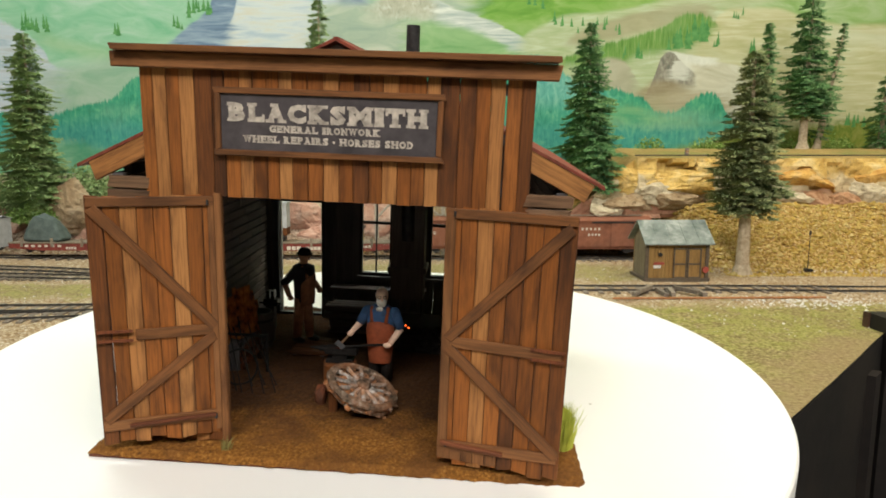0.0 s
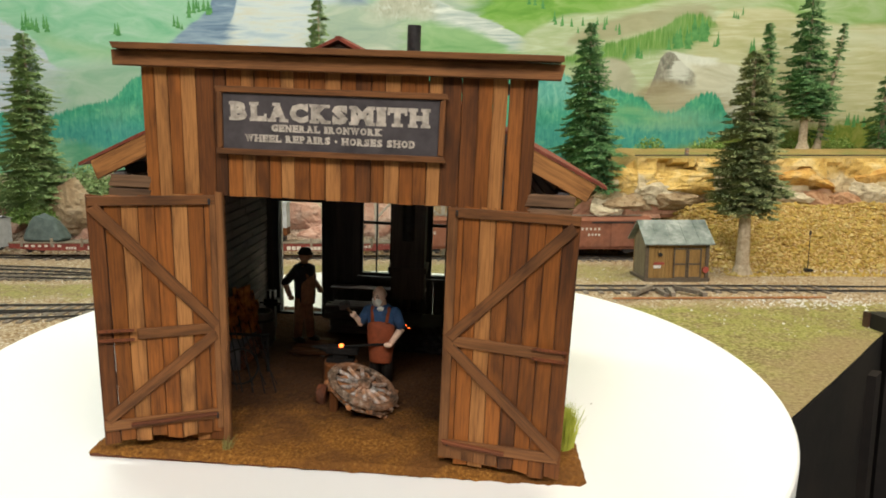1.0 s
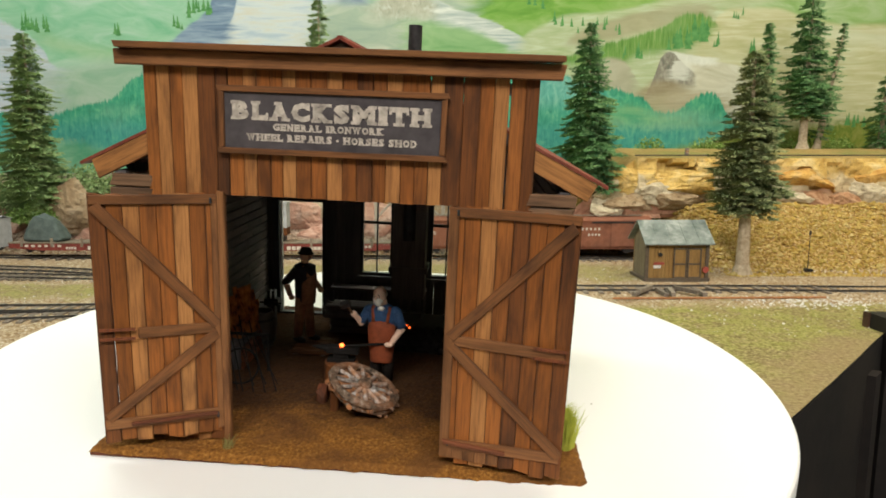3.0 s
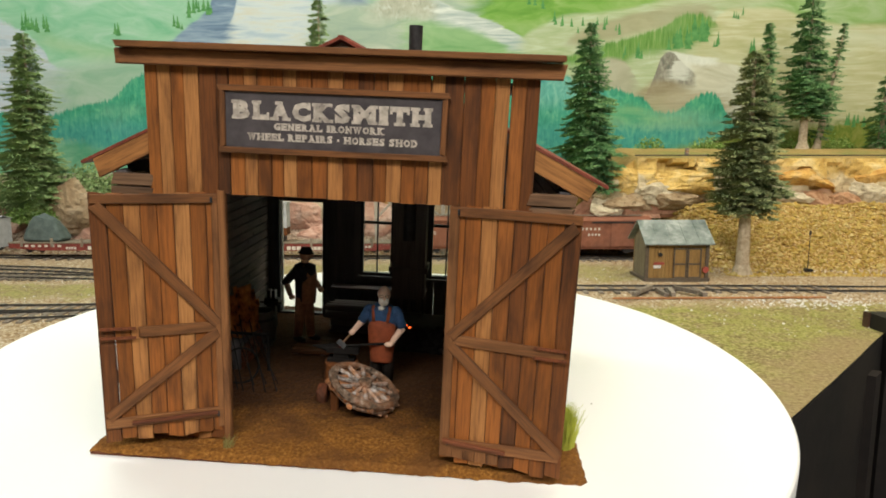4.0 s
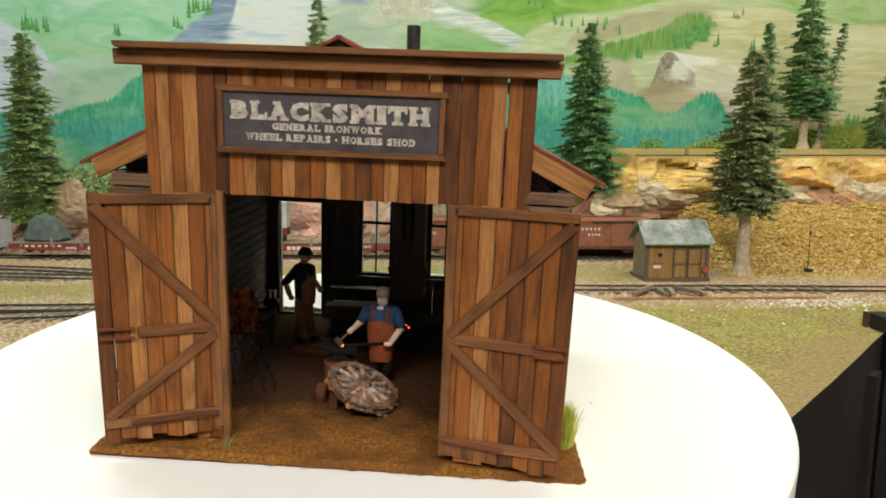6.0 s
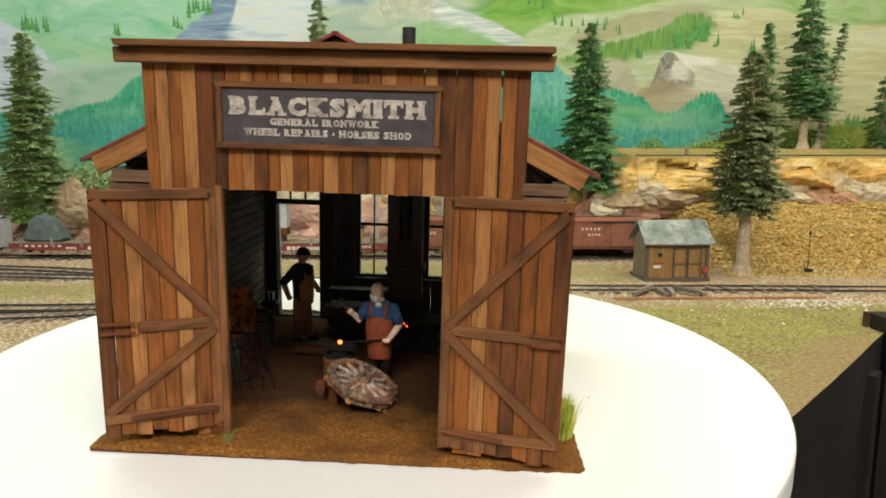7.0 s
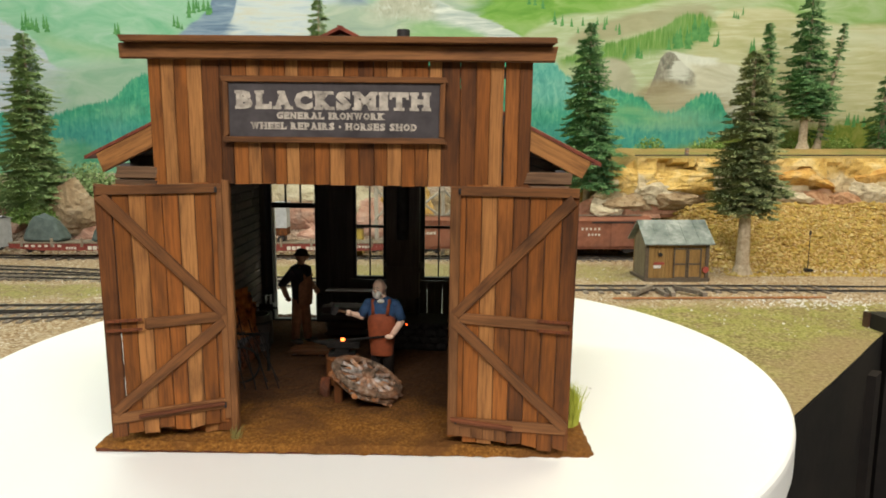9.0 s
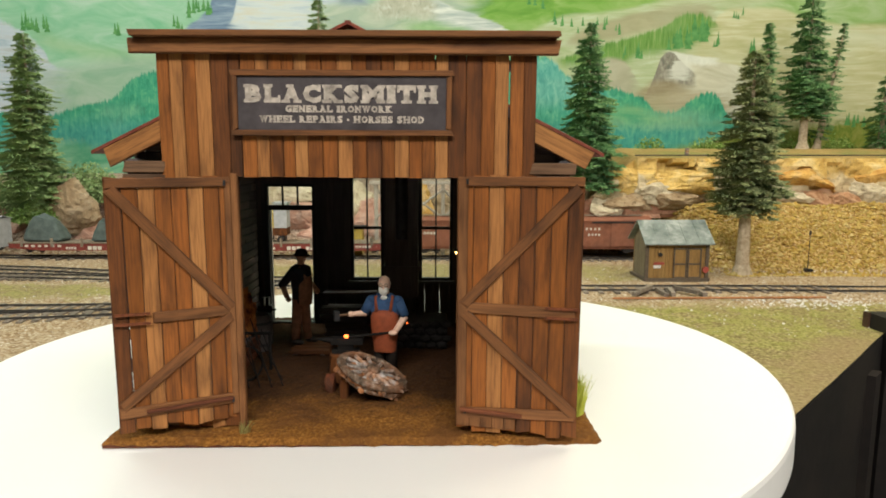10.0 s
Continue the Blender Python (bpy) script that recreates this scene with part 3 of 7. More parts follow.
# roof
for s in (-1, 1):
    b = bmesh.new()
    n = 40
    top, bot = [], []
    for i in range(n * 2 + 1):
        y = 0.06 + 8.5 * i / (n * 2)
        lift = 0.02 if i % 2 else 0.0
        top.append([b.verts.new(Vector((s * 0.0, y, 7.83 + lift)) * U), b.verts.new(Vector((s * 4.84, y, 5.44 + lift)) * U)])
        bot.append([b.verts.new(Vector((s * 0.0, y, 7.77)) * U), b.verts.new(Vector((s * 4.84, y, 5.38)) * U)])
    for i in range(n * 2):
        f = [(top[i][0], top[i][1], top[i + 1][1], top[i + 1][0]), (bot[i][1], bot[i][0], bot[i + 1][0], bot[i + 1][1]), (top[i][1], bot[i][1], bot[i + 1][1], top[i + 1][1])]
        for q in f:
            b.faces.new(q)
    for i, flip in ((0, False), (n * 2, True)):
        q = (top[i][0], bot[i][0], bot[i][1], top[i][1])
        b.faces.new(q if not flip else q[::-1])
    bmesh.ops.recalc_face_normals(b, faces=b.faces)
    roof = part("roof_slope", b, ROOF_RED, shop, "rust-red roof slope")
    plank("barge_board", roof, (s * 3.3, 0.10, 5.94), (s * 4.56, 0.10, 5.31), 0.36, 0.07, WOOD_PALE)
    for k in range(12):
        yy = 0.7 + k * 0.62
        plank("rafter", roof, (s * 0.2, yy, 7.5), (s * 4.6, yy, 5.32), 0.2, 0.1, WOOD_DARK)
    plank("purlin", roof, (s * 4.4, 0.5, 5.42), (s * 4.4, 8.4, 5.42), 0.12, 0.12, WOOD_DARK, normal=(0, 0, 1))
    plank("wall_plate", roof, (s * 4.05, 0.4, 5.36), (s * 4.05, 8.0, 5.36), 0.16, 0.16, WOOD_DARK, normal=(0, 0, 1))
b = bmesh.new()
box(b, -0.05, 0.05, 0.07, 8.5, 7.79, 7.835, U)
part("ridge_cap", b, ROOF_RED, shop)
b = bmesh.new()
lathe(b, [(0.18 * U, 3.0 * U), (0.18 * U, 8.76 * U), (0.155 * U, 8.77 * U), (0.15 * U, 8.4 * U)], 20, centre=(0.68 * U, 6.1 * U, 0))
part("stove_pipe", b, IRON, shop, "black iron stove pipe")


def barn_door(name, m, width, z0, z1, mid, high_side, label, stains):
    """A ledged and braced door: local x along its width, face to -y. high_side is the end the braces meet at."""
    b = bmesh.new()
    box(b, width * 0.3 if high_side else 0.02, width - 0.02, 0.02, 0.06, z0 + 0.12, z1 - 0.05, U)
    if high_side:
        # the backing is missing behind the worn joint, so that light shows through it
        for lo, hi in ((z0 + 0.12, z0 + 0.75), (z0 + 1.15, z0 + 1.4), (mid - 0.15, z1 - 0.05)):
            box(b, 0.02, width * 0.3, 0.02, 0.06, lo, hi, U)
    door = part(name, b, WOOD_DARK, shop, label, at=m)
    count = 8
    for i in range(count):
        a, c = width * i / count, width * (i + 1) / count
        if high_side and i == 1:
            a += 0.006
        plank("board", door, ((a + c) / 2, 0, z0 + random.uniform(-0.02, 0.06)), ((a + c) / 2, 0, z1 - random.uniform(0, 0.03)), c - a - 0.007, 0.06, STAINS[stains[i]])
    hi, lo = (width - 0.14, 0.1) if high_side else (0.14, width - 0.1)
    out = 0.05
    plank("ledge", door, (0.02, -out, z1 - 0.1), (width - 0.02, -out, z1 - 0.08), 0.17, 0.06, WOOD_BRACE)
    e = width * 0.32
    plank("ledge", door, (lo if not high_side else e, -out, mid + 0.01), (hi, -out, mid + 0.05), 0.2, 0.06, WOOD_TRIM)
    plank("ledge", door, (0.02, -out, z0 + 0.36), (width - 0.05, -out, z0 + 0.44), 0.2, 0.06, WOOD_TRIM)
    plank("brace", door, (lo, -out - 0.012, z1 - 0.2), (hi, -out - 0.012, mid + 0.12), 0.2, 0.07, WOOD_BRACE)
    plank("brace", door, (hi, -out - 0.012, mid - 0.06), (lo, -out - 0.012, z0 + 0.5), 0.2, 0.07, WOOD_BRACE)
    plank("stile", door, (width - 0.1 if high_side else 0.1, -out, z0 + 0.12), (width - 0.1 if high_side else 0.1, -out, z1 - 0.02), 0.18, 0.06, WOOD_TRIM)
    # iron straps and the worn red rail at the foot
    for z in (z1 - 0.1, mid, z0 + 0.42):
        b = bmesh.new()
        x0 = 0.05 if high_side else width - 0.65
        if z == mid:
            for dz in (-0.1, 0.08):
                box(b, x0, x0 + 0.6, -out - 0.06, -out - 0.03, z + dz, z + dz + 0.05, U)
            part("strap_hinge", b, WOOD_RED, door, "red-brown rusted strap")
        else:
            x0 = width - 0.24 if high_side else 0.12
            limb(b, Vector((x0 + 0.06, -out - 0.06, z - 0.05)) * U, Vector((x0 + 0.06, -out - 0.06, z + 0.05)) * U, 0.022 * U, 0.022 * U)
            part("hinge_pin", b, IRON, door, "small dark iron hinge pin")
    plank("kick_rail", door, (0.5, -out - 0.07, z0 + 0.38), (width - 0.2, -out - 0.07, z0 + 0.46), 0.07, 0.05, WOOD_RED) if high_side else plank("kick_rail", door, (0.1, -out - 0.07, z0 + 0.44), (width * 0.55, -out - 0.07, z0 + 0.38), 0.08, 0.06, WOOD_RED)
    for i in range(0 if high_side else 5):
        x = 0.15 + i * 0.22
        plank("splinter", door, (x, -out, z0 + random.uniform(0.02, 0.12)), (x, -out, z0 + 0.32), 0.217, 0.05, WOOD_TRIM, rag=0.7)
    return door


barn_door("barn_door", pose(-4.28 * U, -0.70 * U, 0, 0, 0, 19.5), 2.22, 0.2, 4.96, 2.36, True, "brown braced barn door swung open", "dmpmmpmm")
barn_door("barn_door", pose(2.06 * U, -0.28 * U, 0, 0, 0, -10.8), 2.3, 0.1, 5.02, 2.5, False, "brown braced barn door swung open, sagging", "mmpmdmmd")
# jamb posts
for x in (-2.16, 2.12):
    plank("jamb_post", front, (x, -0.03, 0.03), (x, -0.03, LINTEL), 0.14, 0.14, WOOD_TRIM)

# ---- inside the smithy ----
forge = riding(thing("forge", "sooty stone forge with glowing coals and a hood", "forge"), 1.25, 5.75, 0)
b = bmesh.new()
for k in range(4):
    for i in range(5):
        off = 0.14 if k % 2 else 0.0
        blob(b, ((-0.62 + i * 0.3 + off) * U, -0.62 * U, (0.13 + k * 0.2) * U), (0.17 * U, 0.12 * U, 0.11 * U), level=1, rough=0.25, seed=k * 7 + i)
box(b, -0.72, 0.75, -0.58, 0.7, 0.0, 0.72, U)
part("hearth", b, STONE_DARK, forge)
b = bmesh.new()
for _ in range(7):
    blob(b, ((-0.42 + random.uniform(-0.06, 0.06)) * U, (-0.66 + random.uniform(-0.06, 0.06)) * U, (0.74 + random.uniform(-0.03, 0.06)) * U), (0.035 * U,) * 3, level=1, rough=0.4, seed=random.random() * 9)
part("coals", b, COAL, forge, "glowing red coals")
b = bmesh.new()
box(b, -1.04, -0.1, 0.35, 1.1, 1.25, 6.95, U)
box(b, -1.12, -0.02, 0.28, 1.18, 2.05, 2.2, U)
bmesh.ops.recalc_face_normals(b, faces=b.faces)
part("hood", b, WOOD_DARK, forge, "black smoke hood and flue")
for dx, dy in ((-1.02, 0.3), (-0.12, 0.3)):
    b = bmesh.new()
    limb(b, Vector((dx, dy, 0.7)) * U, Vector((dx, dy, 1.3)) * U, 0.03 * U, 0.03 * U)
    part("hood_prop", b, IRON, forge)

bench = riding(thing("workbench", "dark wooden workbench under the windows", "workbench"), 0.2, 7.3, 0)
plank("bench_top", bench, (-2.0, 0.25, 1.1), (0.9, 0.25, 1.1), 0.5, 0.09, WOOD_DARK, normal=(0, 0, 1))
for x in (-1.9, 0.4, 0.85):
    plank("bench_leg", bench, (x, 0.1, 0.0), (x, 0.1, 1.06), 0.13, 0.13, WOOD_DARK)
plank("bench_shelf", bench, (-1.95, 0.25, 0.35), (0.85, 0.25, 0.35), 0.45, 0.06, WOOD_DARK, normal=(0, 0, 1))

stack = riding(thing("timber_stack", "low stack of dark timber balks", "timber stack"), -1.05, 6.35, 0)
for k in range(4):
    for i in range(3):
        plank("balk", stack, (-0.62 + random.uniform(-0.1, 0.1), i * 0.2, 0.14 + k * 0.22), (0.62 + random.uniform(-0.1, 0.1), i * 0.2, 0.14 + k * 0.22), 0.19, 0.19, WOOD_DARK)

stump_set = riding(thing("anvil", "dark iron anvil on a wooden block", "anvil"), -0.52, 2.85, 0)
b = bmesh.new()
lathe(b, [(0.44 * U, 0.0), (0.42 * U, 0.3 * U), (0.40 * U, 0.62 * U), (0.36 * U, 0.64 * U)], 18)
part("anvil_block", b, WOOD_DEEP, stump_set)
b = bmesh.new()
box(b, -0.32, 0.32, -0.15, 0.15, 0.64, 0.72, U)
box(b, -0.18, 0.18, -0.1, 0.1, 0.72, 0.86, U)
box(b, -0.34, 0.42, -0.14, 0.14, 0.86, 1.0, U)
limb(b, Vector((-0.34, 0, 0.94)) * U, Vector((-0.72, 0, 0.97)) * U, 0.09 * U, 0.015 * U)
part("anvil_body", b, BLACK_IRON, stump_set)

hot = riding(thing("hot_iron_bar", "iron bar with an orange glowing end", "iron bar"), -0.50, 2.80, 1.035)
b = bmesh.new()
limb(b, Vector((0.06, 0, 0)) * U, Vector((1.02, 0.06, 0.09)) * U, 0.03 * U, 0.03 * U)
part("bar", b, BLACK_IRON, hot)
b = bmesh.new()
blob(b, (0, 0, 0.015 * U), (0.06 * U, 0.05 * U, 0.05 * U), level=2)
part("hot_end", b, HOT, hot, "glowing orange end")

# wagon wheels lying on blocks
def wagon_wheel(name, label, radius, lie, x, y, z, rz, mats):
    ob = riding(thing(name, label, "wagon wheel", "old wagon wheels"), x, y, z, rz)
    tilt = Matrix.Rotation(radians(-3), 4, "X") @ Matrix.Rotation(radians(lie), 4, "Y")
    b = bmesh.new()
    ring(b, (0, 0, 0), (0, 0, 1), radius * U, 0.085 * U, 48, 8, flat=0.9)
    for v in b.verts:
        v.co *= 1 + 0.10 * noise.noise(v.co * 260 + Vector((x, z, rz)))
    part("felloe", b, IRON_RUST, ob, at=tilt)
    b = bmesh.new()
    ring(b, (0, 0, 0), (0, 0, 1), (radius + 0.085) * U, 0.022 * U, 36, 6, flat=2.0)
    part("tyre", b, mats[1], ob, at=tilt)
    b = bmesh.new()
    lathe(b, [(0.12 * U, -0.14 * U), (0.17 * U, -0.08 * U), (0.17 * U, 0.08 * U), (0.11 * U, 0.17 * U), (0.06 * U, 0.18 * U)], 14)
    part("hub", b, mats[1], ob, at=tilt)
    for i in range(12):
        a = 2 * math.pi * i / 12
        b = bmesh.new()
        limb(b, Vector((0.13 * math.cos(a), 0.13 * math.sin(a), 0)) * U, Vector((radius * math.cos(a), radius * math.sin(a), 0)) * U, 0.055 * U, 0.05 * U, n=7)
        part("spoke", b, mats[0], ob, at=tilt)
    return ob


wagon_wheel("wagon_wheel", "grey rusty wagon wheel on top of a heap", 0.74, 23, 0.22, 1.84, 0.50, -14, (WHEEL_WOOD, IRON_RUST))
wagon_wheel("wagon_wheel", "grey rusty wagon wheel lying tilted", 0.69, 22, 0.21, 1.86, 0.34, -12, (IRON_RUST, IRON_RUST))
heap = riding(thing("scrap_heap", "rusty scrap iron caught between the wheels", "scrap heap", kind="stuff"), 0.22, 1.85, 0.40, -13)
LIE = Matrix.Rotation(radians(-3), 4, "X") @ Matrix.Rotation(radians(22.5), 4, "Y")
b = bmesh.new()
lathe(b, [(0.5 * U, -0.22 * U), (0.62 * U, -0.12 * U), (0.62 * U, 0.02 * U), (0.3 * U, 0.06 * U)], 24)
for _ in range(150):
    a, r = random.uniform(0, 6.28), 0.60 * math.sqrt(random.random())
    c = Vector((r * math.cos(a), r * math.sin(a), random.uniform(0.0, 0.09)))
    if random.random() < 0.5:
        q = Vector((random.uniform(-0.12, 0.12), random.uniform(-0.12, 0.12), random.uniform(-0.02, 0.02)))
        limb(b, (c - q) * U, (c + q) * U, 0.028 * U, 0.02 * U, n=5)
    else:
        blob(b, c * U, (0.07 * U, 0.06 * U, 0.04 * U), level=1, rough=0.5, seed=random.random() * 50)
for i in range(70):
    a = 2 * math.pi * i / 70
    blob(b, Vector((random.uniform(0.72, 0.82) * math.cos(a), random.uniform(0.72, 0.82) * math.sin(a), random.uniform(-0.16, 0.1))) * U, (random.uniform(0.04, 0.1) * U, random.uniform(0.04, 0.1) * U, random.uniform(0.03, 0.1) * U), level=1, rough=0.6, seed=i * 1.7)
part("scrap", b, HEAP_RUST, heap, kind="stuff", at=LIE)
prop = riding(thing("timber_block", "dark timber block propping the wheels", "timber block"), -0.5, 1.75, 0)
plank("block", prop, (0.1, -0.05, 0.0), (0.1, -0.05, 0.34), 0.2, 0.35, WOOD_DEEP)
prop = riding(thing("timber_block", "reddish timber offcut on the earth floor", "timber block"), -0.72, 1.95, 0)
plank("block", prop, (-0.05, 0, 0.0), (-0.05, 0, 0.22), 0.22, 0.3, WOOD_RED)

platform = riding(thing("plank_step", "low dark brown plank platform", "platform"), -1.95, 5.05, 0)
for i in range(4):
    plank("plank", platform, (-0.3, -0.42 + i * 0.28, 0.1), (0.72, -0.42 + i * 0.28, 0.1), 0.26, 0.1, WOOD_DEEP, normal=(0, 0, 1))
for x in (-0.2, 0.55):
    plank("bearer", platform, (x, -0.5, 0.025), (x, 0.5, 0.025), 0.12, 0.07, WOOD_DARK, normal=(0, 0, 1))

barrel = riding(thing("barrel", "dark wooden quenching barrel", "barrel"), -3.25, 5.1, 0)
b = bmesh.new()
lathe(b, [(0.30 * U, 0.0), (0.37 * U, 0.25 * U), (0.39 * U, 0.5 * U), (0.37 * U, 0.75 * U), (0.31 * U, 1.0 * U), (0.27 * U, 1.0 * U), (0.27 * U, 0.85 * U)], 22)
part("barrel_body", b, WOOD_DARK, barrel)
for z in (0.2, 0.8):
    b = bmesh.new()
    ring(b, (0, 0, z * U), (0, 0, 1), 0.365 * U, 0.02 * U, 24, 5, flat=2.0)
    part("hoop", b, IRON, barrel)

vise = riding(thing("leg_vise", "black iron leg vise on a post", "vise"), -3.42, 6.5, -0.12)
b = bmesh.new()
box(b, -0.12, 0.12, -0.12, 0.12, 0.0, 0.9, U)
part("post", b, WOOD_DARK, vise)
b = bmesh.new()
box(b, -0.2, 0.22, -0.12, 0.12, 0.85, 1.05, U)
box(b, -0.1, -0.02, -0.12, 0.12, 1.05, 1.3, U)
box(b, 0.04, 0.12, -0.12, 0.12, 1.05, 1.3, U)
limb(b, Vector((-0.3, -0.15, 0.95)) * U, Vector((0.35, -0.15, 0.95)) * U, 0.025 * U, 0.025 * U)
part("jaws", b, IRON, vise)

sheet = riding(thing("rusted_scrap", "ragged orange rusted iron strips leaning on the wall", "scrap iron"), -3.42, 4.1, 0.6, -18)
for i in range(22):
    b = bmesh.new()
    y, tall, w = -0.75 + 0.068 * i + random.uniform(-0.05, 0.05), random.uniform(0.7, 1.35), random.uniform(0.10, 0.2)
    lean, skew = random.uniform(-0.3, -0.1), random.uniform(-0.8, 0.8)
    prev = None
    for j in range(6):
        u = j / 5
        z = tall * u
        half = w * (1 - 0.3 * u * u) * random.uniform(0.8, 1.15)
        cx, cy = lean * z + 0.05 * random.uniform(-1, 1) * u + 0.02 * (i % 3), y + skew * z * 0.5
        row = [b.verts.new(Vector((cx + e * 0.012, cy + k * half, z)) * U) for e, k in ((1, -1), (1, 1), (-1, 1), (-1, -1))]
        if prev:
            for k in range(4):
                b.faces.new((prev[k], prev[(k + 1) % 4], row[(k + 1) % 4], row[k]))
        else:
            b.faces.new(row[::-1])
        prev = row
    b.faces.new(prev)
    bmesh.ops.recalc_face_normals(b, faces=b.faces)
    part("strip", b, RUST, sheet)
crate = riding(thing("wooden_crate", "dark crate supporting rusted scrap", "crate"), -3.35, 4.15, 0)
for z in (0.1, 0.3, 0.5):
    plank("slat", crate, (0.2, -0.8, z), (0.2, 0.8, z), 0.17, 0.06, WOOD_RED, normal=(1, 0, 0))
for y in (-0.7, 0, 0.7):
    plank("slat", crate, (0.0, y, 0.0), (0.0, y, 0.6), 0.3, 0.3, WOOD_DARK)

# iron tyres and rods leaning inside the doorway
rods = riding(thing("iron_rod_bundle", "black iron rods leaning together", "iron rods"), -2.75, 2.9, 0)
for i in range(9):
    b = bmesh.new()
    x = -0.55 + i * 0.13
    limb(b, Vector((x + 0.35, -0.5 + random.uniform(-0.3, 0.3), 0.0)) * U, Vector((x - 0.45, 0.5, 1.15 + random.uniform(-0.3, 0.3))) * U, 0.015 * U, 0.015 * U, n=6)
    part("rod", b, BLACK_IRON, rods)
b = bmesh.new()
limb(b, Vector((-1.15, 0.5, 0.95)) * U, Vector((0.3, 0.5, 0.95)) * U, 0.04 * U, 0.04 * U)
for x in (-1.1, 0.25):
    limb(b, Vector((x, 0.5, 0)) * U, Vector((x, 0.5, 1.0)) * U, 0.04 * U, 0.04 * U)
part("rack", b, BLACK_IRON, rods)
for x, y, r, lean in ((-2.95, 2.7, 0.42, 70),):
    hoop = riding(thing("iron_hoop", "black iron wheel hoop leaning by the rods", "iron hoop", "iron hoops"), x, y, r * math.sin(radians(lean)))
    b = bmesh.new()
    ring(b, (0, 0, 0), (0.25, -math.sin(radians(lean)), math.cos(radians(lean))), r * U, 0.025 * U, 30, 6, flat=2)
    part("hoop", b, BLACK_IRON, hoop)

lamp = riding(thing("lantern", "small lit lantern with a yellow glow", "lantern"), 2.32, 6.2, 2.6)
b = bmesh.new()
lathe(b, [(0.02 * U, 0.18 * U), (0.13 * U, 0.05 * U), (0.12 * U, 0.04 * U)], 14)
limb(b, (0, 0, 0.18 * U), (0, 0, 3.6 * U), 0.012 * U, 0.012 * U, n=6)
part("shade", b, IRON, lamp)
b = bmesh.new()
blob(b, (0, 0, 0.0), (0.08 * U, 0.08 * U, 0.06 * U), level=2)
part("bulb", b, LAMP_GLOW, lamp, "glowing yellow bulb")


# ---- the two figurines ----
def scaled_mesh(b):
    for v in b.verts:
        v.co *= U
    return b


smith = riding(thing("blacksmith_figurine", "painted figurine in blue shirt and leather apron, hammering", "figurine"), 0.42, 3.1, 0, -6)
b = bmesh.new()
for s in (-1, 1):
    limb(b, (s * 0.16, 0.02, 0.1), (s * 0.13, 0, 1.15), 0.13, 0.17, 3)
    blob(b, (s * 0.17, -0.1, 0.07), (0.11, 0.22, 0.09), 3)
lathe(b, [(0.30, 1.05), (0.34, 1.25), (0.34, 1.5), (0.37, 1.75), (0.33, 1.95), (0.16, 2.06)], 18, 1, squash=(1.0, 0.62))
limb(b, (0, 0, 2.0), (0, -0.03, 2.16), 0.12, 0.1, 0)
# apron: bib, skirt and straps
lathe(b, [(0.17, 0.64), (0.27, 0.60), (0.285, 0.63), (0.30, 0.8), (0.325, 1.0), (0.35, 1.25), (0.36, 1.45), (0.29, 1.72)], 18, 2, centre=(0, -0.05, 0), squash=(0.98, 0.58))
for s in (-1, 1):
    limb(b, (s * 0.17, -0.22, 1.66), (s * 0.2, -0.12, 1.99), 0.045, 0.045, 2, 6)
    limb(b, (s * 0.2, -0.12, 1.99), (s * 0.16, 0.15, 1.9), 0.045, 0.045, 2, 6)
blob(b, (0, -0.16, 1.98), (0.09, 0.08, 0.06), 4)
# his left arm holds the bar; the other upper arm
limb(b, (0.33, 0, 1.88), (0.50, -0.05, 1.5), 0.13, 0.115, 1)
blob(b, (0.32, 0, 1.88), (0.14, 0.14, 0.13), 1)
limb(b, (0.50, -0.05, 1.5), (0.30, -0.28, 1.18), 0.09, 0.07, 0)
blob(b, (0.24, -0.32, 1.15), (0.11, 0.08, 0.06), 0)
blob(b, (-0.32, 0, 1.88), (0.14, 0.14, 0.13), 1)
limb(b, (-0.33, 0, 1.88), (-0.50, -0.08, 1.58), 0.13, 0.115, 1)
part("figure_body", scaled_mesh(b), [SKIN, BLUE, APRON, BOOT, HAIR], smith, smooth=True)
b = bmesh.new()
blob(b, (0, 0, 0.17), (0.155, 0.18, 0.21), 0)
blob(b, (0, -0.1, 0.05), (0.135, 0.11, 0.13), 1, rough=0.3)
blob(b, (0, 0.08, 0.14), (0.165, 0.12, 0.1), 1, rough=0.2)
blob(b, (0, -0.185, 0.15), (0.03, 0.04, 0.05), 0)
for s in (-1, 1):
    ring(b, (s * 0.065, -0.172, 0.2), (0, 1, 0), 0.042, 0.006, 12, 5, 2)
SMITH_HEAD = part("head", scaled_mesh(b), [SKIN, HAIR, IRON], smith, smooth=True, at=pose(0, -0.05 * U, 2.14 * U))
b = bmesh.new()
limb(b, (0, 0, -0.04), (0, 0, 0.27), 0.085, 0.06, 0)
blob(b, (0, 0, 0.33), (0.075, 0.09, 0.085), 0)
limb(b, (0.0, -0.02, 0.28), (0.0, -0.02, 0.68), 0.028, 0.028, 1, 7)
box(b, -0.12, 0.11, -0.08, 0.06, 0.64, 0.76, 1.0, 2)
SMITH_ARM = part("hammer_arm", scaled_mesh(b), [SKIN, WOOD_GREY, IRON], smith, "bare forearm gripping a hammer", smooth=False, at=pose(-0.5 * U, -0.08 * U, 1.56 * U, 0, -120, 0))

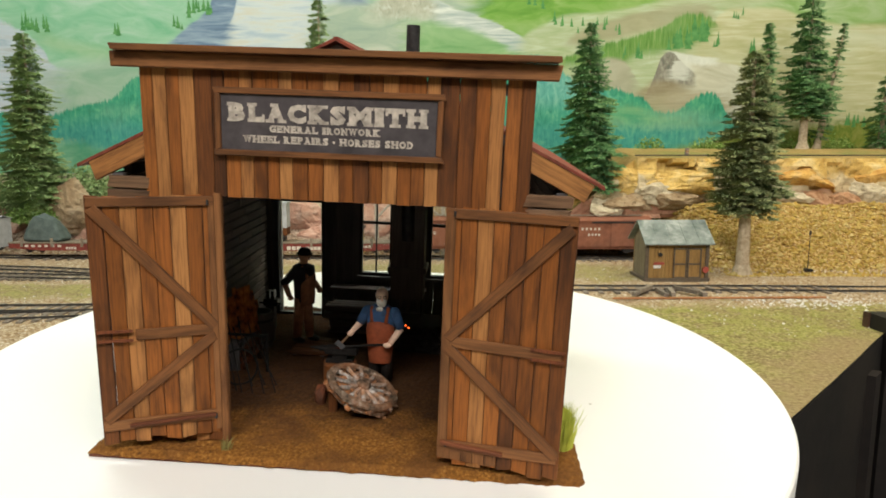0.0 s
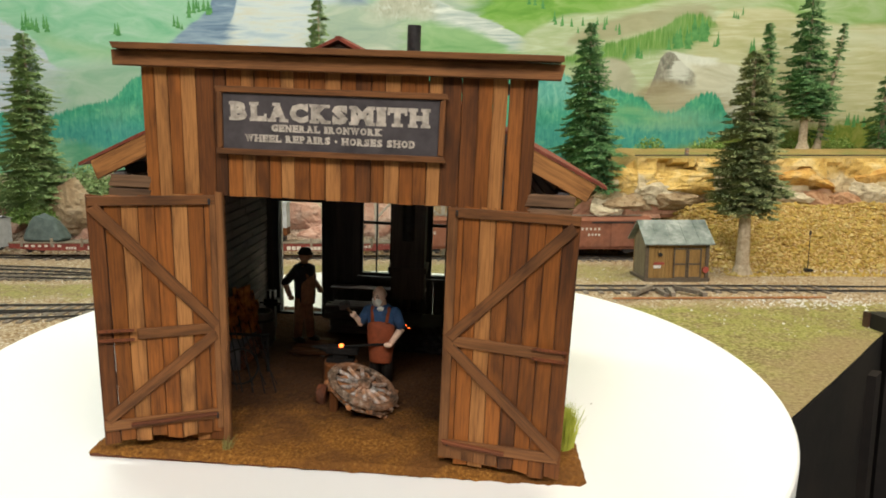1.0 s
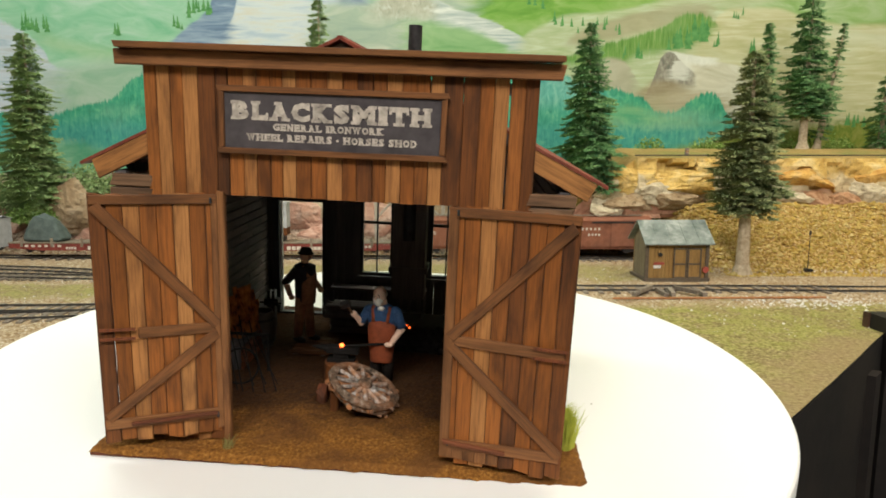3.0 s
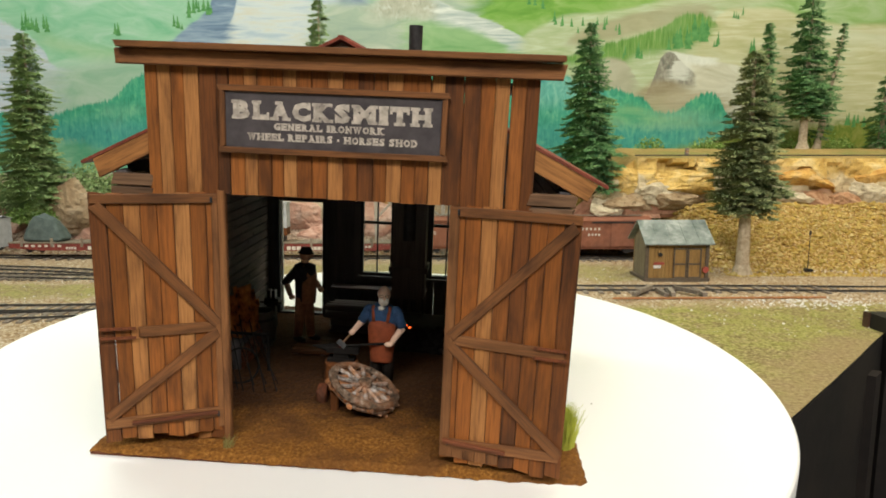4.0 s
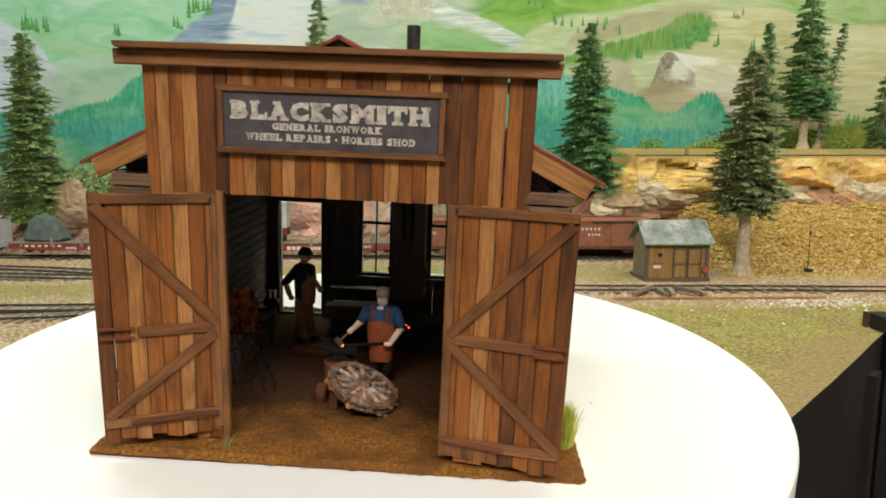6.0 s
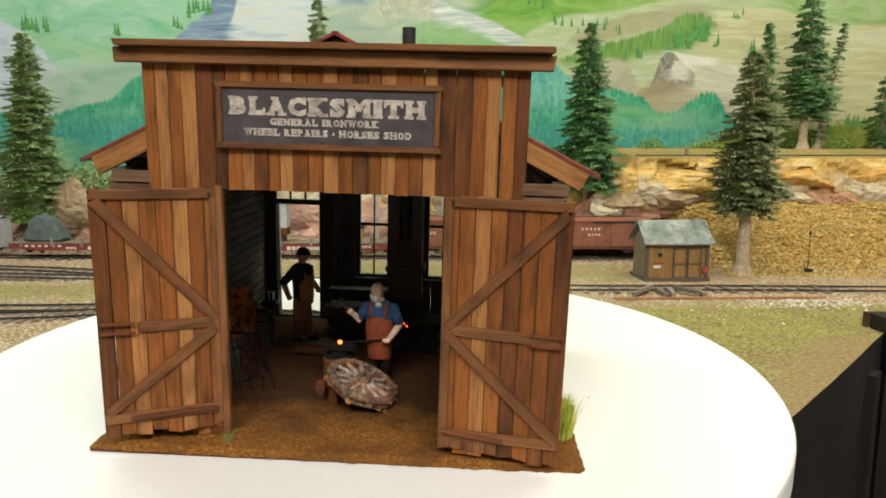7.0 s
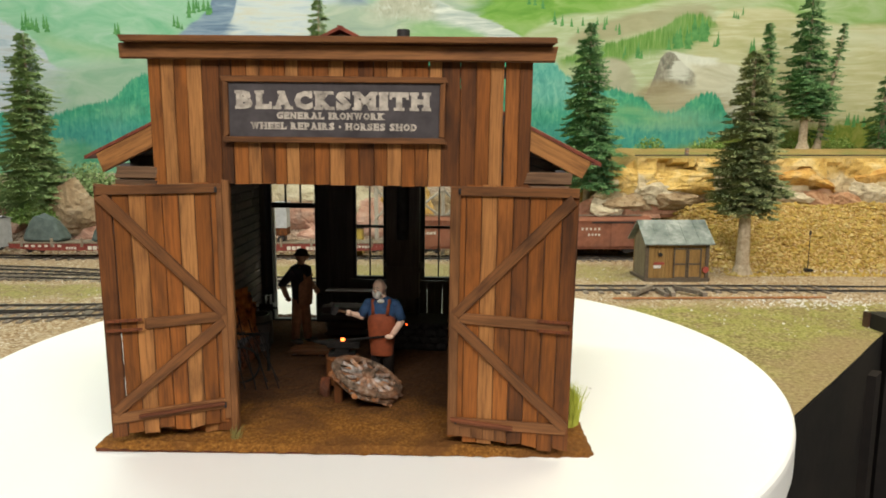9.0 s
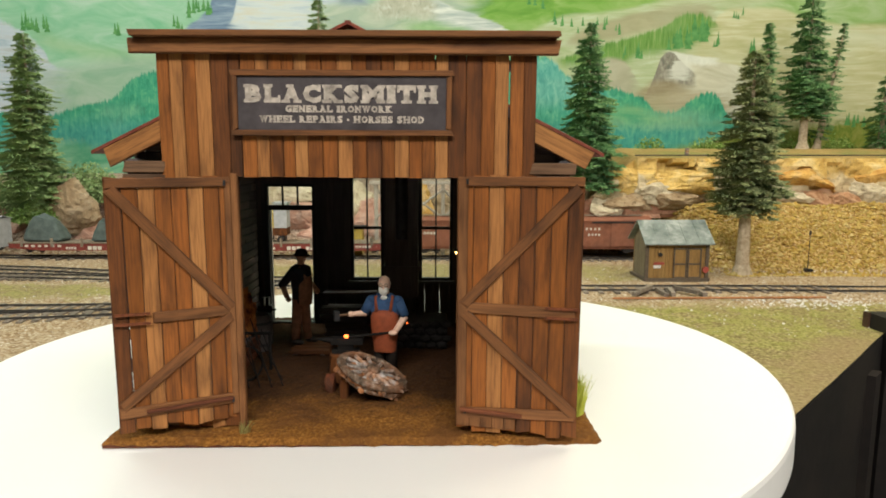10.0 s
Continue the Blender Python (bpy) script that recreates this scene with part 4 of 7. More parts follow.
helper = riding(thing("helper_figurine", "painted figurine in hat and brown overalls", "figurine"), -2.10, 5.3, 0.14, 66)
b = bmesh.new()
for s, fy in ((-1, 0.11), (1, -0.10)):
    limb(b, (s * 0.13, fy, 0.1), (s * 0.09, fy * 0.3, 1.2), 0.105, 0.15, 2)
    blob(b, (s * 0.17, fy - 0.08, 0.06), (0.1, 0.2, 0.08), 3)
lathe(b, [(0.22, 1.1), (0.24, 1.3), (0.25, 1.6), (0.30, 1.85), (0.27, 2.02), (0.13, 2.1)], 16, 1, squash=(1.0, 0.95))
lathe(b, [(0.23, 1.05), (0.255, 1.3), (0.25, 1.6), (0.21, 1.84)], 16, 2, centre=(0.01, -0.10, 0), squash=(0.92, 0.82))
for s in (-1, 1):
    limb(b, (s * 0.14, -0.25, 1.78), (s * 0.16, -0.08, 2.06), 0.04, 0.04, 2, 6)
limb(b, (0, 0, 2.05), (0.01, -0.03, 2.2), 0.1, 0.09, 0)
# hand on hip, and a hand held forward with tongs
limb(b, (-0.25, 0.02, 1.95), (-0.28, 0.37, 1.58), 0.125, 0.10, 1)
blob(b, (-0.28, 0.37, 1.58), (0.1, 0.1, 0.1), 1)
limb(b, (-0.28, 0.37, 1.58), (-0.26, 0.24, 1.24), 0.085, 0.065, 0)
blob(b, (-0.27, 0.19, 1.2), (0.08, 0.08, 0.07), 0)
limb(b, (0.28, 0, 1.96), (0.34, -0.02, 1.6), 0.12, 0.10, 1)
limb(b, (0.34, -0.02, 1.6), (0.30, -0.28, 1.38), 0.085, 0.065, 0)
blob(b, (0.29, -0.30, 1.36), (0.08, 0.08, 0.08), 0)
limb(b, (0.28, -0.26, 1.46), (0.34, -0.50, 1.14), 0.02, 0.02, 3, 6)
bmesh.ops.scale(b, vec=(1.05, 1.1, 1.07), verts=b.verts)
part("figure_body", scaled_mesh(b), [SKIN_TAN, NAVY, OVERALL, BOOT], helper, smooth=True)
b = bmesh.new()
blob(b, (0, 0, 0.15), (0.14, 0.165, 0.19), 0)
blob(b, (0, -0.17, 0.13), (0.03, 0.04, 0.05), 0)
lathe(b, [(0.15, 0.205), (0.215, 0.20), (0.22, 0.215), (0.175, 0.235), (0.165, 0.30), (0.12, 0.36), (0.03, 0.375)], 18, 1, centre=(0, 0, 0))
HELPER_HEAD = part("head", scaled_mesh(b), [SKIN_TAN, BOOT], helper, smooth=True, at=pose(0.01 * U, -0.03 * U, 2.31 * U))

# ---- the train room ----
PAINT_WALL = plain("cream_wall_paint", (0.62, 0.60, 0.54), 0.8, 0, 3.0, 0.06, 0.05)
CEILING = plain("white_ceiling_tile", (0.8, 0.79, 0.76), 0.9, 0, 40.0, 0.06, 0.2)
CARPET = plain("dark_carpet", (0.07, 0.065, 0.06), 0.95, 0, 120.0, 0.35, 0.5)
FASCIA = speckled("black_fascia_paint", [(0.3, (0.006, 0.005, 0.005)), (0.75, (0.016, 0.013, 0.012))], 70.0, 0.7, 0.4, 0.0008, 8.0, (0.022, 0.017, 0.014))
LAYOUT_EDGE = plain("worn_dark_wood_edge", (0.07, 0.035, 0.02), 0.8, 0, 90, 0.4)


def room_box(name, x0, x1, y0, y1, z0, z1, material, label):
    b = bmesh.new()
    box(b, x0, x1, y0, y1, z0, z1)
    return tagged(part(name, b, material), label, "wall" if "wall" in name else name, kind="structure")


room_box("floor", -2.3, 2.3, -2.5, 1.8, -1.05, -1.0, CARPET, "dark carpeted floor of the train room")
room_box("ceiling", -2.3, 2.3, -2.5, 1.8, 1.5, 1.55, CEILING, "white tiled ceiling of the train room")
room_box("wall_north", -2.3, 2.3, 1.62, 1.7, -1.0, 1.5, PAINT_WALL, "cream painted wall behind the backdrop")
room_box("wall_south", -2.3, 2.3, -2.5, -2.42, -1.0, 1.5, PAINT_WALL, "cream painted wall of the train room")
room_box("wall_west", -2.3, -2.22, -2.42, 1.62, -1.0, 1.5, PAINT_WALL, "cream painted wall of the train room")
room_box("wall_east", 2.22, 2.3, -2.42, 1.62, -1.0, 1.5, PAINT_WALL, "cream painted wall of the train room")

# ---- painted backdrop: layers of hills laid over one another ----
n = Nodes("painted_mountain_backdrop")
X, Y_, Z = n.xyz()
ca = n.math("ADD", n.math("MULTIPLY", X, 7.65), 7.84)
cc = n.math("ADD", n.math("MULTIPLY", Z, -7.91), 2.738 + 0.194 * 7.91)
canvas = n.node("ShaderNodeCombineXYZ", {0: ca, 1: cc, 2: 0.0})
along = n.math("DIVIDE", n.math("ADD", ca, 2.0), 20.0, True)
brush = n.noise(1.0, 5, 0.6, n.scaled((1.1, 2.8, 1), canvas), distortion=1.2)
dab = n.noise(1.0, 5, 0.65, n.scaled((9, 5, 1), canvas), distortion=1.0)
spire = n.noise(1.0, 4, 0.7, n.scaled((26, 2.2, 1), canvas))
wash = n.noise(1.0, 3, 0.5, n.scaled((0.7, 1.6, 1), canvas))
slant = n.noise(1.0, 5, 0.6, n.node("ShaderNodeMapping", {"Vector": canvas, "Rotation": (0, 0, 0.6), "Scale": (1.2, 9, 1)}), distortion=0.7)


def tone(fac, a, b, c=None):
    stops = [(0.34, a), (0.66, b)] if c is None else [(0.32, a), (0.5, b), (0.68, c)]
    return n.ramp(fac, stops)


def ridge_line(ridge, rough, tex):
    curve = n.t.nodes.new("ShaderNodeFloatCurve")
    pts = curve.mapping.curves[0].points
    stops = [((a + 2.0) / 20.0, (c + 1.0) / 5.0) for a, c in ridge]
    stops = [(0.0, stops[0][1])] + [p for p in stops if 0.001 < p[0] < 0.999] + [(1.0, stops[-1][1])]
    while len(pts) < len(stops):
        pts.new(0.5, 0.5)
    for p, (u, v) in zip(pts, stops):
        p.location = (u, v)
        p.handle_type = "AUTO_CLAMPED"
    curve.mapping.update()
    n.put(curve.inputs[1], along)
    line = curve.outputs[0]
    return n.math("ADD", n.math("SUBTRACT", n.math("MULTIPLY", line, 5.0), 1.0), n.math("MULTIPLY", n.math("SUBTRACT", tex, 0.5), rough * 2))


def layer(colour, under, ridge, left=-3.0, right=19.0, fade=0.3, edge=0.05, rough=0.12, tex=None, floor=None, soft=0.15, much=1.0):
    """Lays colour over under: below a ridge line, between two sides, and above a floor line, in canvas squares."""
    tex = tex or dab
    m = n.step(n.math("SUBTRACT", cc, ridge_line(ridge, rough, tex)), -edge, edge)
    across = n.math("ADD", ca, n.math("MULTIPLY", n.math("SUBTRACT", slant, 0.5), fade * 3))
    m = n.math("MULTIPLY", m, n.math("MULTIPLY", n.step(across, left - fade, left + fade), n.step(across, right + fade, right - fade)))
    if floor:
        m = n.math("MULTIPLY", m, n.step(n.math("SUBTRACT", ridge_line(floor, rough, tex), cc), -soft, soft))
    return n.mix(n.math("MULTIPLY", m, much), under, colour)


col = tone(brush, (0.22, 0.52, 0.33), (0.34, 0.60, 0.43), (0.46, 0.65, 0.54))
col = layer(tone(brush, (0.13, 0.33, 0.05), (0.22, 0.43, 0.09), (0.34, 0.50, 0.18)), col, [(-2, -1), (18, -1)], 8.2, 19, 0.25)
# far left: lilac mountain, yellow-green strokes and the grey-tan lower slope
col = layer(tone(slant, (0.40, 0.50, 0.62), (0.60, 0.66, 0.78), (0.50, 0.50, 0.52)), col, [(-2, 0.2), (0, 0.33), (0.4, 0.5), (0.8, 0.85), (1.1, 1.2), (18, 1.3)], -3, 1.1, 0.25, 0.06)
col = layer(tone(brush, (0.28, 0.52, 0.28), (0.40, 0.58, 0.36)), col, [(-2, 0.4), (0.6, 0.5), (1.3, 0.7), (2.2, 0.85), (3, 0.9), (18, 0.9)], 0.7, 3.2, 0.3, 0.1, 0.12, brush, [(-2, 0.7), (0.6, 0.75), (1.3, 0.95), (3, 1.1), (18, 1.1)], 0.15, 0.7)
col = layer(tone(brush, (0.33, 0.46, 0.37), (0.46, 0.54, 0.47)), col, [(-2, 1.4), (0, 1.35), (0.9, 1.2), (1.6, 1.1), (2.2, 1.0), (18, 0.9)], 0.6, 5, 0.4, 0.15, 0.1, brush, None, 0.1, 0.7)
# the snowy peak
col = layer(tone(slant, (0.12, 0.19, 0.32), (0.24, 0.33, 0.48), (0.42, 0.52, 0.64)), col, [(-2, 1.5), (2.7, 0.85), (3.4, 0.42), (3.75, 0.15), (4.1, -0.4), (6, -0.4), (18, 0)], 3.0, 6.6, 0.2, 0.04, 0.08, slant)
col = layer(tone(slant, (0.50, 0.60, 0.74), (0.70, 0.75, 0.80), (0.72, 0.68, 0.60)), col, [(-2, 3), (3.9, 0.6), (4.1, 0.4), (4.25, 0.0), (4.4, -0.4), (18, -0.4)], 4.1, 6.0, 0.15, 0.05, 0.15, slant)
col = layer(tone(brush, (0.34, 0.45, 0.40), (0.46, 0.55, 0.46), (0.62, 0.66, 0.58)), col, [(-2, 0.4), (5.4, 0.05), (6.4, 0.05), (7.2, -0.2), (18, -0.3)], 5.6, 8.4, 0.3, 0.1, 0.1, brush)
col = layer(tone(dab, (0.40, 0.40, 0.34), (0.56, 0.54, 0.46), (0.74, 0.76, 0.76)), col, [(-2, 0.2), (6.4, 0.12), (7.0, -0.1), (7.8, 0.05), (8.3, 0.25), (18, 1)], 6.6, 8.2, 0.25, 0.08, 0.12, slant, [(-2, 0.3), (18, 0.3)], 0.15, 0.8)
col = layer(tone(slant, (0.30, 0.42, 0.44), (0.58, 0.64, 0.66), (0.86, 0.88, 0.88)), col, [(-2, -1), (7.5, -0.1), (8.0, 0.1), (8.5, 0.28), (9.0, 0.5), (9.4, 0.72), (18, 4)], 7.7, 9.4, 0.15, 0.03, 0.08, slant)
col = layer(tone(brush, (0.20, 0.42, 0.18), (0.34, 0.54, 0.28)), col, [(-2, 0.4), (7.2, 0.35), (8.0, 0.42), (8.6, 0.6), (9.4, 0.95), (18, 1.2)], 7.2, 9.8, 0.3, 0.08, 0.12, brush)
# right-hand hills
col = layer(tone(slant, (0.40, 0.50, 0.28), (0.50, 0.57, 0.38), (0.62, 0.70, 0.54)), col, [(-2, 1), (9.0, 0.72), (9.4, 0.5), (9.9, 0.3), (10.6, 0.2), (11.4, 0.05), (12, -0.1), (18, -0.2)], 9.2, 19, 0.2, 0.06, 0.1, brush)
col = layer(tone(brush, (0.35, 0.33, 0.21), (0.45, 0.42, 0.29)), col, [(-2, 1), (9.6, 0.95), (10.2, 0.55), (11, 0.28), (11.8, 0.1), (12.3, 0.05), (13, 0.3), (18, 0.3)], 10.0, 12.6, 0.3, 0.06, 0.08, slant, [(-2, 0.9), (10.4, 0.75), (11.4, 0.55), (12.3, 0.35), (18, 0.3)], 0.1, 0.85)
col = layer(tone(brush, (0.20, 0.38, 0.10), (0.32, 0.48, 0.20), (0.46, 0.58, 0.36)), col, [(-2, 0), (13.2, 0.02), (14, -0.1), (18, -0.1)], 13.4, 19, 0.4, 0.08, 0.1, dab)
col = layer(tone(slant, (0.48, 0.48, 0.26), (0.58, 0.56, 0.36), (0.69, 0.69, 0.50)), col, [(-2, 3), (11.9, 0.9), (12.5, 0.45), (13.0, 0.12), (13.5, 0.12), (14.2, 0.3), (15.0, 0.42), (18, 0.4)], 12.2, 19, 0.2, 0.06, 0.08, brush)
col = layer(tone(brush, (0.58, 0.62, 0.46), (0.70, 0.72, 0.58)), col, [(-2, 0.5), (14.0, 0.42), (15, 0.5), (16, 0.6), (18, 0.7)], 14.0, 19, 0.5, 0.1, 0.12, brush, [(-2, 0.8), (14, 0.6), (15, 0.7), (16, 0.8), (18, 0.9)], 0.15, 0.8)
col = layer(tone(spire, (0.10, 0.25, 0.05), (0.18, 0.35, 0.09), (0.30, 0.43, 0.16)), col, [(-2, 1), (9.7, 1.0), (10.6, 0.78), (11.2, 0.62), (11.7, 0.45), (12.2, 0.22), (12.5, 0.28), (12.8, 0.5), (18, 0.6)], 9.9, 12.6, 0.15, 0.04, 0.12, spire, [(-2, 1.4), (10.0, 1.15), (10.8, 1.2), (11.3, 0.95), (11.9, 0.9), (12.7, 0.6), (18, 0.5)], 0.12)
col = layer(tone(brush, (0.40, 0.40, 0.30), (0.52, 0.50, 0.40)), col, [(-2, 3), (10.3, 1.3), (10.8, 1.0), (11.2, 1.25), (11.4, 1.5), (18, 2)], 10.4, 11.3, 0.2, 0.05, 0.06, slant)
col = layer(tone(brush, (0.52, 0.50, 0.40), (0.66, 0.64, 0.54), (0.78, 0.78, 0.72)), col, [(-2, 4), (11.4, 0.93), (11.6, 0.86), (12.2, 0.96), (12.9, 1.1), (13.3, 1.2), (18, 1.4)], 11.75, 13.2, 0.18, 0.03, 0.06, slant)
col = layer(tone(dab, (0.72, 0.73, 0.70), (0.84, 0.84, 0.82)), col, [(-2, 4), (11.4, 0.93), (11.6, 0.86), (12.2, 0.95), (18, 1.4)], 11.8, 12.7, 0.08, 0.02, 0.04, dab, [(-2, 0.9), (11.5, 0.93), (12.4, 1.12), (18, 1.2)], 0.05)
col = layer(tone(dab, (0.16, 0.16, 0.15), (0.27, 0.25, 0.22), (0.46, 0.44, 0.40)), col, [(-2, 4), (11.2, 1.85), (11.6, 1.28), (11.83, 0.9), (11.98, 1.0), (12.2, 1.2), (12.4, 1.32), (18, 2)], 11.2, 12.3, 0.06, 0.02, 0.06, slant, [(-2, 1.7), (11.2, 1.75), (12.4, 1.5), (18, 1.5)], 0.12)
col = layer(tone(slant, (0.78, 0.78, 0.76), (0.86, 0.86, 0.84)), col, [(-2, 4), (11.75, 1.2), (12.1, 1.05), (12.3, 1.15), (18, 2)], 11.85, 12.2, 0.1, 0.02, 0.3, slant, [(-2, 1.35), (18, 1.4)], 0.06, 0.75)
col = layer(tone(slant, (0.33, 0.27, 0.17), (0.44, 0.38, 0.26)), col, [(-2, 4), (11.2, 1.65), (11.7, 1.4), (12.2, 1.55), (13.0, 1.7), (18, 2)], 11.2, 12.9, 0.2, 0.1, 0.12, slant, None, 0.1, 0.8)
# forests
blend = n.math("ADD", n.math("MULTIPLY", spire, 0.4), n.math("MULTIPLY", dab, 0.6))
teal = tone(blend, (0.025, 0.21, 0.14), (0.06, 0.37, 0.24), (0.20, 0.55, 0.30))
teal = n.mix(n.math("MULTIPLY", n.step(n.math("ADD", cc, n.math("MULTIPLY", dab, 0.4)), 2.1, 2.55), 0.8), teal, tone(blend, (0.03, 0.22, 0.24), (0.07, 0.34, 0.33), (0.14, 0.46, 0.34)))
col = layer(teal, col, [(-2, 2.0), (0, 1.98), (0.6, 2.05), (1.4, 1.85), (1.9, 1.75), (2.2, 1.5), (2.5, 1.3), (4, 1.1), (9.0, 1.0), (9.5, 0.95), (9.9, 1.2), (10.4, 1.5), (10.9, 1.55), (11.4, 1.72), (11.8, 1.98), (12.3, 1.72), (12.6, 1.62), (12.9, 2.0), (13.4, 2.25), (18, 3)], -3, 13.4, 0.2, 0.03, 0.16, spire)
col = layer(tone(dab, (0.08, 0.36, 0.36), (0.16, 0.48, 0.46), (0.28, 0.58, 0.54)), col, [(-2, 3), (9.2, 1.05), (9.6, 1.0), (10.0, 1.3), (10.6, 1.6), (18, 1.9)], 9.2, 10.8, 0.3, 0.06, 0.15, spire, [(-2, 1.9), (18, 1.9)], 0.3, 0.8)
col = layer(tone(brush, (0.12, 0.40, 0.22), (0.26, 0.50, 0.26), (0.36, 0.55, 0.3)), col, [(-2, 2.2), (10.4, 2.1), (11, 1.85), (11.8, 2.05), (13, 2.2), (18, 2.3)], 10.4, 13.0, 0.4, 0.12, 0.15, dab, [(-2, 2.2), (18, 2.2)], 0.2, 0.7)
col = layer(tone(brush, (0.10, 0.38, 0.22), (0.26, 0.52, 0.34), (0.4, 0.60, 0.42)), col, [(-2, 2.55), (0, 2.65), (1.0, 2.5), (1.9, 2.65), (2.6, 2.65), (18, 2.7)], -3, 3.5, 0.3, 0.1, 0.2, dab, None, 0.1, 0.85)
col = layer(tone(dab, (0.12, 0.20, 0.03), (0.22, 0.28, 0.05), (0.33, 0.34, 0.10)), col, [(-2, 3), (12.0, 2.6), (12.9, 2.42), (13.3, 2.2), (14.0, 2.25), (14.6, 2.2), (15.2, 2.12), (16, 2.05), (18, 2.0)], 12.0, 19, 0.4, 0.08, 0.12, dab)
col = n.mix(n.math("MULTIPLY", n.step(wash, 0.5, 0.8), 0.2), col, (0.55, 0.66, 0.54))
col = n.mix(1.0, col, (0.74, 0.78, 0.72), "MULTIPLY")
n.bump(brush, 0.1, 0.001)
BACKDROP = n.done(col, 0.8, spec=0.2)
b = bmesh.new()
box(b, -2.1, 2.1, 1.5, 1.515, 0.0, 1.1)
backdrop = tagged(part("backdrop", b, BACKDROP), "painted green valley and snowy mountains backdrop", "backdrop", kind="structure")

# small painted firs on the backdrop, flat brush marks
PAINT_FIR = speckled("painted_fir_green", [(0.3, (0.04, 0.17, 0.05)), (0.7, (0.12, 0.32, 0.10))], 60.0, 0.85, 0.05)
verts, faces = [], []


def painted_fir(a, c, size):
    x, z = (a - 7.84) / 7.65, 0.194 + (2.738 - c) / 7.91
    w, h = size * 0.19 / 7.9, size * random.uniform(0.8, 1.2) / 7.9
    k = len(verts)
    pts = [(0, h), (0.35 * w, 0.62 * h), (0.2 * w, 0.6 * h), (0.7 * w, 0.3 * h), (0.4 * w, 0.28 * h), (w, 0)]
    out = [(x + p * random.uniform(0.8, 1.2), z + q) for p, q in pts] + [(x - p * random.uniform(0.8, 1.2), z + q) for p, q in pts[::-1]]
    for q in out:
        verts.append((q[0], 1.4994 - 0.000004 * len(faces), q[1]))
    faces.append(tuple(range(k, k + len(out)))[::-1])


for a, c, da, dc, count, size in ((0.7, 0.5, 0.22, 0.06, 12, 0.28), (2.15, 0.62, 0.1, 0.04, 3, 0.24), (3.5, 0.22, 0.3, 0.08, 12, 0.26), (3.15, 0.5, 0.15, 0.06, 4, 0.22), (9.5, 0.12, 0.2, 0.1, 4, 0.2), (9.9, 0.42, 0.2, 0.1, 6, 0.2), (12.35, 0.62, 0.15, 0.1, 14, 0.36), (12.0, 0.78, 0.25, 0.08, 16, 0.32), (11.15, 0.98, 0.2, 0.06, 8, 0.22), (13.3, 0.9, 0.06, 0.05, 3, 0.3), (12.7, 0.8, 0.1, 0.04, 3, 0.2), (15.2, 2.2, 0.2, 0.05, 9, 0.22), (13.0, 0.3, 0.1, 0.1, 4, 0.16), (10.6, 0.5, 0.4, 0.12, 9, 0.18)):
    for _ in range(count):
        painted_fir(a + random.uniform(-da, da), c + random.uniform(-dc, dc), size * random.uniform(0.6, 1.1))
tagged(mesh_part("painted_firs", verts, faces, PAINT_FIR), "small painted fir trees on the backdrop", "painted trees", kind="stuff")


# ---- layout scenery ----
def toe(x):
    """Where the hillside starts, in depth."""
    k = min(1, max(0, (x - 0.36) / 0.10))
    k = k * k * (3 - 2 * k)
    return 1.215 + (0.985 - 1.215) * k


def ground_height(x, y):
    d = y - toe(x)
    k = min(1, max(0, (x - 0.34) / 0.12))
    top = 0.055 + 0.045 * k
    z = min(max(0.0, d) * 0.72, top)
    if d > 0:
        z += 0.006 * noise.noise((x * 18, y * 18, 0)) * min(1, d * 20)
    z += 0.0012 * noise.noise((x * 40, y * 40, 5)) + 0.0022 * noise.noise((x * 9, y * 9, 2))
    return z


def edge_x(y):
    """The slanting front edge of the benchwork."""
    return 0.467 - (0.648 - y) * 0.985 if y < 0.648 else 1.35


n = Nodes("scenic_ground")
X, Y_, Z = n.xyz()
fine = n.voronoi(420.0, out=1)
cell = n.xyz(fine)[0]
mot = n.noise(14.0, 5, 0.65)
grit = n.noise(260.0, 5, 0.7)
ballast = n.mix(mot, n.ramp(cell, [(0.0, (0.22, 0.155, 0.09)), (0.5, (0.39, 0.30, 0.195)), (0.85, (0.54, 0.46, 0.34)), (1.0, (0.76, 0.71, 0.6))]), n.ramp(cell, [(0.0, (0.22, 0.13, 0.06)), (0.6, (0.36, 0.24, 0.12)), (1.0, (0.5, 0.41, 0.28))]))
turf = n.mix(n.step(n.noise(22.0, 5, 0.7), 0.42, 0.62), n.ramp(grit, [(0.34, (0.12, 0.12, 0.03)), (0.5, (0.28, 0.265, 0.075)), (0.68, (0.47, 0.42, 0.18))]), n.ramp(grit, [(0.36, (0.10, 0.075, 0.03)), (0.5, (0.25, 0.20, 0.085)), (0.66, (0.46, 0.38, 0.19))]))
talus = n.ramp(cell, [(0.0, (0.16, 0.09, 0.03)), (0.4, (0.36, 0.22, 0.07)), (0.75, (0.48, 0.32, 0.12)), (1.0, (0.62, 0.48, 0.24))])
wob = n.math("MULTIPLY", n.math("SUBTRACT", mot, 0.5), 0.16)
yy = n.math("ADD", Y_, wob)
xx = n.math("ADD", X, wob)
g1 = n.math("MULTIPLY", n.step(yy, 0.80, 0.75), n.step(xx, -0.05, 0.05))
g2 = n.math("MULTIPLY", n.math("MULTIPLY", n.step(yy, 0.80, 0.83), n.step(yy, 0.92, 0.89)), n.step(xx, -0.36, -0.42))
g3 = n.math("MULTIPLY", n.math("MULTIPLY", n.step(yy, 0.92, 0.95), n.step(yy, 1.10, 1.06)), n.math("MULTIPLY", n.step(xx, 0.34, 0.28), n.step(xx, -0.4, -0.3)))
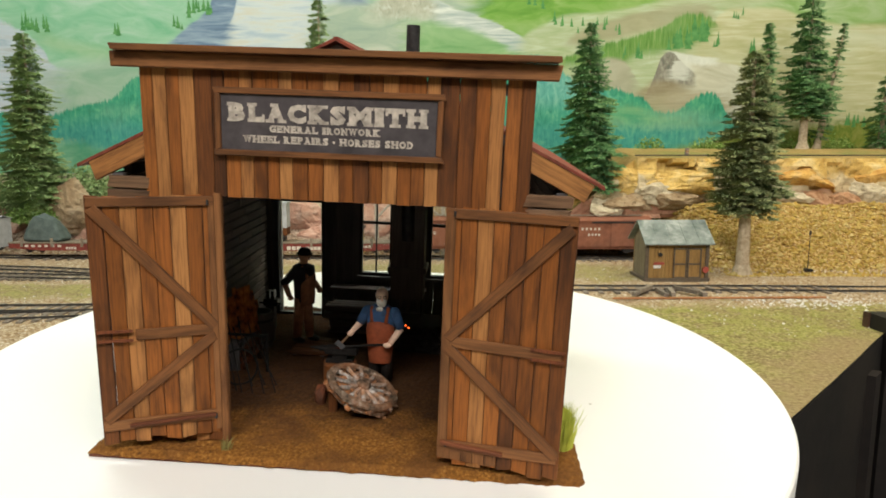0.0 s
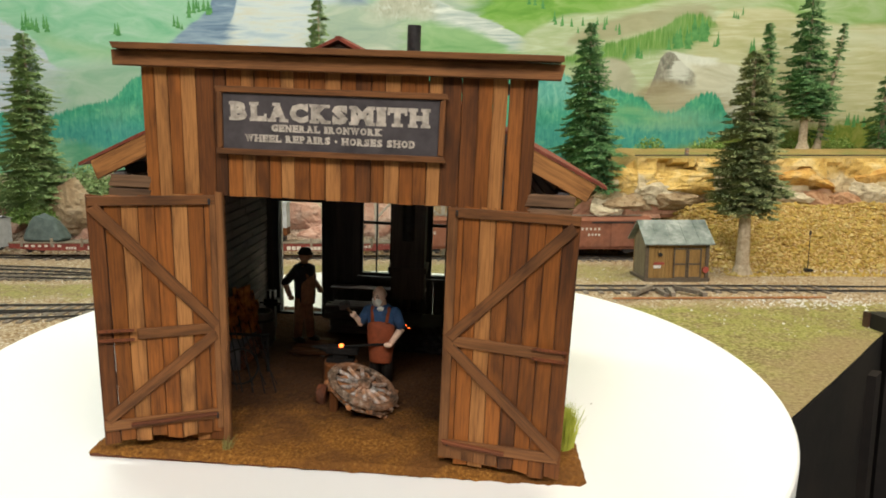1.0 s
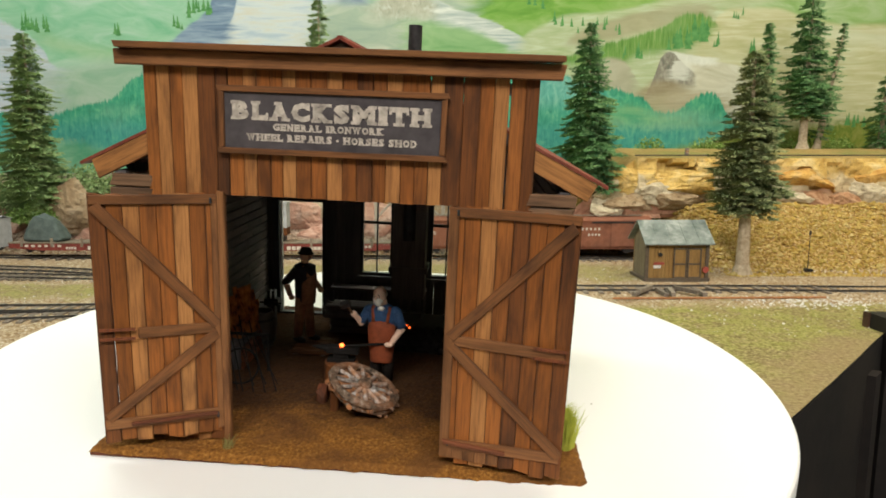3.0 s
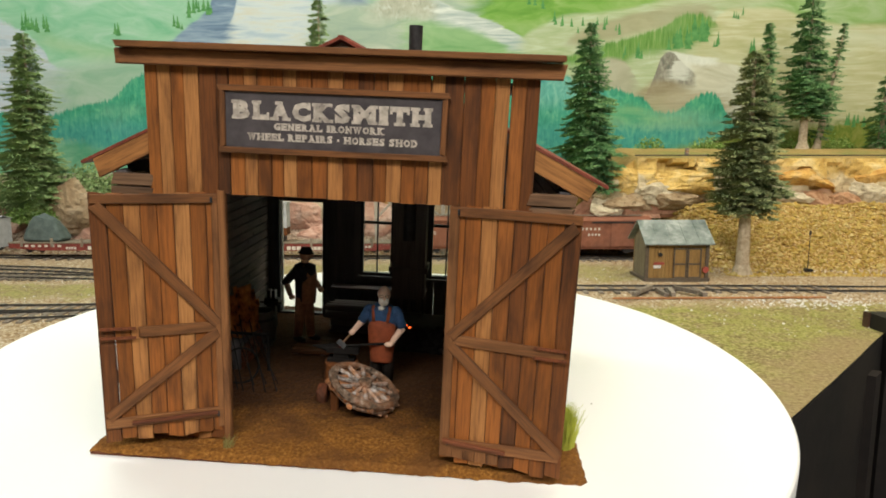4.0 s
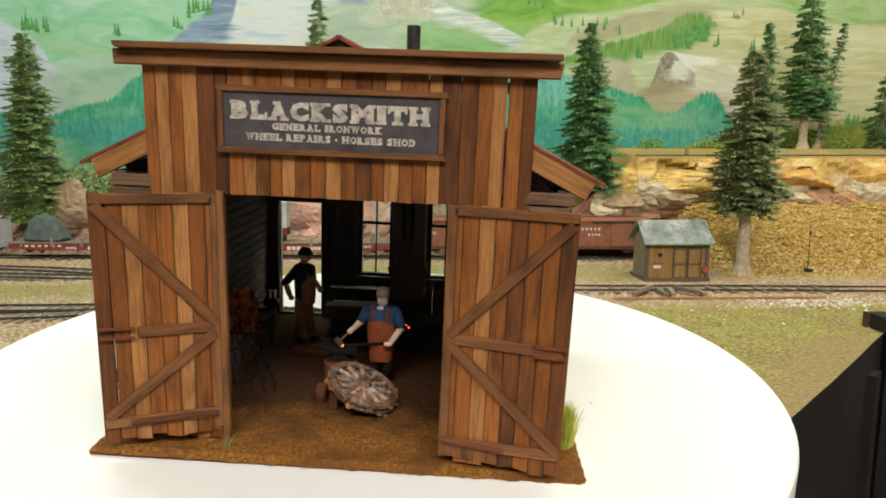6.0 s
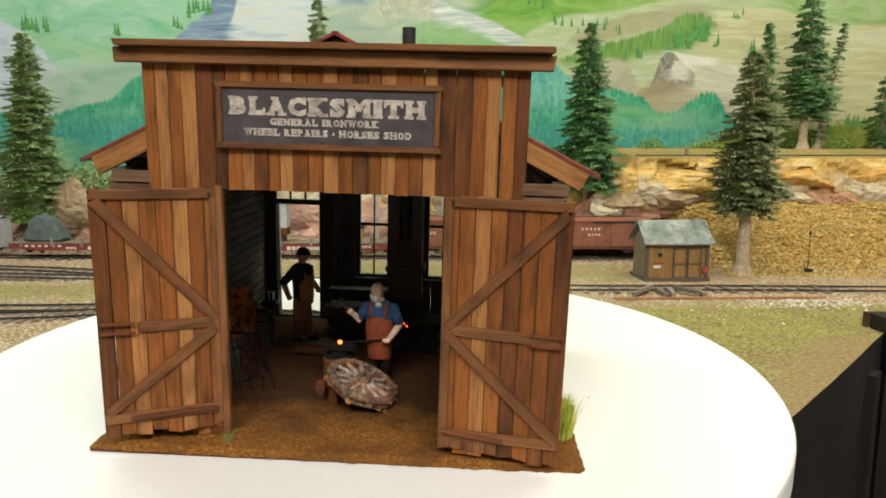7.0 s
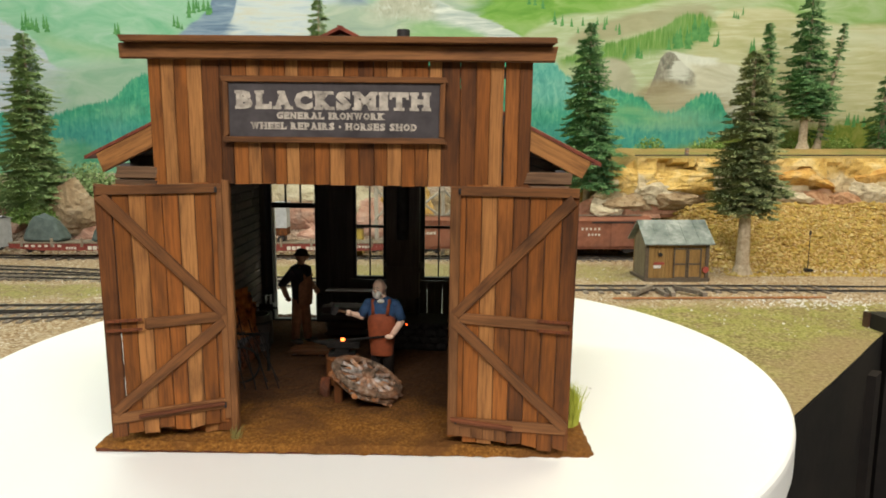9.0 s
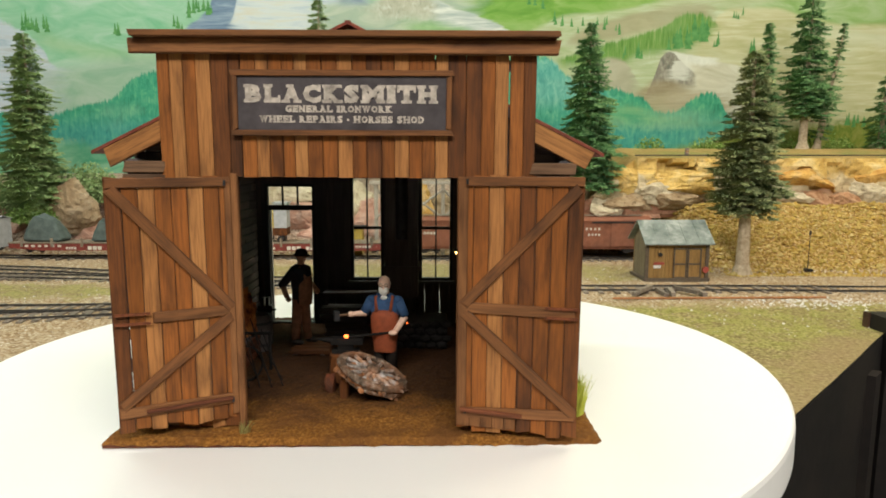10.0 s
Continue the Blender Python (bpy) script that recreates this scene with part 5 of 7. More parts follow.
col = n.mix(n.math("MAXIMUM", n.math("MAXIMUM", g1, n.math("MULTIPLY", g2, 0.85)), n.math("MULTIPLY", g3, 0.65)), ballast, turf)
# bare earth along the worn front edge
col = n.mix(n.math("MULTIPLY", n.step(n.math("ADD", n.math("SUBTRACT", xx, n.math("MULTIPLY", Y_, 0.985)), 0.2), -0.06, 0.0), n.math("MULTIPLY", n.step(Y_, 0.66, 0.6), 0.8)), col, n.ramp(grit, [(0.3, (0.22, 0.15, 0.07)), (0.7, (0.36, 0.27, 0.15))]))
talus = n.mix(n.step(X, 0.25, 0.38), n.ramp(cell, [(0.0, (0.20, 0.13, 0.09)), (0.6, (0.36, 0.26, 0.19)), (1.0, (0.5, 0.4, 0.32))]), talus)
col = n.mix(n.step(n.math("ADD", Z, n.math("MULTIPLY", wob, 0.03)), 0.004, 0.010), col, talus)
n.bump(n.math("ADD", grit, n.voronoi(420.0)), 0.8, 0.0015)
GROUND = n.done(col, 0.95, spec=0.15)

ys = list(np.linspace(-0.25, 0.6479, 60)) + list(np.linspace(0.648, 1.45, 110))
NXG = 200
verts, faces = [], []
for y in ys:
    x1 = edge_x(y)
    for i in range(NXG + 1):
        x = -1.75 + (x1 + 1.75) * i / NXG
        verts.append((x, y, ground_height(x, y)))
for j in range(len(ys) - 1):
    if j == 59:
        continue
    for i in range(NXG):
        a = j * (NXG + 1) + i
        faces.append((a, a + 1, a + NXG + 2, a + NXG + 1))
tagged(mesh_part("ground", verts, faces, GROUND), "scenic ground with turf, ballast and gravel slope", "ground", kind="structure")

# benchwork below the scenery: black fascia along the slanting edge
b = bmesh.new()
p, q = Vector((-0.4175, -0.25)), Vector((0.467, 0.648))
d = (q - p).normalized()
nrm = Vector((d.y, -d.x))
for off, z0, z1, slot in ((0.0, -0.6, -0.003, 0),):
    vs = [b.verts.new((*(p + nrm * off), z0)), b.verts.new((*(q + nrm * off), z0)), b.verts.new((*(q + nrm * off), z1)), b.verts.new((*(p + nrm * off), z1))]
    ws = [b.verts.new((v.co.x - nrm.x * 0.02, v.co.y - nrm.y * 0.02, v.co.z)) for v in vs]
    b.faces.new(vs)
    b.faces.new(ws[::-1])
    for i in range(4):
        b.faces.new((vs[i], ws[i], ws[(i + 1) % 4], vs[(i + 1) % 4]))
fascia = tagged(part("fascia", b, FASCIA), "black painted benchwork fascia", "fascia", kind="structure")
b = bmesh.new()
for s in (0.955, 0.55, 0.25):
    c = p + (q - p) * s + nrm * 0.002
    m = Matrix.Translation((c.x, c.y, 0)) @ Matrix.Rotation(math.atan2(d.y, d.x), 4, "Z")
    box(b, -0.012, 0.012, -0.006, 0.003, -0.6, -0.03, m=m)
part("batten", b, FASCIA, fascia)
b = bmesh.new()
box(b, 0.464, 1.35, 0.636, 0.675, -0.6, 0.016)
tagged(part("fascia_panel", b, FASCIA), "black fascia panel standing above the scenery", "fascia", kind="structure")
b = bmesh.new()
box(b, 0.4615, 0.464, 0.667, 0.676, -0.02, 0.0165)
tagged(part("fascia_end_trim", b, LAYOUT_EDGE), "bare wooden end of the fascia panel", "trim", kind="structure")
# stand that carries the turntable
b = bmesh.new()
lathe(b, [(0.055, 0.0), (0.055, 0.006), (0.02, 0.010), (0.018, 0.068), (0.03, 0.074)], 32, centre=(-0.024, 0.24, -0.001))
tagged(part("turntable_stand", b, IRON), "plain dark stand under the turntable", "stand")


# ---- tracks ----
RAIL = plain("weathered_rail", (0.055, 0.05, 0.046), 0.5, 0.4, 200, 0.4)
TIE = wood("weathered_ties", [(0.18, 0.15, 0.12), (0.32, 0.275, 0.22), (0.24, 0.20, 0.165)], 0.4, island=True)


def track(points, label, gauge=0.030):
    """Two rails on ties along a smooth line through a few plan points."""
    pts = [Vector(p) for p in points]
    line = []
    for i in range(len(pts) - 1):
        p0, p1, p2, p3 = pts[max(0, i - 1)], pts[i], pts[i + 1], pts[min(len(pts) - 1, i + 2)]
        for k in range(24):
            t = k / 24
            line.append(0.5 * (2 * p1 + (p2 - p0) * t + (2 * p0 - 5 * p1 + 4 * p2 - p3) * t * t + (3 * p1 - p0 - 3 * p2 + p3) * t ** 3))
    line.append(pts[-1])
    ob = thing("railway_track", label, "railway track", "layout tracks", kind="structure")
    sides = []
    for i, c in enumerate(line):
        d = (line[min(i + 1, len(line) - 1)] - line[max(i - 1, 0)]).normalized()
        sides.append(Vector((-d.y, d.x)))
    for s in (-1, 1):
        verts, faces = [], []
        for c, nn in zip(line, sides):
            e = c + nn * s * gauge / 2
            for off, z in ((-0.0013, 0.0008), (-0.0007, 0.0016), (-0.0007, 0.0036), (0.0007, 0.0036), (0.0007, 0.0016), (0.0013, 0.0008)):
                verts.append((e.x + nn.x * off, e.y + nn.y * off, z))
        for i in range(len(line) - 1):
            for j in range(6):
                a, c = i * 6 + j, i * 6 + (j + 1) % 6
                faces.append((a, c, c + 6, a + 6))
        mesh_part("rail", verts, faces, RAIL, ob)
    b = bmesh.new()
    run, last = 0.0, line[0]
    for c, nn in zip(line, sides):
        run += (c - last).length
        last = c
        if run > 0.0125:
            run = 0.0
            m = Matrix.Translation((c.x, c.y, 0)) @ Matrix.Rotation(math.atan2(nn.y, nn.x) + random.gauss(0, 0.02), 4, "Z")
            box(b, -0.027 - random.uniform(0, 0.002), 0.027 + random.uniform(0, 0.002), -0.0030, 0.0030, -0.002, 0.0016 + random.uniform(-0.0008, 0.0006), m=m)
    part("ties", b, TIE, ob, kind="stuff")


track([(-1.5, 0.99), (-0.9, 0.985), (-0.55, 0.955), (-0.2, 0.90), (0.15, 0.874), (0.4, 0.872), (0.7, 0.862), (1.3, 0.85)], "weathered main track curving through the scene")
track([(-1.5, 1.07), (-0.95, 1.06), (-0.7, 1.035), (-0.45, 0.975), (-0.2, 0.93), (0.02, 0.89)], "weathered siding joining the main track")
track([(-1.2, 0.66), (-0.75, 0.69), (-0.5, 0.712), (-0.38, 0.735), (-0.1, 0.80), (0.15, 0.86)], "weathered near track among ballast")
track([(-1.2, 0.74), (-0.75, 0.745), (-0.5, 0.75), (-0.35, 0.765), (-0.1, 0.82)], "weathered spur merging with the near track")
track([(-1.5, 1.165), (-0.8, 1.165), (-0.3, 1.16), (0.1, 1.152), (0.42, 1.148)], "back siding holding parked cars")

# loose ties stacked by the track
b = bmesh.new()
for i in range(7):
    m = Matrix.Translation((0.27 + i * 0.011 + random.uniform(-0.01, 0.01), 0.828 + random.uniform(-0.012, 0.012), 0.002 + 0.003 * (i % 2))) @ Matrix.Rotation(random.uniform(0.6, 2.4), 4, "Z")
    box(b, -0.02, 0.02, -0.003, 0.003, 0.0, 0.005, m=m)
tagged(part("discarded_ties", b, TIE), "pile of discarded grey ties beside the track", "tie pile", kind="stuff")
RAIL_RUST = plain("rust_orange_rail", (0.34, 0.15, 0.06), 0.8, 0, 200, 0.3)
b = bmesh.new()
limb(b, (0.22, 0.800, 0.003), (0.50, 0.806, 0.003), 0.0015, 0.0015, n=6)
tagged(part("spare_rail", b, RAIL_RUST), "rusty spare rail lying on the ballast", "rail")


# ---- stones ----
def stones(name, label, count, place, lo, hi, material):
    """Loose stones, each a chipped lump of eight faces."""
    verts, faces = [], []
    for _ in range(count):
        x, y = place()
        r = random.uniform(lo, hi) * random.choice((0.6, 0.8, 1, 1))
        z = ground_height(x, y)
        k = len(verts)
        for dx, dy, dz in ((1, 0, 0), (0, 1, 0), (-1, 0, 0), (0, -1, 0), (0, 0, 0.8), (0, 0, -0.6)):
            verts.append((x + r * (dx + random.uniform(-0.4, 0.4)), y + r * (dy + random.uniform(-0.4, 0.4)), z + r * (dz + random.uniform(-0.3, 0.3))))
        for a, c in ((0, 1), (1, 2), (2, 3), (3, 0)):
            faces.append((k + a, k + c, k + 4))
            faces.append((k + c, k + a, k + 5))
    return tagged(mesh_part(name, verts, faces, material), label, "stones", kind="stuff")


def stone_mat(name, tones):
    n = Nodes(name)
    c = n.ramp(n.island(), [(i / (len(tones) - 1), t) for i, t in enumerate(tones)])
    f = n.noise(500, 4, 0.6)
    return n.done(n.mix(n.math("MULTIPLY", f, 0.4), c, (0.12, 0.08, 0.04)), 0.95, spec=0.15)


TALUS = stone_mat("golden_talus", [(0.30, 0.18, 0.045), (0.54, 0.36, 0.085), (0.36, 0.26, 0.06), (0.64, 0.46, 0.15), (0.44, 0.34, 0.09), (0.72, 0.57, 0.26)])
PALE = stone_mat("pale_ballast", [(0.28, 0.22, 0.15), (0.42, 0.35, 0.25), (0.36, 0.27, 0.18), (0.62, 0.57, 0.48), (0.82, 0.80, 0.74)])


def on_slope():
    while True:
        x = random.uniform(0.36, 1.15)
        y = toe(x) + random.uniform(-0.015, 0.16)
        if y < 1.2:
            return x, y


stones("talus_stones", "golden brown gravel covering the slope", 13000, on_slope, 0.0012, 0.0038, TALUS)
stones("slope_stones", "larger golden stones scattered on the slope", 1300, on_slope, 0.0035, 0.0068, TALUS)
stones("left_talus", "pinkish gravel at the foot of the rocks", 2500, lambda: (random.uniform(-1.2, 0.4), random.uniform(1.2, 1.27)), 0.0018, 0.005, stone_mat("pink_gravel", [(0.24, 0.15, 0.10), (0.38, 0.27, 0.19), (0.46, 0.36, 0.28)]))
stones("ballast_stones", "pale ballast stones along the tracks", 5200, lambda: (random.uniform(-0.9, 0.9), random.choice((random.gauss(0.80, 0.025), random.gauss(0.935, 0.03), random.gauss(0.70, 0.04))) if random.random() < 0.7 else random.uniform(0.76, 1.1)), 0.0007, 0.0019, PALE)
stones("white_chips", "white stone chips on the turf", 260, lambda: (random.gauss(0.47, 0.05), random.gauss(0.79, 0.018)), 0.0012, 0.0028, stone_mat("white_chip", [(0.6, 0.57, 0.5), (0.85, 0.83, 0.78)]))

ROCK = {}
for key, lo, mid, hi in (("Y", (0.42, 0.25, 0.06), (0.66, 0.46, 0.15), (0.72, 0.60, 0.34)), ("C", (0.36, 0.30, 0.20), (0.54, 0.47, 0.33), (0.64, 0.57, 0.42)), ("R", (0.27, 0.125, 0.06), (0.46, 0.265, 0.15), (0.52, 0.37, 0.24)),
                         ("O", (0.36, 0.17, 0.05), (0.60, 0.36, 0.10), (0.62, 0.46, 0.25)), ("B", (0.20, 0.13, 0.07), (0.34, 0.25, 0.15), (0.44, 0.36, 0.25)), ("P", (0.34, 0.15, 0.10), (0.52, 0.32, 0.24), (0.58, 0.44, 0.36))):
    n = Nodes("cast_rock_" + key.lower())
    f, g = n.noise(22.0, 6, 0.65, distortion=0.6), n.noise(160.0, 5, 0.65)
    c = n.ramp(f, [(0.3, lo), (0.5, mid), (0.7, hi)])
    c = n.mix(n.step(g, 0.5, 0.8), c, tuple(v * 0.45 for v in lo))
    n.bump(n.math("ADD", f, n.math("MULTIPLY", g, 0.5)), 0.9, 0.004)
    ROCK[key] = n.done(c, 0.9, spec=0.2)
KIND = {"Y": "yellow sandstone", "C": "cream weathered", "R": "red-brown", "O": "orange-stained", "B": "brown shaded", "P": "pinkish"}
ROCKS = [
    ("Y", 0.360, 1.170, 0.164, 0.050, 0.033),
    ("Y", 0.450, 1.175, 0.164, 0.061, 0.035),
    ("C", 0.405, 1.160, 0.125, 0.047, 0.021),
    ("B", 0.346, 1.150, 0.105, 0.036, 0.018),
    ("B", 0.428, 1.150, 0.108, 0.042, 0.016),
    ("C", 0.310, 1.150, 0.094, 0.031, 0.019),
    ("C", 0.512, 1.160, 0.128, 0.031, 0.031),
    ("O", 0.667, 1.170, 0.164, 0.056, 0.031),
    ("Y", 0.720, 1.180, 0.158, 0.032, 0.027),
    ("C", 0.633, 1.150, 0.121, 0.036, 0.019),
    ("R", 0.692, 1.140, 0.107, 0.029, 0.018),
    ("R", 0.735, 1.140, 0.111, 0.029, 0.018),
    ("O", 0.802, 1.170, 0.166, 0.042, 0.032),
    ("C", 0.800, 1.150, 0.118, 0.036, 0.026),
    ("C", 0.577, 1.150, 0.118, 0.036, 0.023),
    ("Y", 0.588, 1.180, 0.169, 0.043, 0.030),
    ("B", 0.779, 1.190, 0.163, 0.022, 0.027),
    ("O", 0.858, 1.180, 0.143, 0.043, 0.043),
    ("C", 0.922, 1.180, 0.132, 0.048, 0.043),
    ("B", -0.730, 1.232, 0.085, 0.034, 0.042),
    ("P", -0.703, 1.250, 0.037, 0.034, 0.020),
    ("P", -0.878, 1.270, 0.055, 0.046, 0.025),
    ("P", -0.828, 1.290, 0.056, 0.047, 0.026),
    ("P", -0.970, 1.280, 0.071, 0.052, 0.041),
    ("P", -0.612, 1.280, 0.094, 0.064, 0.046),
    ("O", -0.498, 1.280, 0.088, 0.064, 0.046),
    ("C", -0.395, 1.280, 0.088, 0.058, 0.046),
    ("P", -0.295, 1.270, 0.072, 0.052, 0.038),
    ("C", -0.327, 1.310, 0.109, 0.059, 0.036),
    ("P", -0.252, 1.250, 0.034, 0.034, 0.020),
    ("C", -0.211, 1.280, 0.082, 0.052, 0.046),
    ("P", -0.142, 1.270, 0.060, 0.052, 0.034),
    ("O", -0.073, 1.280, 0.082, 0.058, 0.046),
    ("B", 0.007, 1.280, 0.077, 0.058, 0.046),
    ("C", 0.099, 1.280, 0.082, 0.064, 0.046),
    ("O", 0.199, 1.260, 0.090, 0.068, 0.046),
    ("Y", 0.273, 1.240, 0.113, 0.056, 0.039),
]


def boulder(key, x, y, z, w, h):
    """A rock casting: a lump cut by several planes, then roughened."""
    b = bmesh.new()
    bmesh.ops.create_icosphere(b, subdivisions=4, radius=1.0)
    cuts = [(Vector((random.gauss(0, 1), random.gauss(-0.3, 0.8), random.gauss(0, 0.8))).normalized(), random.uniform(0.5, 0.85)) for _ in range(16)]
    seed = random.uniform(0, 90)
    for v in b.verts:
        for nn, dd in cuts:
            o = v.co.dot(nn)
            if o > dd:
                v.co -= nn * (o - dd) * 0.92
        v.co *= 1.05 + 0.16 * noise.noise(v.co * 1.6 + Vector((seed, 0, 0))) - 0.10 * abs(noise.noise(v.co * 3.3 + Vector((0, seed, 0)))) + 0.10 * noise.noise(v.co * 6 + Vector((0, seed, 0))) + 0.05 * noise.noise(v.co * 14 + Vector((0, 0, seed)))
        v.co = Vector((v.co.x * w * 1.65, v.co.y * max(w, h) * 0.8, v.co.z * h * 1.42))
    return tagged(part("boulder", b, ROCK[key], at=Matrix.Translation((x, y + 0.02, z - 0.006)), smooth=False), KIND[key] + " rock casting set in the hillside", "rock", "hillside rocks")


for key, x, y, z, w, h in ROCKS:
    high = z > 0.14 and y < 1.2
    boulder(key, x, y, 0.149 if high else z, w, h * 0.74 if high else h)

# ledge above the rocks, with its earth road
LEDGE = speckled("ledge_earth", [(0.3, (0.24, 0.16, 0.05)), (0.7, (0.46, 0.33, 0.13))], 120.0, 0.95, 0.5, 0.001, 10.0, (0.2, 0.21, 0.06))
n = Nodes("cliff_rock")
X, Y_, Z = n.xyz()
f, g = n.noise(20.0, 6, 0.65, distortion=0.6), n.noise(160.0, 5, 0.65)
zz = n.math("ADD", Z, n.math("MULTIPLY", n.math("SUBTRACT", n.noise(11.0, 4, 0.6), 0.5), 0.10))
band = n.mix(n.step(zz, 0.105, 0.125), n.ramp(f, [(0.3, (0.24, 0.10, 0.06)), (0.7, (0.46, 0.26, 0.17))]), n.ramp(f, [(0.3, (0.40, 0.31, 0.18)), (0.5, (0.56, 0.46, 0.28)), (0.7, (0.64, 0.56, 0.40))]))
band = n.mix(n.step(zz, 0.148, 0.160), band, n.ramp(f, [(0.3, (0.46, 0.28, 0.07)), (0.5, (0.64, 0.45, 0.15)), (0.7, (0.68, 0.57, 0.32))]))
band = n.mix(n.step(g, 0.5, 0.8), band, (0.14, 0.09, 0.04))
n.bump(n.math("ADD", f, n.math("MULTIPLY", g, 0.5)), 0.9, 0.004)
CLIFF = n.done(band, 0.9, spec=0.2)
verts, faces = [], []
FACE_ROWS = 16
for i in range(261):
    x = 0.12 + 1.3 * i / 260
    ramp = min(1, max(0, (x - 0.16) / 0.2))
    front = 1.178 + 0.010 * noise.noise((x * 14, 0, 0))
    for j in range(FACE_ROWS):
        u = j / (FACE_ROWS - 1)
        z = (0.075 + 0.109 * u) * ramp + 0.02 * (1 - ramp)
        cell = noise.cell(Vector((x * 24 + noise.noise((x * 9, z * 9, 1)), z * 38 + noise.noise((x * 12, z * 9, 7)), 3.0)))
        verts.append((x, front - 0.014 * (1 - u) + 0.012 * cell + 0.006 * noise.noise((x * 40, z * 50, 2)), z))
    for y, z in ((front + 0.014, 0.1865 * ramp), (1.33, 0.203 * ramp), (1.5, 0.208 * ramp)):
        verts.append((x, y, z + 0.0025 * noise.noise((x * 30, y * 30, 0))))
PER = FACE_ROWS + 3
for i in range(260):
    for j in range(PER - 1):
        a = i * PER + j
        faces.append((a, a + PER, a + PER + 1, a + 1))
tagged(mesh_part("ledge", verts, faces, [LEDGE, CLIFF], slots=[1 if k % (PER - 1) < FACE_ROWS - 1 else 0 for k in range(len(faces))]), "earth ledge on a cream and yellow cliff of cast rock", "ledge", kind="structure")
b = bmesh.new()
limb(b, (0.36, 1.195, 0.1895), (1.3, 1.195, 0.1895), 0.0013, 0.0013, n=6)
tagged(part("ledge_rail", b, RAIL), "thin dark rail along the ledge", "rail")
b = bmesh.new()
box(b, 0.457, 0.463, 1.20, 1.206, 0.184, 0.203)
tagged(part("ledge_post", b, WHEEL_WOOD), "short wooden post on the ledge", "post")
verts, faces = [], []
for i in range(81):
    x = -1.75 + 2.0 * i / 80
    for y, z in ((1.27, 0.03), (1.31, 0.085 + 0.02 * noise.noise((x * 6, 0, 0))), (1.40, 0.125 + 0.02 * noise.noise((x * 5, 3, 0))), (1.5, 0.15)):
        verts.append((x, y + 0.01 * noise.noise((x * 9, z * 9, 0)), z))
for i in range(80):
    for j in range(3):
        a = i * 4 + j
        faces.append((a, a + 4, a + 5, a + 1))
tagged(mesh_part("hill_bank", verts, faces, GROUND), "low scenic bank behind the rocks", "bank", kind="structure")

# ---- trees ----
BARK = speckled("grey_bark", [(0.3, (0.31, 0.24, 0.155)), (0.7, (0.60, 0.50, 0.36))], 180.0, 0.9, 0.6)
def needle_mat(name, dark, mid, light):
    n = Nodes(name)
    clump = n.noise(75.0, 3, 0.6)
    f = n.math("ADD", n.math("MULTIPLY", n.island(), 0.45), n.math("MULTIPLY", n.step(clump, 0.32, 0.68), 0.55))
    return n.done(n.ramp(f, [(0.05, dark), (0.45, mid), (0.95, light)]), 0.78, spec=0.2)


NEEDLES = needle_mat("fir_needles", (0.05, 0.14, 0.055), (0.125, 0.28, 0.11), (0.32, 0.49, 0.21))
NEEDLES_OLIVE = needle_mat("olive_fir_needles", (0.12, 0.195, 0.075), (0.24, 0.36, 0.14), (0.44, 0.54, 0.26))
NEEDLES_GREY = needle_mat("grey_fir_needles", (0.09, 0.13, 0.055), (0.21, 0.26, 0.115), (0.44, 0.46, 0.23))
n = Nodes("bright_bush_leaves")
c = n.ramp(n.island(), [(0, (0.09, 0.18, 0.03)), (0.5, (0.18, 0.31, 0.07)), (1, (0.33, 0.44, 0.14))])
BUSH = n.done(c, 0.8, spec=0.2)


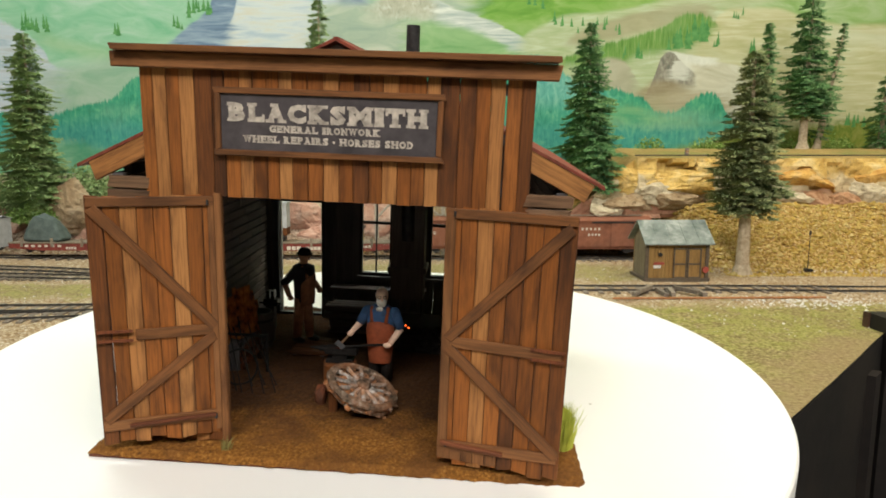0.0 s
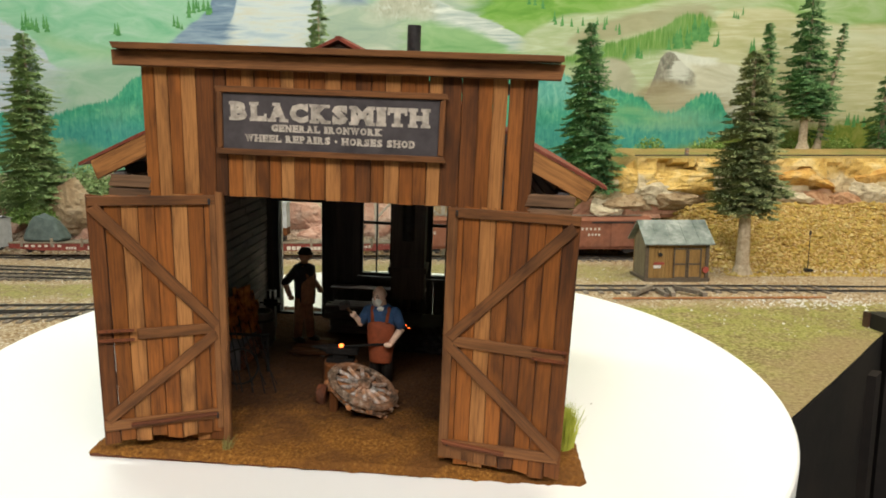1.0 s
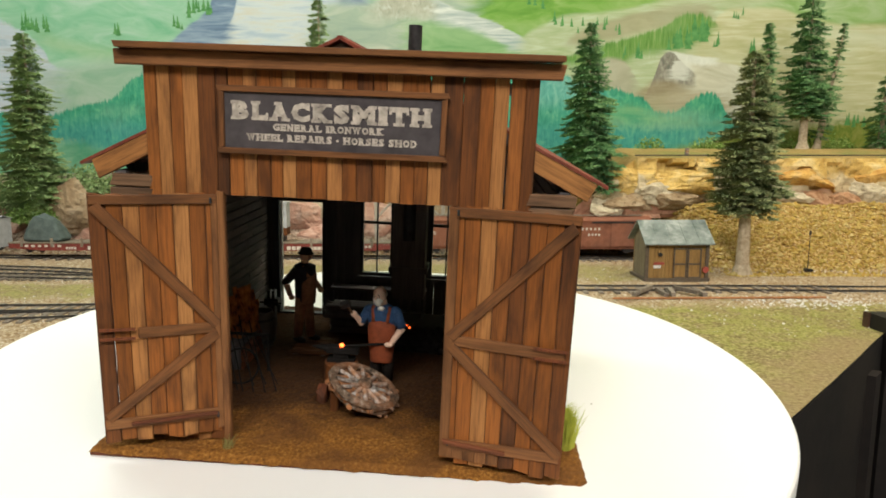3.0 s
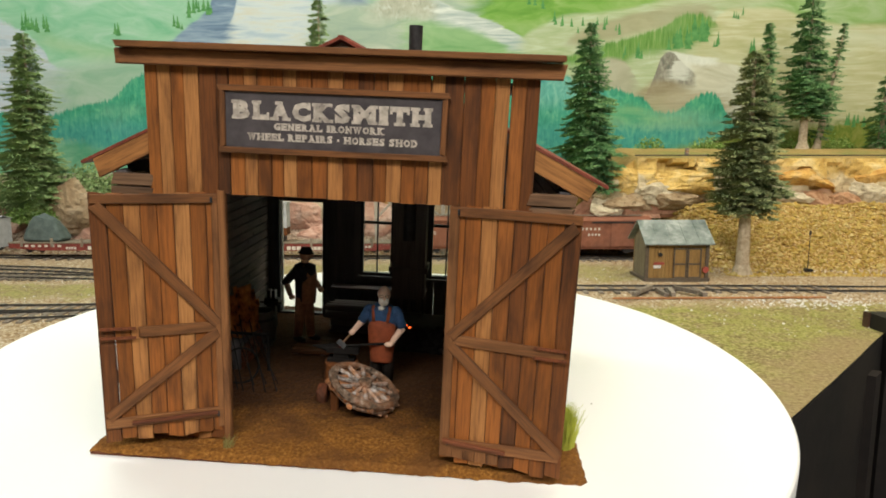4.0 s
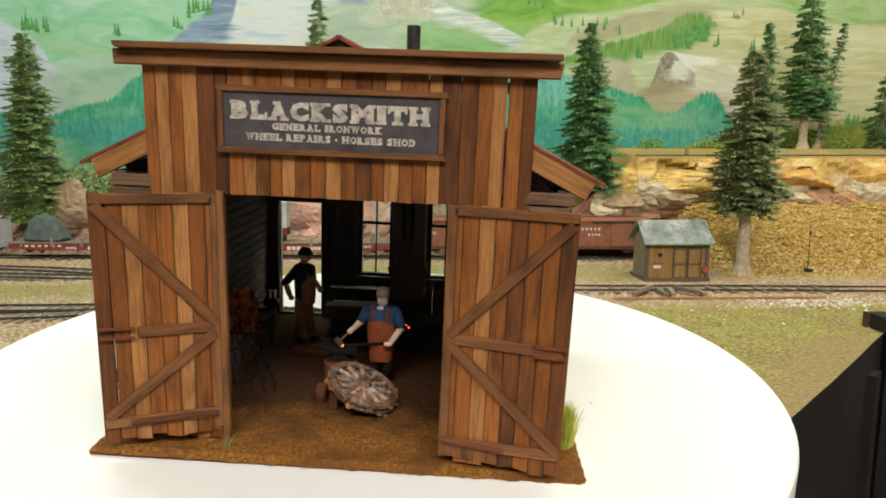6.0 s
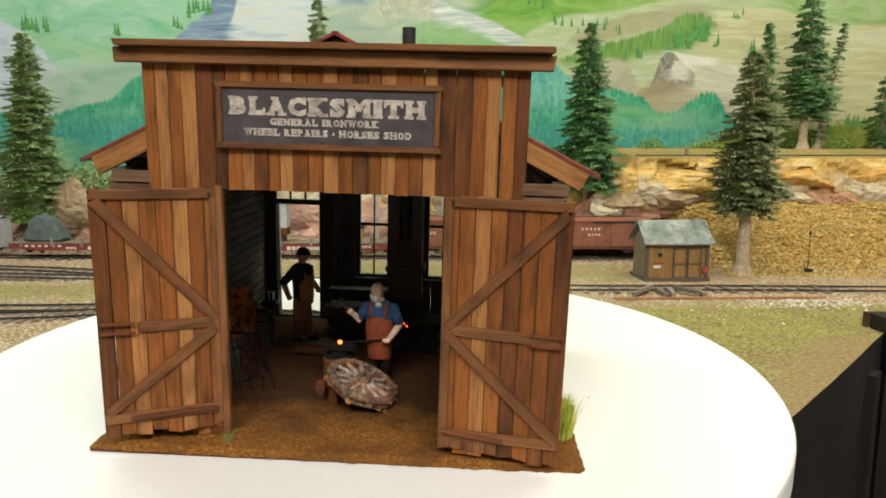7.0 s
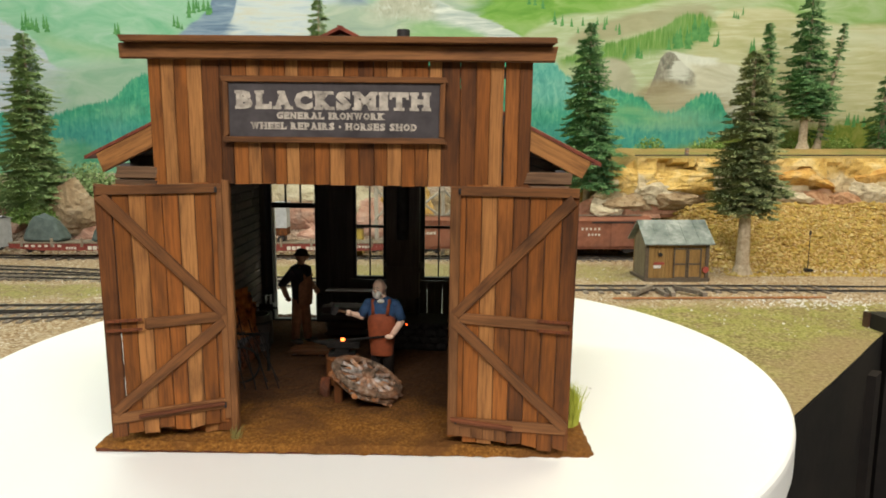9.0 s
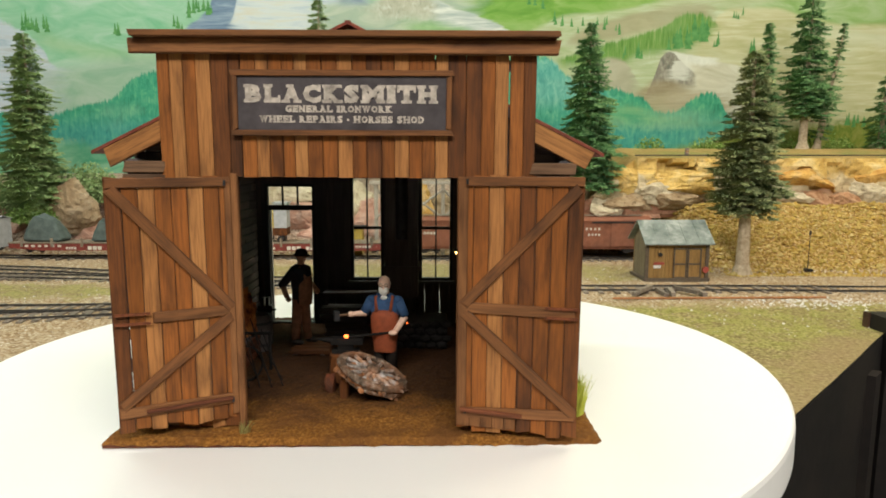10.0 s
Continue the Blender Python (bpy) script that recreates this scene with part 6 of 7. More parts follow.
def conifer(x, y, z0, height, radius, bare, whorls, per, material, label, lean=0.0, shaggy=1.0, droop=0.35, trunk_r=0.007, flare=1.6, crest=0.0, dense=1.0):
    """A fir: tapered trunk with root flare, limbs in whorls, needle sprays on each limb."""
    ob = thing("fir_tree", label, "tree", "layout firs", m=pose(x, y, z0, 0, lean, random.uniform(0, 360) if not lean else 0))
    b = bmesh.new()
    for a, c, r0, r1 in ((0.0, 0.05, trunk_r * flare, trunk_r * 1.05), (0.05, 0.5, trunk_r * 1.05, trunk_r * 0.6), (0.5, 1.0, trunk_r * 0.6, trunk_r * 0.08)):
        limb(b, (0, 0, a * height - 0.004 * (a == 0)), (0, 0, c * height), r0, r1, n=10, cap=False)
    for k in range(16):
        a, h = random.uniform(0, 6.283), random.uniform(bare * 0.75, 1) * height
        l = radius * (1.02 - h / height) * 0.9 + 0.004
        limb(b, (0, 0, h), (l * math.cos(a), l * math.sin(a), h - l * droop), trunk_r * 0.16, trunk_r * 0.05, n=5)
    part("trunk", b, BARK, ob)
    verts, faces = [], []
    for w in range(whorls):
        f = w / (whorls - 1)
        full = radius * ((1 - f) ** 0.74 + crest * 0.8) * random.uniform(0.82, 1.12) + radius * 0.07
        if f < 0.16:
            full *= 0.66 + 2.1 * f
        lop, skew = random.uniform(0, 6.283), random.uniform(0.0, 0.22)
        for k in range(max(min(10, per + 3), int(per * 1.6 * (0.4 + 0.6 * (1 - f))))):
            a = random.uniform(0, 6.283)
            l = full * random.uniform(0.62, 1.1) * (1 + skew * math.cos(a - lop))
            h0 = height * (bare + (1 - bare) * f) + random.gauss(0, 0.3) * height * (1 - bare) / whorls
            ca, sa = math.cos(a), math.sin(a)
            dr = droop * random.uniform(0.4, 1.5)
            twigs = max(4, int(l / 0.0042))
            for s in range(twigs + 1):
                u = 0.12 + 0.88 * s / twigs
                side = (1 if s % 2 else -1) * random.uniform(0.5, 1.15) if s < twigs else 0.0
                ta = a + side
                tl = min(0.45 * l * (1.15 - u), 0.020) + 0.003
                px, py, pz = ca * l * u, sa * l * u, h0 - dr * l * u * (1.5 - 0.75 * u)
                ct, st = math.cos(ta), math.sin(ta)
                for _ in range(int(5 + tl * 700 * dense)):
                    v = random.random()
                    na = ta + random.uniform(-0.95, 0.95)
                    el = random.uniform(-0.55, 0.5)
                    size = random.uniform(0.0036, 0.0066) * shaggy
                    bx, by, bz = px + ct * tl * v, py + st * tl * v, pz - 0.16 * tl * v + random.gauss(0, 0.0007)
                    ox, oy = -math.sin(na) * 0.0009, math.cos(na) * 0.0009
                    k0 = len(verts)
                    ce = math.cos(el) * size
                    verts.extend([(bx + ox, by + oy, bz + 0.0006), (bx - ox, by - oy, bz - 0.0006), (bx + math.cos(na) * ce, by + math.sin(na) * ce, bz + size * math.sin(el))])
                    faces.append((k0, k0 + 1, k0 + 2))
    mesh_part("crown", verts, faces, material, ob)
    return ob


conifer(-0.803, 1.25, 0.055, 0.362, 0.060, 0.10, 24, 25, NEEDLES_OLIVE, "bushy olive-green fir tree by the flat car", crest=0.14, droop=0.5, dense=1.3)
conifer(0.273, 1.205, 0.06, 0.362, 0.060, 0.25, 17, 27, NEEDLES, "dark green fir with layered boughs above the boxcar", crest=0.14, droop=0.5, dense=1.3)
conifer(0.476, 0.99, 0.0, 0.343, 0.057, 0.32, 22, 16, NEEDLES_GREY, "shaggy grey-green fir with a pale flared trunk", droop=0.26, trunk_r=0.0098, flare=1.9, crest=0.10, shaggy=1.15)
conifer(0.765, 1.36, 0.203, 0.325, 0.054, 0.24, 17, 20, NEEDLES, "tall dark fir with a pale trunk on the ledge", trunk_r=0.0085, flare=1.9, droop=0.35, crest=0.1)
conifer(0.705, 1.41, 0.203, 0.262, 0.040, 0.04, 20, 18, NEEDLES, "slim dark fir on the ledge", droop=0.4, crest=0.08)
conifer(0.83, 1.42, 0.203, 0.27, 0.028, 0.10, 20, 5, NEEDLES, "thin leaning fir on the ledge", lean=9, droop=0.1, dense=0.5, shaggy=0.9)
conifer(0.925, 1.35, 0.203, 0.14, 0.036, 0.1, 10, 14, NEEDLES, "small dark fir on the ledge", crest=0.15)
conifer(-0.262, 1.38, 0.11, 0.405, 0.062, 0.2, 20, 20, NEEDLES_OLIVE, "olive fir rising behind the shop roof", droop=0.4, crest=0.06)


def bush(x, y, z, r, count, material, label):
    verts, faces = [], []
    for _ in range(count):
        v = Vector((random.gauss(0, 1), random.gauss(0, 1), random.gauss(0, 0.8))).normalized() * random.uniform(0.45, 1.0)
        c = Vector((x + v.x * r[0], y + v.y * r[1], z + abs(v.z) * r[2])) + Vector([random.gauss(0, 0.002) for _ in range(3)])
        s = random.uniform(0.0012, 0.0034)
        k = len(verts)
        e1 = Vector([random.gauss(0, 1) for _ in range(3)]).normalized() * s
        e2 = Vector([random.gauss(0, 1) for _ in range(3)]).normalized() * s
        verts.extend([c - e1, c + e2, c + e1, c - e2])
        faces.append((k, k + 1, k + 2, k + 3))
    ob = mesh_part("bush", verts, faces, material)
    return tagged(ob, label, "bush", "layout bushes", kind="stuff")


bush(-0.725, 1.30, 0.095, (0.072, 0.03, 0.082), 6500, NEEDLES_OLIVE, "leafy olive bush behind the rocks")
bush(-0.90, 1.29, 0.08, (0.06, 0.035, 0.075), 3500, NEEDLES_OLIVE, "leafy olive bush behind the rocks")
bush(-0.80, 1.225, 0.062, (0.05, 0.025, 0.035), 3000, BUSH, "bright green leafy bush under the fir")
for x, y, w in ((0.60, 1.44, 0.05), (0.80, 1.45, 0.06), (0.47, 1.45, 0.035), (0.9, 1.45, 0.04)):
    bush(x, y, 0.204, (w, 0.02, 0.03), 500, BUSH, "low painted-green shrub on the ledge")

# ---- rolling stock ----
OXIDE = speckled("oxide_red_car_paint", [(0.3, (0.20, 0.075, 0.042)), (0.7, (0.30, 0.12, 0.07))], 120.0, 0.75, 0.2, tint=(0.17, 0.075, 0.05))
CAR_RED = plain("dull_red_car_paint", (0.22, 0.045, 0.035), 0.7, 0, 150, 0.25)
CAR_GREY = plain("pale_grey_car_paint", (0.42, 0.44, 0.46), 0.7, 0, 120, 0.15)
DECK = wood("grey_deck_planks", [(0.20, 0.17, 0.13), (0.32, 0.27, 0.21), (0.26, 0.2, 0.14)], 0.3, island=True)
TARP = speckled("grey_green_canvas", [(0.3, (0.05, 0.07, 0.065)), (0.7, (0.11, 0.14, 0.13))], 70.0, 0.85, 0.4)
TARP_BLUE = speckled("blue_grey_canvas", [(0.3, (0.06, 0.09, 0.13)), (0.7, (0.14, 0.19, 0.25))], 70.0, 0.85, 0.4)
LETTER = plain("faded_white_lettering", (0.62, 0.58, 0.5), 0.8, 0, 500, 0.2)


def truck(parent, x):
    b = bmesh.new()
    for s in (-1, 1):
        box(b, x - 0.018, x + 0.018, s * 0.014 - 0.002, s * 0.014 + 0.002, 0.010, 0.014)
    part("truck_frame", b, IRON, parent)
    for dx in (-0.011, 0.011):
        b = bmesh.new()
        for s in (-1, 1):
            limb(b, (x + dx, s * 0.0125, 0.0125), (x + dx, s * 0.0150, 0.0125), 0.0062, 0.0062, n=14)
        limb(b, (x + dx, -0.014, 0.0125), (x + dx, 0.014, 0.0125), 0.0015, 0.0015, n=6)
        part("wheelset", b, IRON, parent)


def letter_bars(parent, rows, y, material=LETTER):
    """Unreadable lettering: rows of small bars, given as start, pitch, count, width, bottom and height."""
    for x, pitch, count, w, z, h in rows:
        for i in range(count):
            b = bmesh.new()
            box(b, x + i * pitch, x + i * pitch + w, y - 0.0004, y, z, z + h)
            part("lettering_bar", b, material, parent)


def boxcar(name, m, length, paint, label, door=True):
    ob = thing(name, label, "railway car", "parked railway cars", m=m)
    b = bmesh.new()
    box(b, -length / 2, length / 2, -0.022, 0.022, 0.019, 0.068)
    for i in range(int(length / 0.004)):
        x = -length / 2 + i * 0.004
        box(b, x, x + 0.0036, -0.0226, -0.0220, 0.021, 0.067)
    box(b, -length / 2, length / 2, -0.019, 0.019, 0.015, 0.019)
    part("car_body", b, paint, ob)
    b = bmesh.new()
    for s in (-1, 1):
        vs = [b.verts.new(p) for p in ((-length / 2 - 0.002, 0, 0.0735), (length / 2 + 0.002, 0, 0.0735), (length / 2 + 0.002, s * 0.0245, 0.0675), (-length / 2 - 0.002, s * 0.0245, 0.0675))]
        b.faces.new(vs)
        ws = [b.verts.new((v.co.x, v.co.y, v.co.z - 0.0015)) for v in vs]
        b.faces.new(ws[::-1])
        for i in range(4):
            b.faces.new((vs[i], vs[(i + 1) % 4], ws[(i + 1) % 4], ws[i]))
    bmesh.ops.recalc_face_normals(b, faces=b.faces)
    part("car_roof", b, paint, ob)
    b = bmesh.new()
    for i in range(int(length / 0.012)):
        box(b, -length / 2 + i * 0.012, -length / 2 + i * 0.012 + 0.011, -0.005, 0.005, 0.0745, 0.0757)
    part("roof_walk", b, DECK, ob, kind="stuff")
    if door:
        b = bmesh.new()
        box(b, 0.035, 0.071, -0.0245, -0.0226, 0.021, 0.064)
        d = part("car_door", b, paint, ob)
        b = bmesh.new()
        box(b, -0.0, 0.075, -0.0252, -0.0244, 0.063, 0.0655)
        part("door_track", b, IRON, d)
    for x in (-length / 2 + 0.03, length / 2 - 0.03):
        truck(ob, x)
    return ob


car = boxcar("boxcar", pose(0.268, 1.152, 0.0055), 0.215, OXIDE, "oxide-red boxcar parked behind the shed")
letter_bars(car, [(-0.018, 0.0075, 5, 0.0032, 0.050, 0.0042), (-0.006, 0.006, 4, 0.003, 0.040, 0.0036), (0.055, 0.004, 4, 0.003, 0.052, 0.002)], -0.0226)
car = boxcar("boxcar", pose(0.05, 1.156, 0.0055), 0.205, OXIDE, "oxide-red boxcar seen through the shop windows")
letter_bars(car, [(0.03, 0.0075, 5, 0.005, 0.05, 0.0055), (-0.085, 0.006, 4, 0.004, 0.042, 0.0045)], -0.0226)
boxcar("refrigerator_car", pose(-0.912, 1.165, 0.0055), 0.19, CAR_GREY, "pale grey refrigerator car at the end of the siding", False)

flat = thing("flat_car", "dull red flat car with tarpaulin-covered loads", "railway car", "parked railway cars", m=pose(-0.615, 1.165, 0.0055))
b = bmesh.new()
for s in (-1, 1):
    vs = []
    for x, z in ((-0.18, 0.016), (-0.12, 0.011), (0.12, 0.011), (0.18, 0.016), (0.18, 0.024), (-0.18, 0.024)):
        vs.append((x, z))
    a = [b.verts.new((x, s * 0.022, z)) for x, z in vs]
    c = [b.verts.new((x, s * 0.019, z)) for x, z in vs]
    b.faces.new(a)
    b.faces.new(c[::-1])
    for i in range(6):
        b.faces.new((a[i], a[(i + 1) % 6], c[(i + 1) % 6], c[i]))
box(b, -0.18, 0.18, -0.019, 0.019, 0.017, 0.0235)
bmesh.ops.recalc_face_normals(b, faces=b.faces)
part("car_frame", b, CAR_RED, flat)
b = bmesh.new()
for i in range(45):
    box(b, -0.18 + i * 0.008, -0.18 + i * 0.008 + 0.0074, -0.0235, 0.0235, 0.024, 0.026)
part("deck", b, DECK, flat, kind="stuff")
for x in (-0.135, 0.135):
    truck(flat, x)
letter_bars(flat, [(-0.15, 0.012, 6, 0.006, 0.0175, 0.004), (-0.075, 0.005, 4, 0.0035, 0.0135, 0.004), (-0.035, 0.009, 3, 0.007, 0.0125, 0.0065), (0.0, 0.007, 6, 0.006, 0.0125, 0.006), (0.09, 0.006, 5, 0.004, 0.0165, 0.004)], -0.0222)
b = bmesh.new()
for x in (-0.155, -0.10, -0.045, 0.01, 0.065, 0.12):
    box(b, x - 0.002, x + 0.002, -0.0245, -0.0215, 0.018, 0.034)
part("stake", b, DECK, flat, kind="stuff")
for cx, w, h, mt, lab in ((-0.122, 0.041, 0.052, TARP, "grey-green tarpaulin load on the flat car"), (-0.005, 0.03, 0.046, TARP, "grey-green tarpaulin load on the flat car"), (0.12, 0.032, 0.026, TARP_BLUE, "blue-grey tarpaulin load on the flat car")):
    b = bmesh.new()
    bmesh.ops.create_icosphere(b, subdivisions=3, radius=1.0)
    for v in b.verts:
        q = v.co.copy()
        for k in range(3):
            q[k] = math.copysign(abs(q[k]) ** 0.3, q[k])
        z = max(0.0, q.z * 0.5 + 0.5)
        taper = 1.0 - 0.48 * z
        fold = 1 + 0.10 * noise.noise((q.x * 3 + cx * 50, q.y * 3, q.z * 2)) - 0.12 * abs(noise.noise((q.x * 5 + cx * 90, q.y * 5, q.z * 1.2)))
        v.co = Vector((q.x * w * taper * fold, q.y * 0.021 * taper * fold, z * h * (1 - 0.22 * abs(q.x + 0.2) + 0.12 * noise.noise((q.x * 2, q.y * 2, cx * 30)))))
    tagged(part("tarpaulin_load", b, mt, at=pose(-0.615 + cx, 1.165, 0.0315), smooth=False), lab, "load", "flat car loads")

OCHRE = plain("ochre_machine_paint", (0.50, 0.36, 0.07), 0.7, 0, 150, 0.3)
PALE_WOOD = wood("bleached_trestle_timber", [(0.40, 0.36, 0.29), (0.55, 0.50, 0.42)], 0.3, (0.16, 0.13, 0.10))
crated = thing("crated_machine", "ochre machine with a grey cab on the flat car", "load", "flat car loads", m=pose(-0.322, 1.162, 0.0315))
b = bmesh.new()
box(b, -0.03, 0.012, -0.014, 0.014, 0.026, 0.056)
box(b, -0.034, -0.03, -0.012, 0.012, 0.030, 0.044)
part("machine_body", b, OCHRE, crated)
b = bmesh.new()
box(b, 0.0125, 0.036, -0.013, 0.013, 0.026, 0.07)
box(b, 0.0105, 0.038, -0.015, 0.015, 0.07, 0.073)
part("cab", b, CAR_GREY, crated)
b = bmesh.new()
box(b, -0.032, 0.036, -0.013, 0.013, 0.012, 0.0255)
part("chassis", b, WOOD_DEEP, crated)
b = bmesh.new()
for x in (-0.022, 0.0, 0.024):
    limb(b, (x, -0.012, 0.006), (x, 0.012, 0.006), 0.006, 0.006, n=14)
part("roller", b, IRON, crated)

hut = thing("trackside_hut", "small ochre hut with a dark roof beside the siding", "hut", m=pose(-0.178, 1.205, 0.0))
b = bmesh.new()
box(b, -0.024, 0.024, -0.014, 0.014, -0.004, 0.052)
part("wall", b, OCHRE, hut)
b = bmesh.new()
box(b, -0.028, 0.028, -0.018, 0.018, 0.052, 0.056)
part("roof", b, IRON, hut)
b = bmesh.new()
box(b, -0.008, 0.008, -0.0155, -0.0142, 0.0, 0.036)
part("door", b, CAR_RED, hut)

trestle = thing("timber_trestle", "bleached timber trestle with crossed braces", "trestle")
for x in (-0.128, -0.075, 0.0, 0.055):
    b = bmesh.new()
    box(b, x - 0.0035, x + 0.0035, 1.206, 1.213, -0.004, 0.135)
    part("post", b, PALE_WOOD, trestle)
for x0, x1 in ((-0.128, -0.075), (-0.075, 0.0), (0.0, 0.055)):
    for z0, z1 in ((0.07, 0.125), (0.125, 0.07)):
        b = bmesh.new()
        limb(b, (x0, 1.2035 if z1 > z0 else 1.2155, z0), (x1, 1.2035 if z1 > z0 else 1.2155, z1), 0.0024, 0.0024, n=6)
        part("brace", b, PALE_WOOD, trestle)
b = bmesh.new()
box(b, -0.14, 0.067, 1.203, 1.216, 0.135, 0.141)
part("cap_beam", b, PALE_WOOD, trestle)

copy_thing(flat, pose(-0.25, 1.162, 0.0055))
# ---- tool shed by the track ----
SHED_WALL = wood("ochre_shed_boards", [(0.34, 0.20, 0.065), (0.40, 0.245, 0.085)], 0.35, (0.09, 0.05, 0.025), island=True)
SHED_SIDE = wood("grey_shed_boards", [(0.25, 0.21, 0.14), (0.3, 0.25, 0.17)], 0.4, (0.09, 0.07, 0.05), island=True)
SHED_TRIM = plain("grey_brown_trim", (0.11, 0.085, 0.06), 0.8, 0, 300, 0.3)
SHED_ROOF = speckled("grey_green_roofing", [(0.3, (0.10, 0.125, 0.115)), (0.5, (0.21, 0.245, 0.225)), (0.68, (0.44, 0.46, 0.43))], 55.0, 0.75, 0.4, 0.0008, 28.0, (0.14, 0.17, 0.16))
RED_PAINT = plain("red_sign_paint", (0.36, 0.07, 0.05), 0.6)
WHITE_PAINT = plain("white_sign_paint", (0.75, 0.72, 0.66), 0.7)
shed = thing("tool_shed", "small ochre trackside shed with a grey-green roof", "shed", m=pose(0.350, 0.932, 0.0, 0, 0, 1.5))
W2, D2, HW = 0.0455, 0.03, 0.060
b = bmesh.new()
nb = 16
for i in range(nb):
    x = -W2 + 2 * W2 * i / nb
    box(b, x, x + 2 * W2 / nb - 0.0004, 0.0, 0.003, 0.004, HW)
    box(b, x, x + 2 * W2 / nb - 0.0004, 2 * D2 - 0.003, 2 * D2, 0.004, HW)
part("front_siding", b, SHED_WALL, shed, kind="stuff")
b = bmesh.new()
for s in (-1, 1):
    for i in range(8):
        y = 2 * D2 * i / 8
        top = HW + 0.024 * (1 - abs(y + 0.004 - D2) / D2)
        x = s * W2
        box(b, min(x, x - s * 0.003), max(x, x - s * 0.003), y, y + 2 * D2 / 8 - 0.0004, 0.004, top)
part("gable_siding", b, SHED_SIDE, shed, kind="stuff")
b = bmesh.new()
box(b, -W2 - 0.004, W2 + 0.004, -0.004, 2 * D2 + 0.004, -0.004, 0.005)
part("sill_timber", b, SHED_TRIM, shed)
for x in (-W2, W2):
    b = bmesh.new()
    box(b, x - 0.0025, x + 0.0025, -0.0018, 0.001, 0.004, HW)
    part("corner_trim", b, SHED_TRIM, shed)
for s in (-1, 1):
    b = bmesh.new()
    for i in range(5):
        x0, x1 = -W2 - 0.007 + i * (2 * W2 + 0.014) / 5, -W2 - 0.007 + (i + 1) * (2 * W2 + 0.014) / 5 - 0.0003
        lift = random.uniform(0, 0.0006)
        yr, ye = D2, D2 - s * (D2 + 0.010)
        vs = [b.verts.new(p) for p in ((x0, yr, 0.0895 + lift), (x1, yr, 0.0895 + lift), (x1, ye, 0.0575 + lift), (x0, ye, 0.0575 + lift))]
        ws = [b.verts.new((v.co.x, v.co.y, v.co.z - 0.002)) for v in vs]
        b.faces.new(vs)
        b.faces.new(ws[::-1])
        for k in range(4):
            b.faces.new((vs[k], vs[(k + 1) % 4], ws[(k + 1) % 4], ws[k]))
    bmesh.ops.recalc_face_normals(b, faces=b.faces)
    part("roof_panel", b, SHED_ROOF, shed)
for x0 in (-0.006, 0.0155):
    b = bmesh.new()
    box(b, x0, x0 + 0.0205, -0.002, 0.0, 0.005, 0.050)
    d = part("shed_door", b, SHED_WALL, shed)
    for bx in ((x0, x0 + 0.0205, 0.0485, 0.0505), (x0, x0 + 0.0205, 0.0255, 0.0275), (x0, x0 + 0.0205, 0.005, 0.007), (x0, x0 + 0.002, 0.005, 0.050), (x0 + 0.0185, x0 + 0.0205, 0.005, 0.050)):
        b = bmesh.new()
        box(b, bx[0], bx[1], -0.0032, -0.002, bx[2], bx[3])
        part("door_rail", b, SHED_TRIM, d)
b = bmesh.new()
box(b, -0.035, -0.019, -0.001, 0.0, 0.0255, 0.0292)
part("notice", b, RED_PAINT, shed, "small red notice")
b = bmesh.new()
box(b, -0.035, -0.024, -0.001, 0.0, 0.020, 0.0245)
part("notice", b, WHITE_PAINT, shed, "small white notice")
b = bmesh.new()
limb(b, (0.0425, -0.001, 0.018), (0.0425, -0.005, 0.018), 0.0045, 0.0045, n=18)
part("fire_bell", b, RED_PAINT, shed, "round red bell")
b = bmesh.new()
limb(b, (-0.026, -0.0, 0.041), (-0.026, -0.004, 0.041), 0.003, 0.003, n=12)
part("wall_lamp", b, IRON, shed)
b = bmesh.new()
limb(b, (0, 0, 0), (0, 0, 0.062), 0.0007, 0.0006, n=6)
limb(b, (0, 0, 0.057), (0, 0, 0.064), 0.0016, 0.0014, n=8)
box(b, -0.006, 0.006, -0.005, 0.005, -0.001, 0.003)
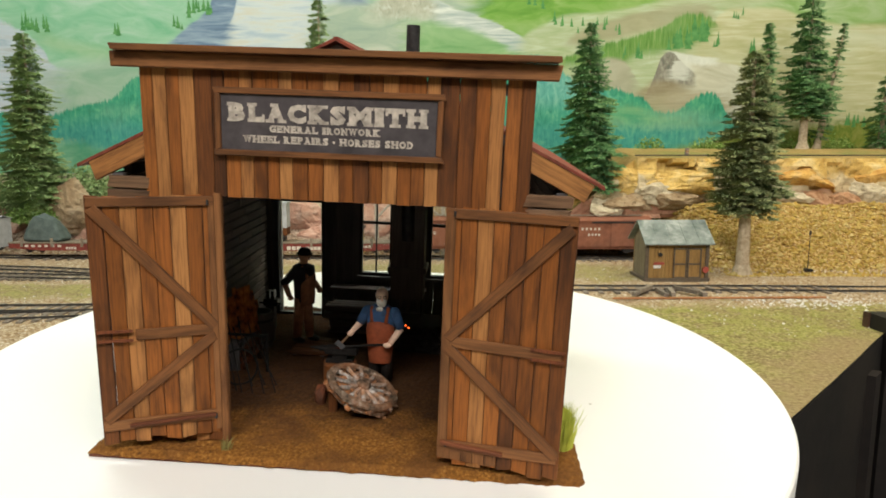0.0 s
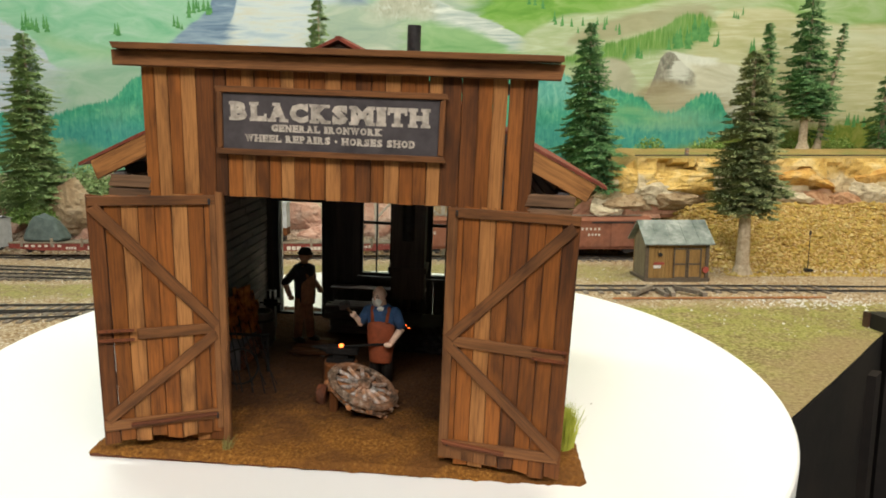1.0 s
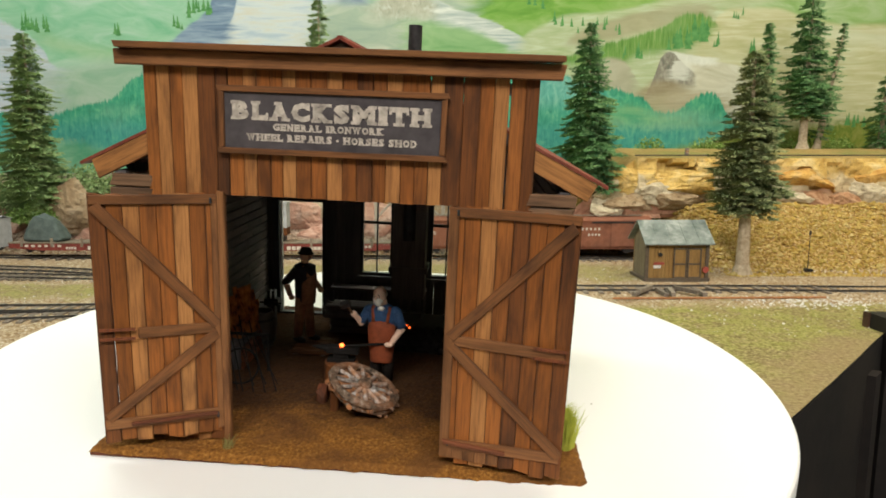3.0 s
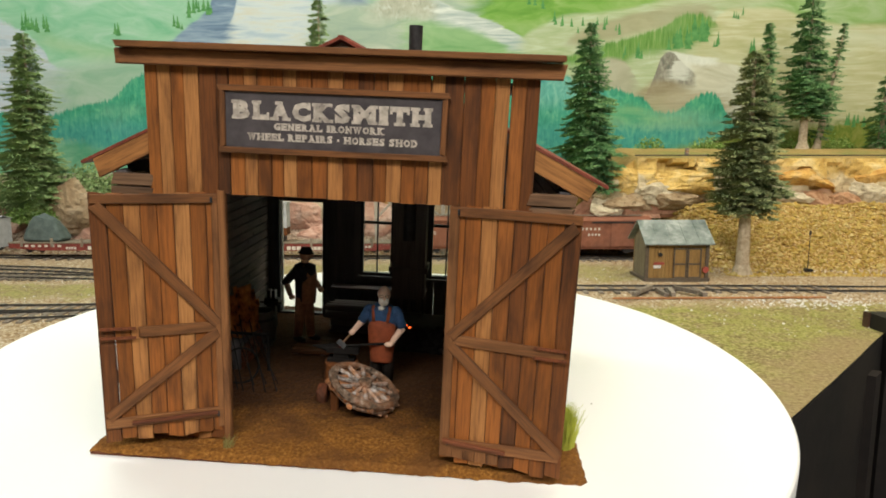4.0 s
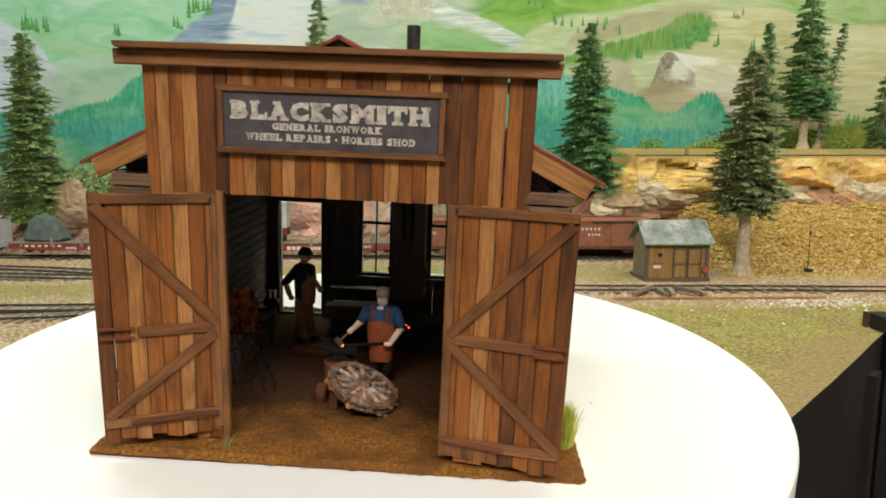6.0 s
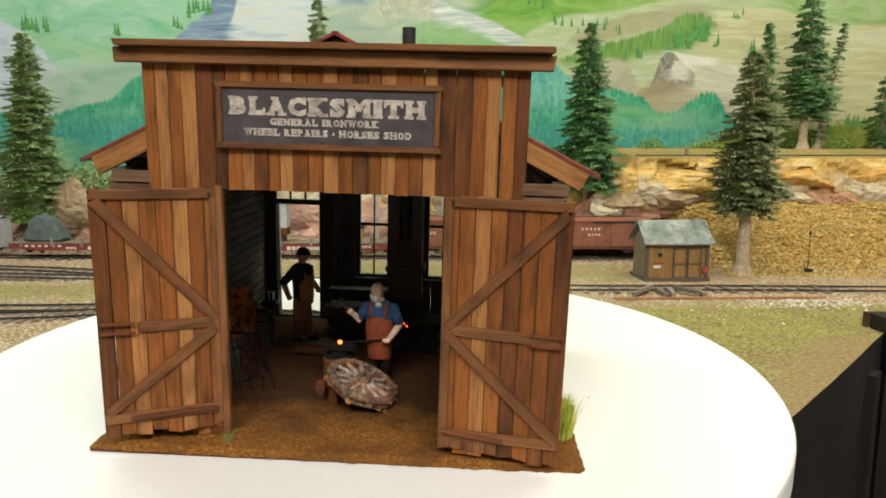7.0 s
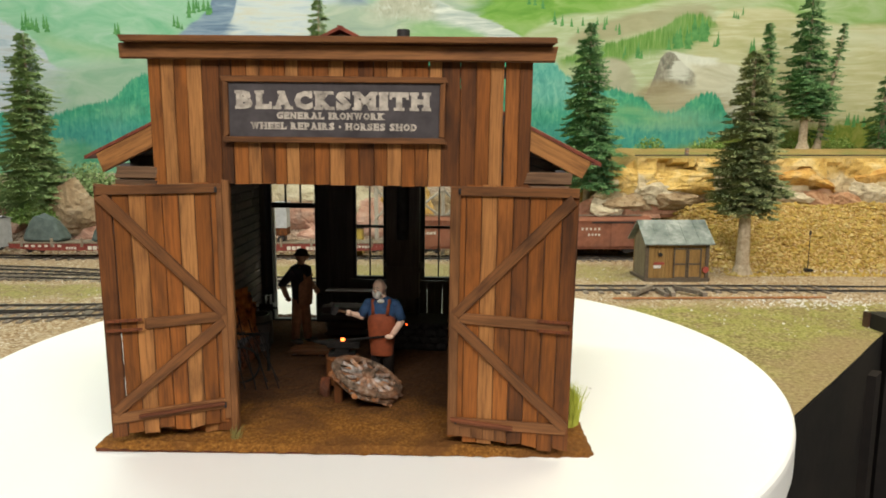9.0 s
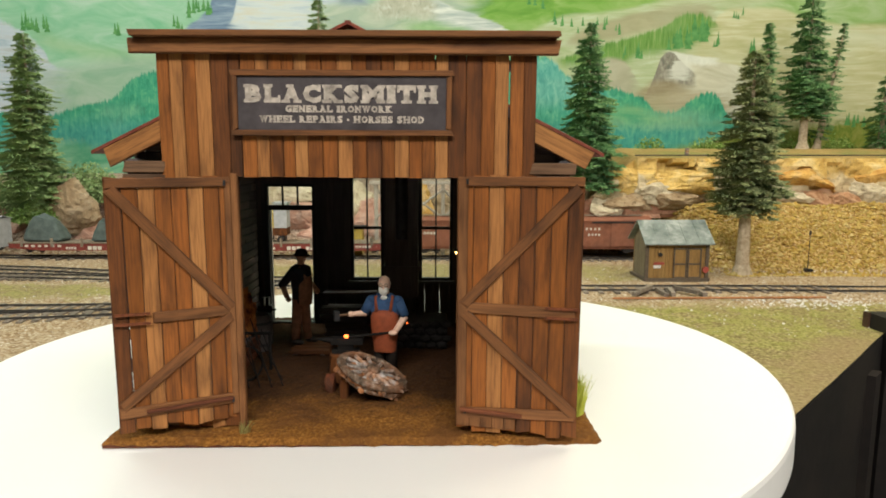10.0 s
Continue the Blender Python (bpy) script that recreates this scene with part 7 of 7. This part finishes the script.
tagged(part("signal_post", b, IRON, at=pose(0.582, 0.992, 0.006)), "thin trackside post on the gravel slope", "post")
# small red switch stand at the near track
b = bmesh.new()
limb(b, (0, 0, 0), (0, 0, 0.02), 0.0012, 0.001, n=6)
box(b, -0.006, 0.003, -0.001, 0.001, 0.014, 0.022, slot=1)
tagged(part("switch_stand", b, [IRON, RED_PAINT], at=pose(-0.476, 0.648, 0.0)), "small red switch stand beside the near track", "switch stand")



# ---- motion ----
def motions():
    for ob, local in RIDERS:
        walk(ob, [(t, m @ local) for t, m in TURN])
    # hammer blows, the smith's glance following them
    arm, head, helper_head = [], [], []
    beat, first = 1.89, 0.08
    k = -1
    while True:
        t0 = first + k * beat
        for dt, a in ((-0.12, DOWN), (0.15, DOWN), (0.42, 0.35 * UP + 0.65 * DOWN), (0.72, UP), (1.18, UP), (1.38, 0.58 * UP + 0.42 * DOWN), (1.58, 0.28 * UP + 0.72 * DOWN)):
            arm.append((t0 + dt, a))
        for dt, a in ((-0.15, 14.0), (0.35, 16.0), (0.65, -20.0), (1.45, -20.0)):
            head.append((t0 + dt, a))
        k += 1
        if t0 > 10.5:
            break
    helper_turn = [(0, 0), (0.7, 40), (1.4, 30), (2.4, 0), (3.6, 25), (4.7, 40), (5.5, 2), (6.8, 4), (7.4, 22), (8.2, 10), (9.0, 20), (9.5, -10), (10.0, -25)]

    def sampled(rows):
        ts, vs = zip(*rows)
        out = [(0.0, float(np.interp(0.0, ts, vs)))]
        out += [(t, v) for t, v in rows if 0.03 < t < 9.97]
        return out + [(10.0, float(np.interp(10.0, ts, vs)))]

    walk(SMITH_ARM, [(t, pose(-0.50 * U, -0.1 * U, 1.57 * U, 30, -a, 0)) for t, a in sampled(arm)])
    walk(SMITH_HEAD, [(t, pose(0.002 * a * U, -0.05 * U, 2.14 * U, 12, 0, a)) for t, a in sampled(head)])
    walk(HELPER_HEAD, [(t, pose(0.01 * U, -0.03 * U, 2.31 * U, 4, 0, a)) for t, a in sampled(helper_turn)])


UP, DOWN = 28.0, 141.0
motions()
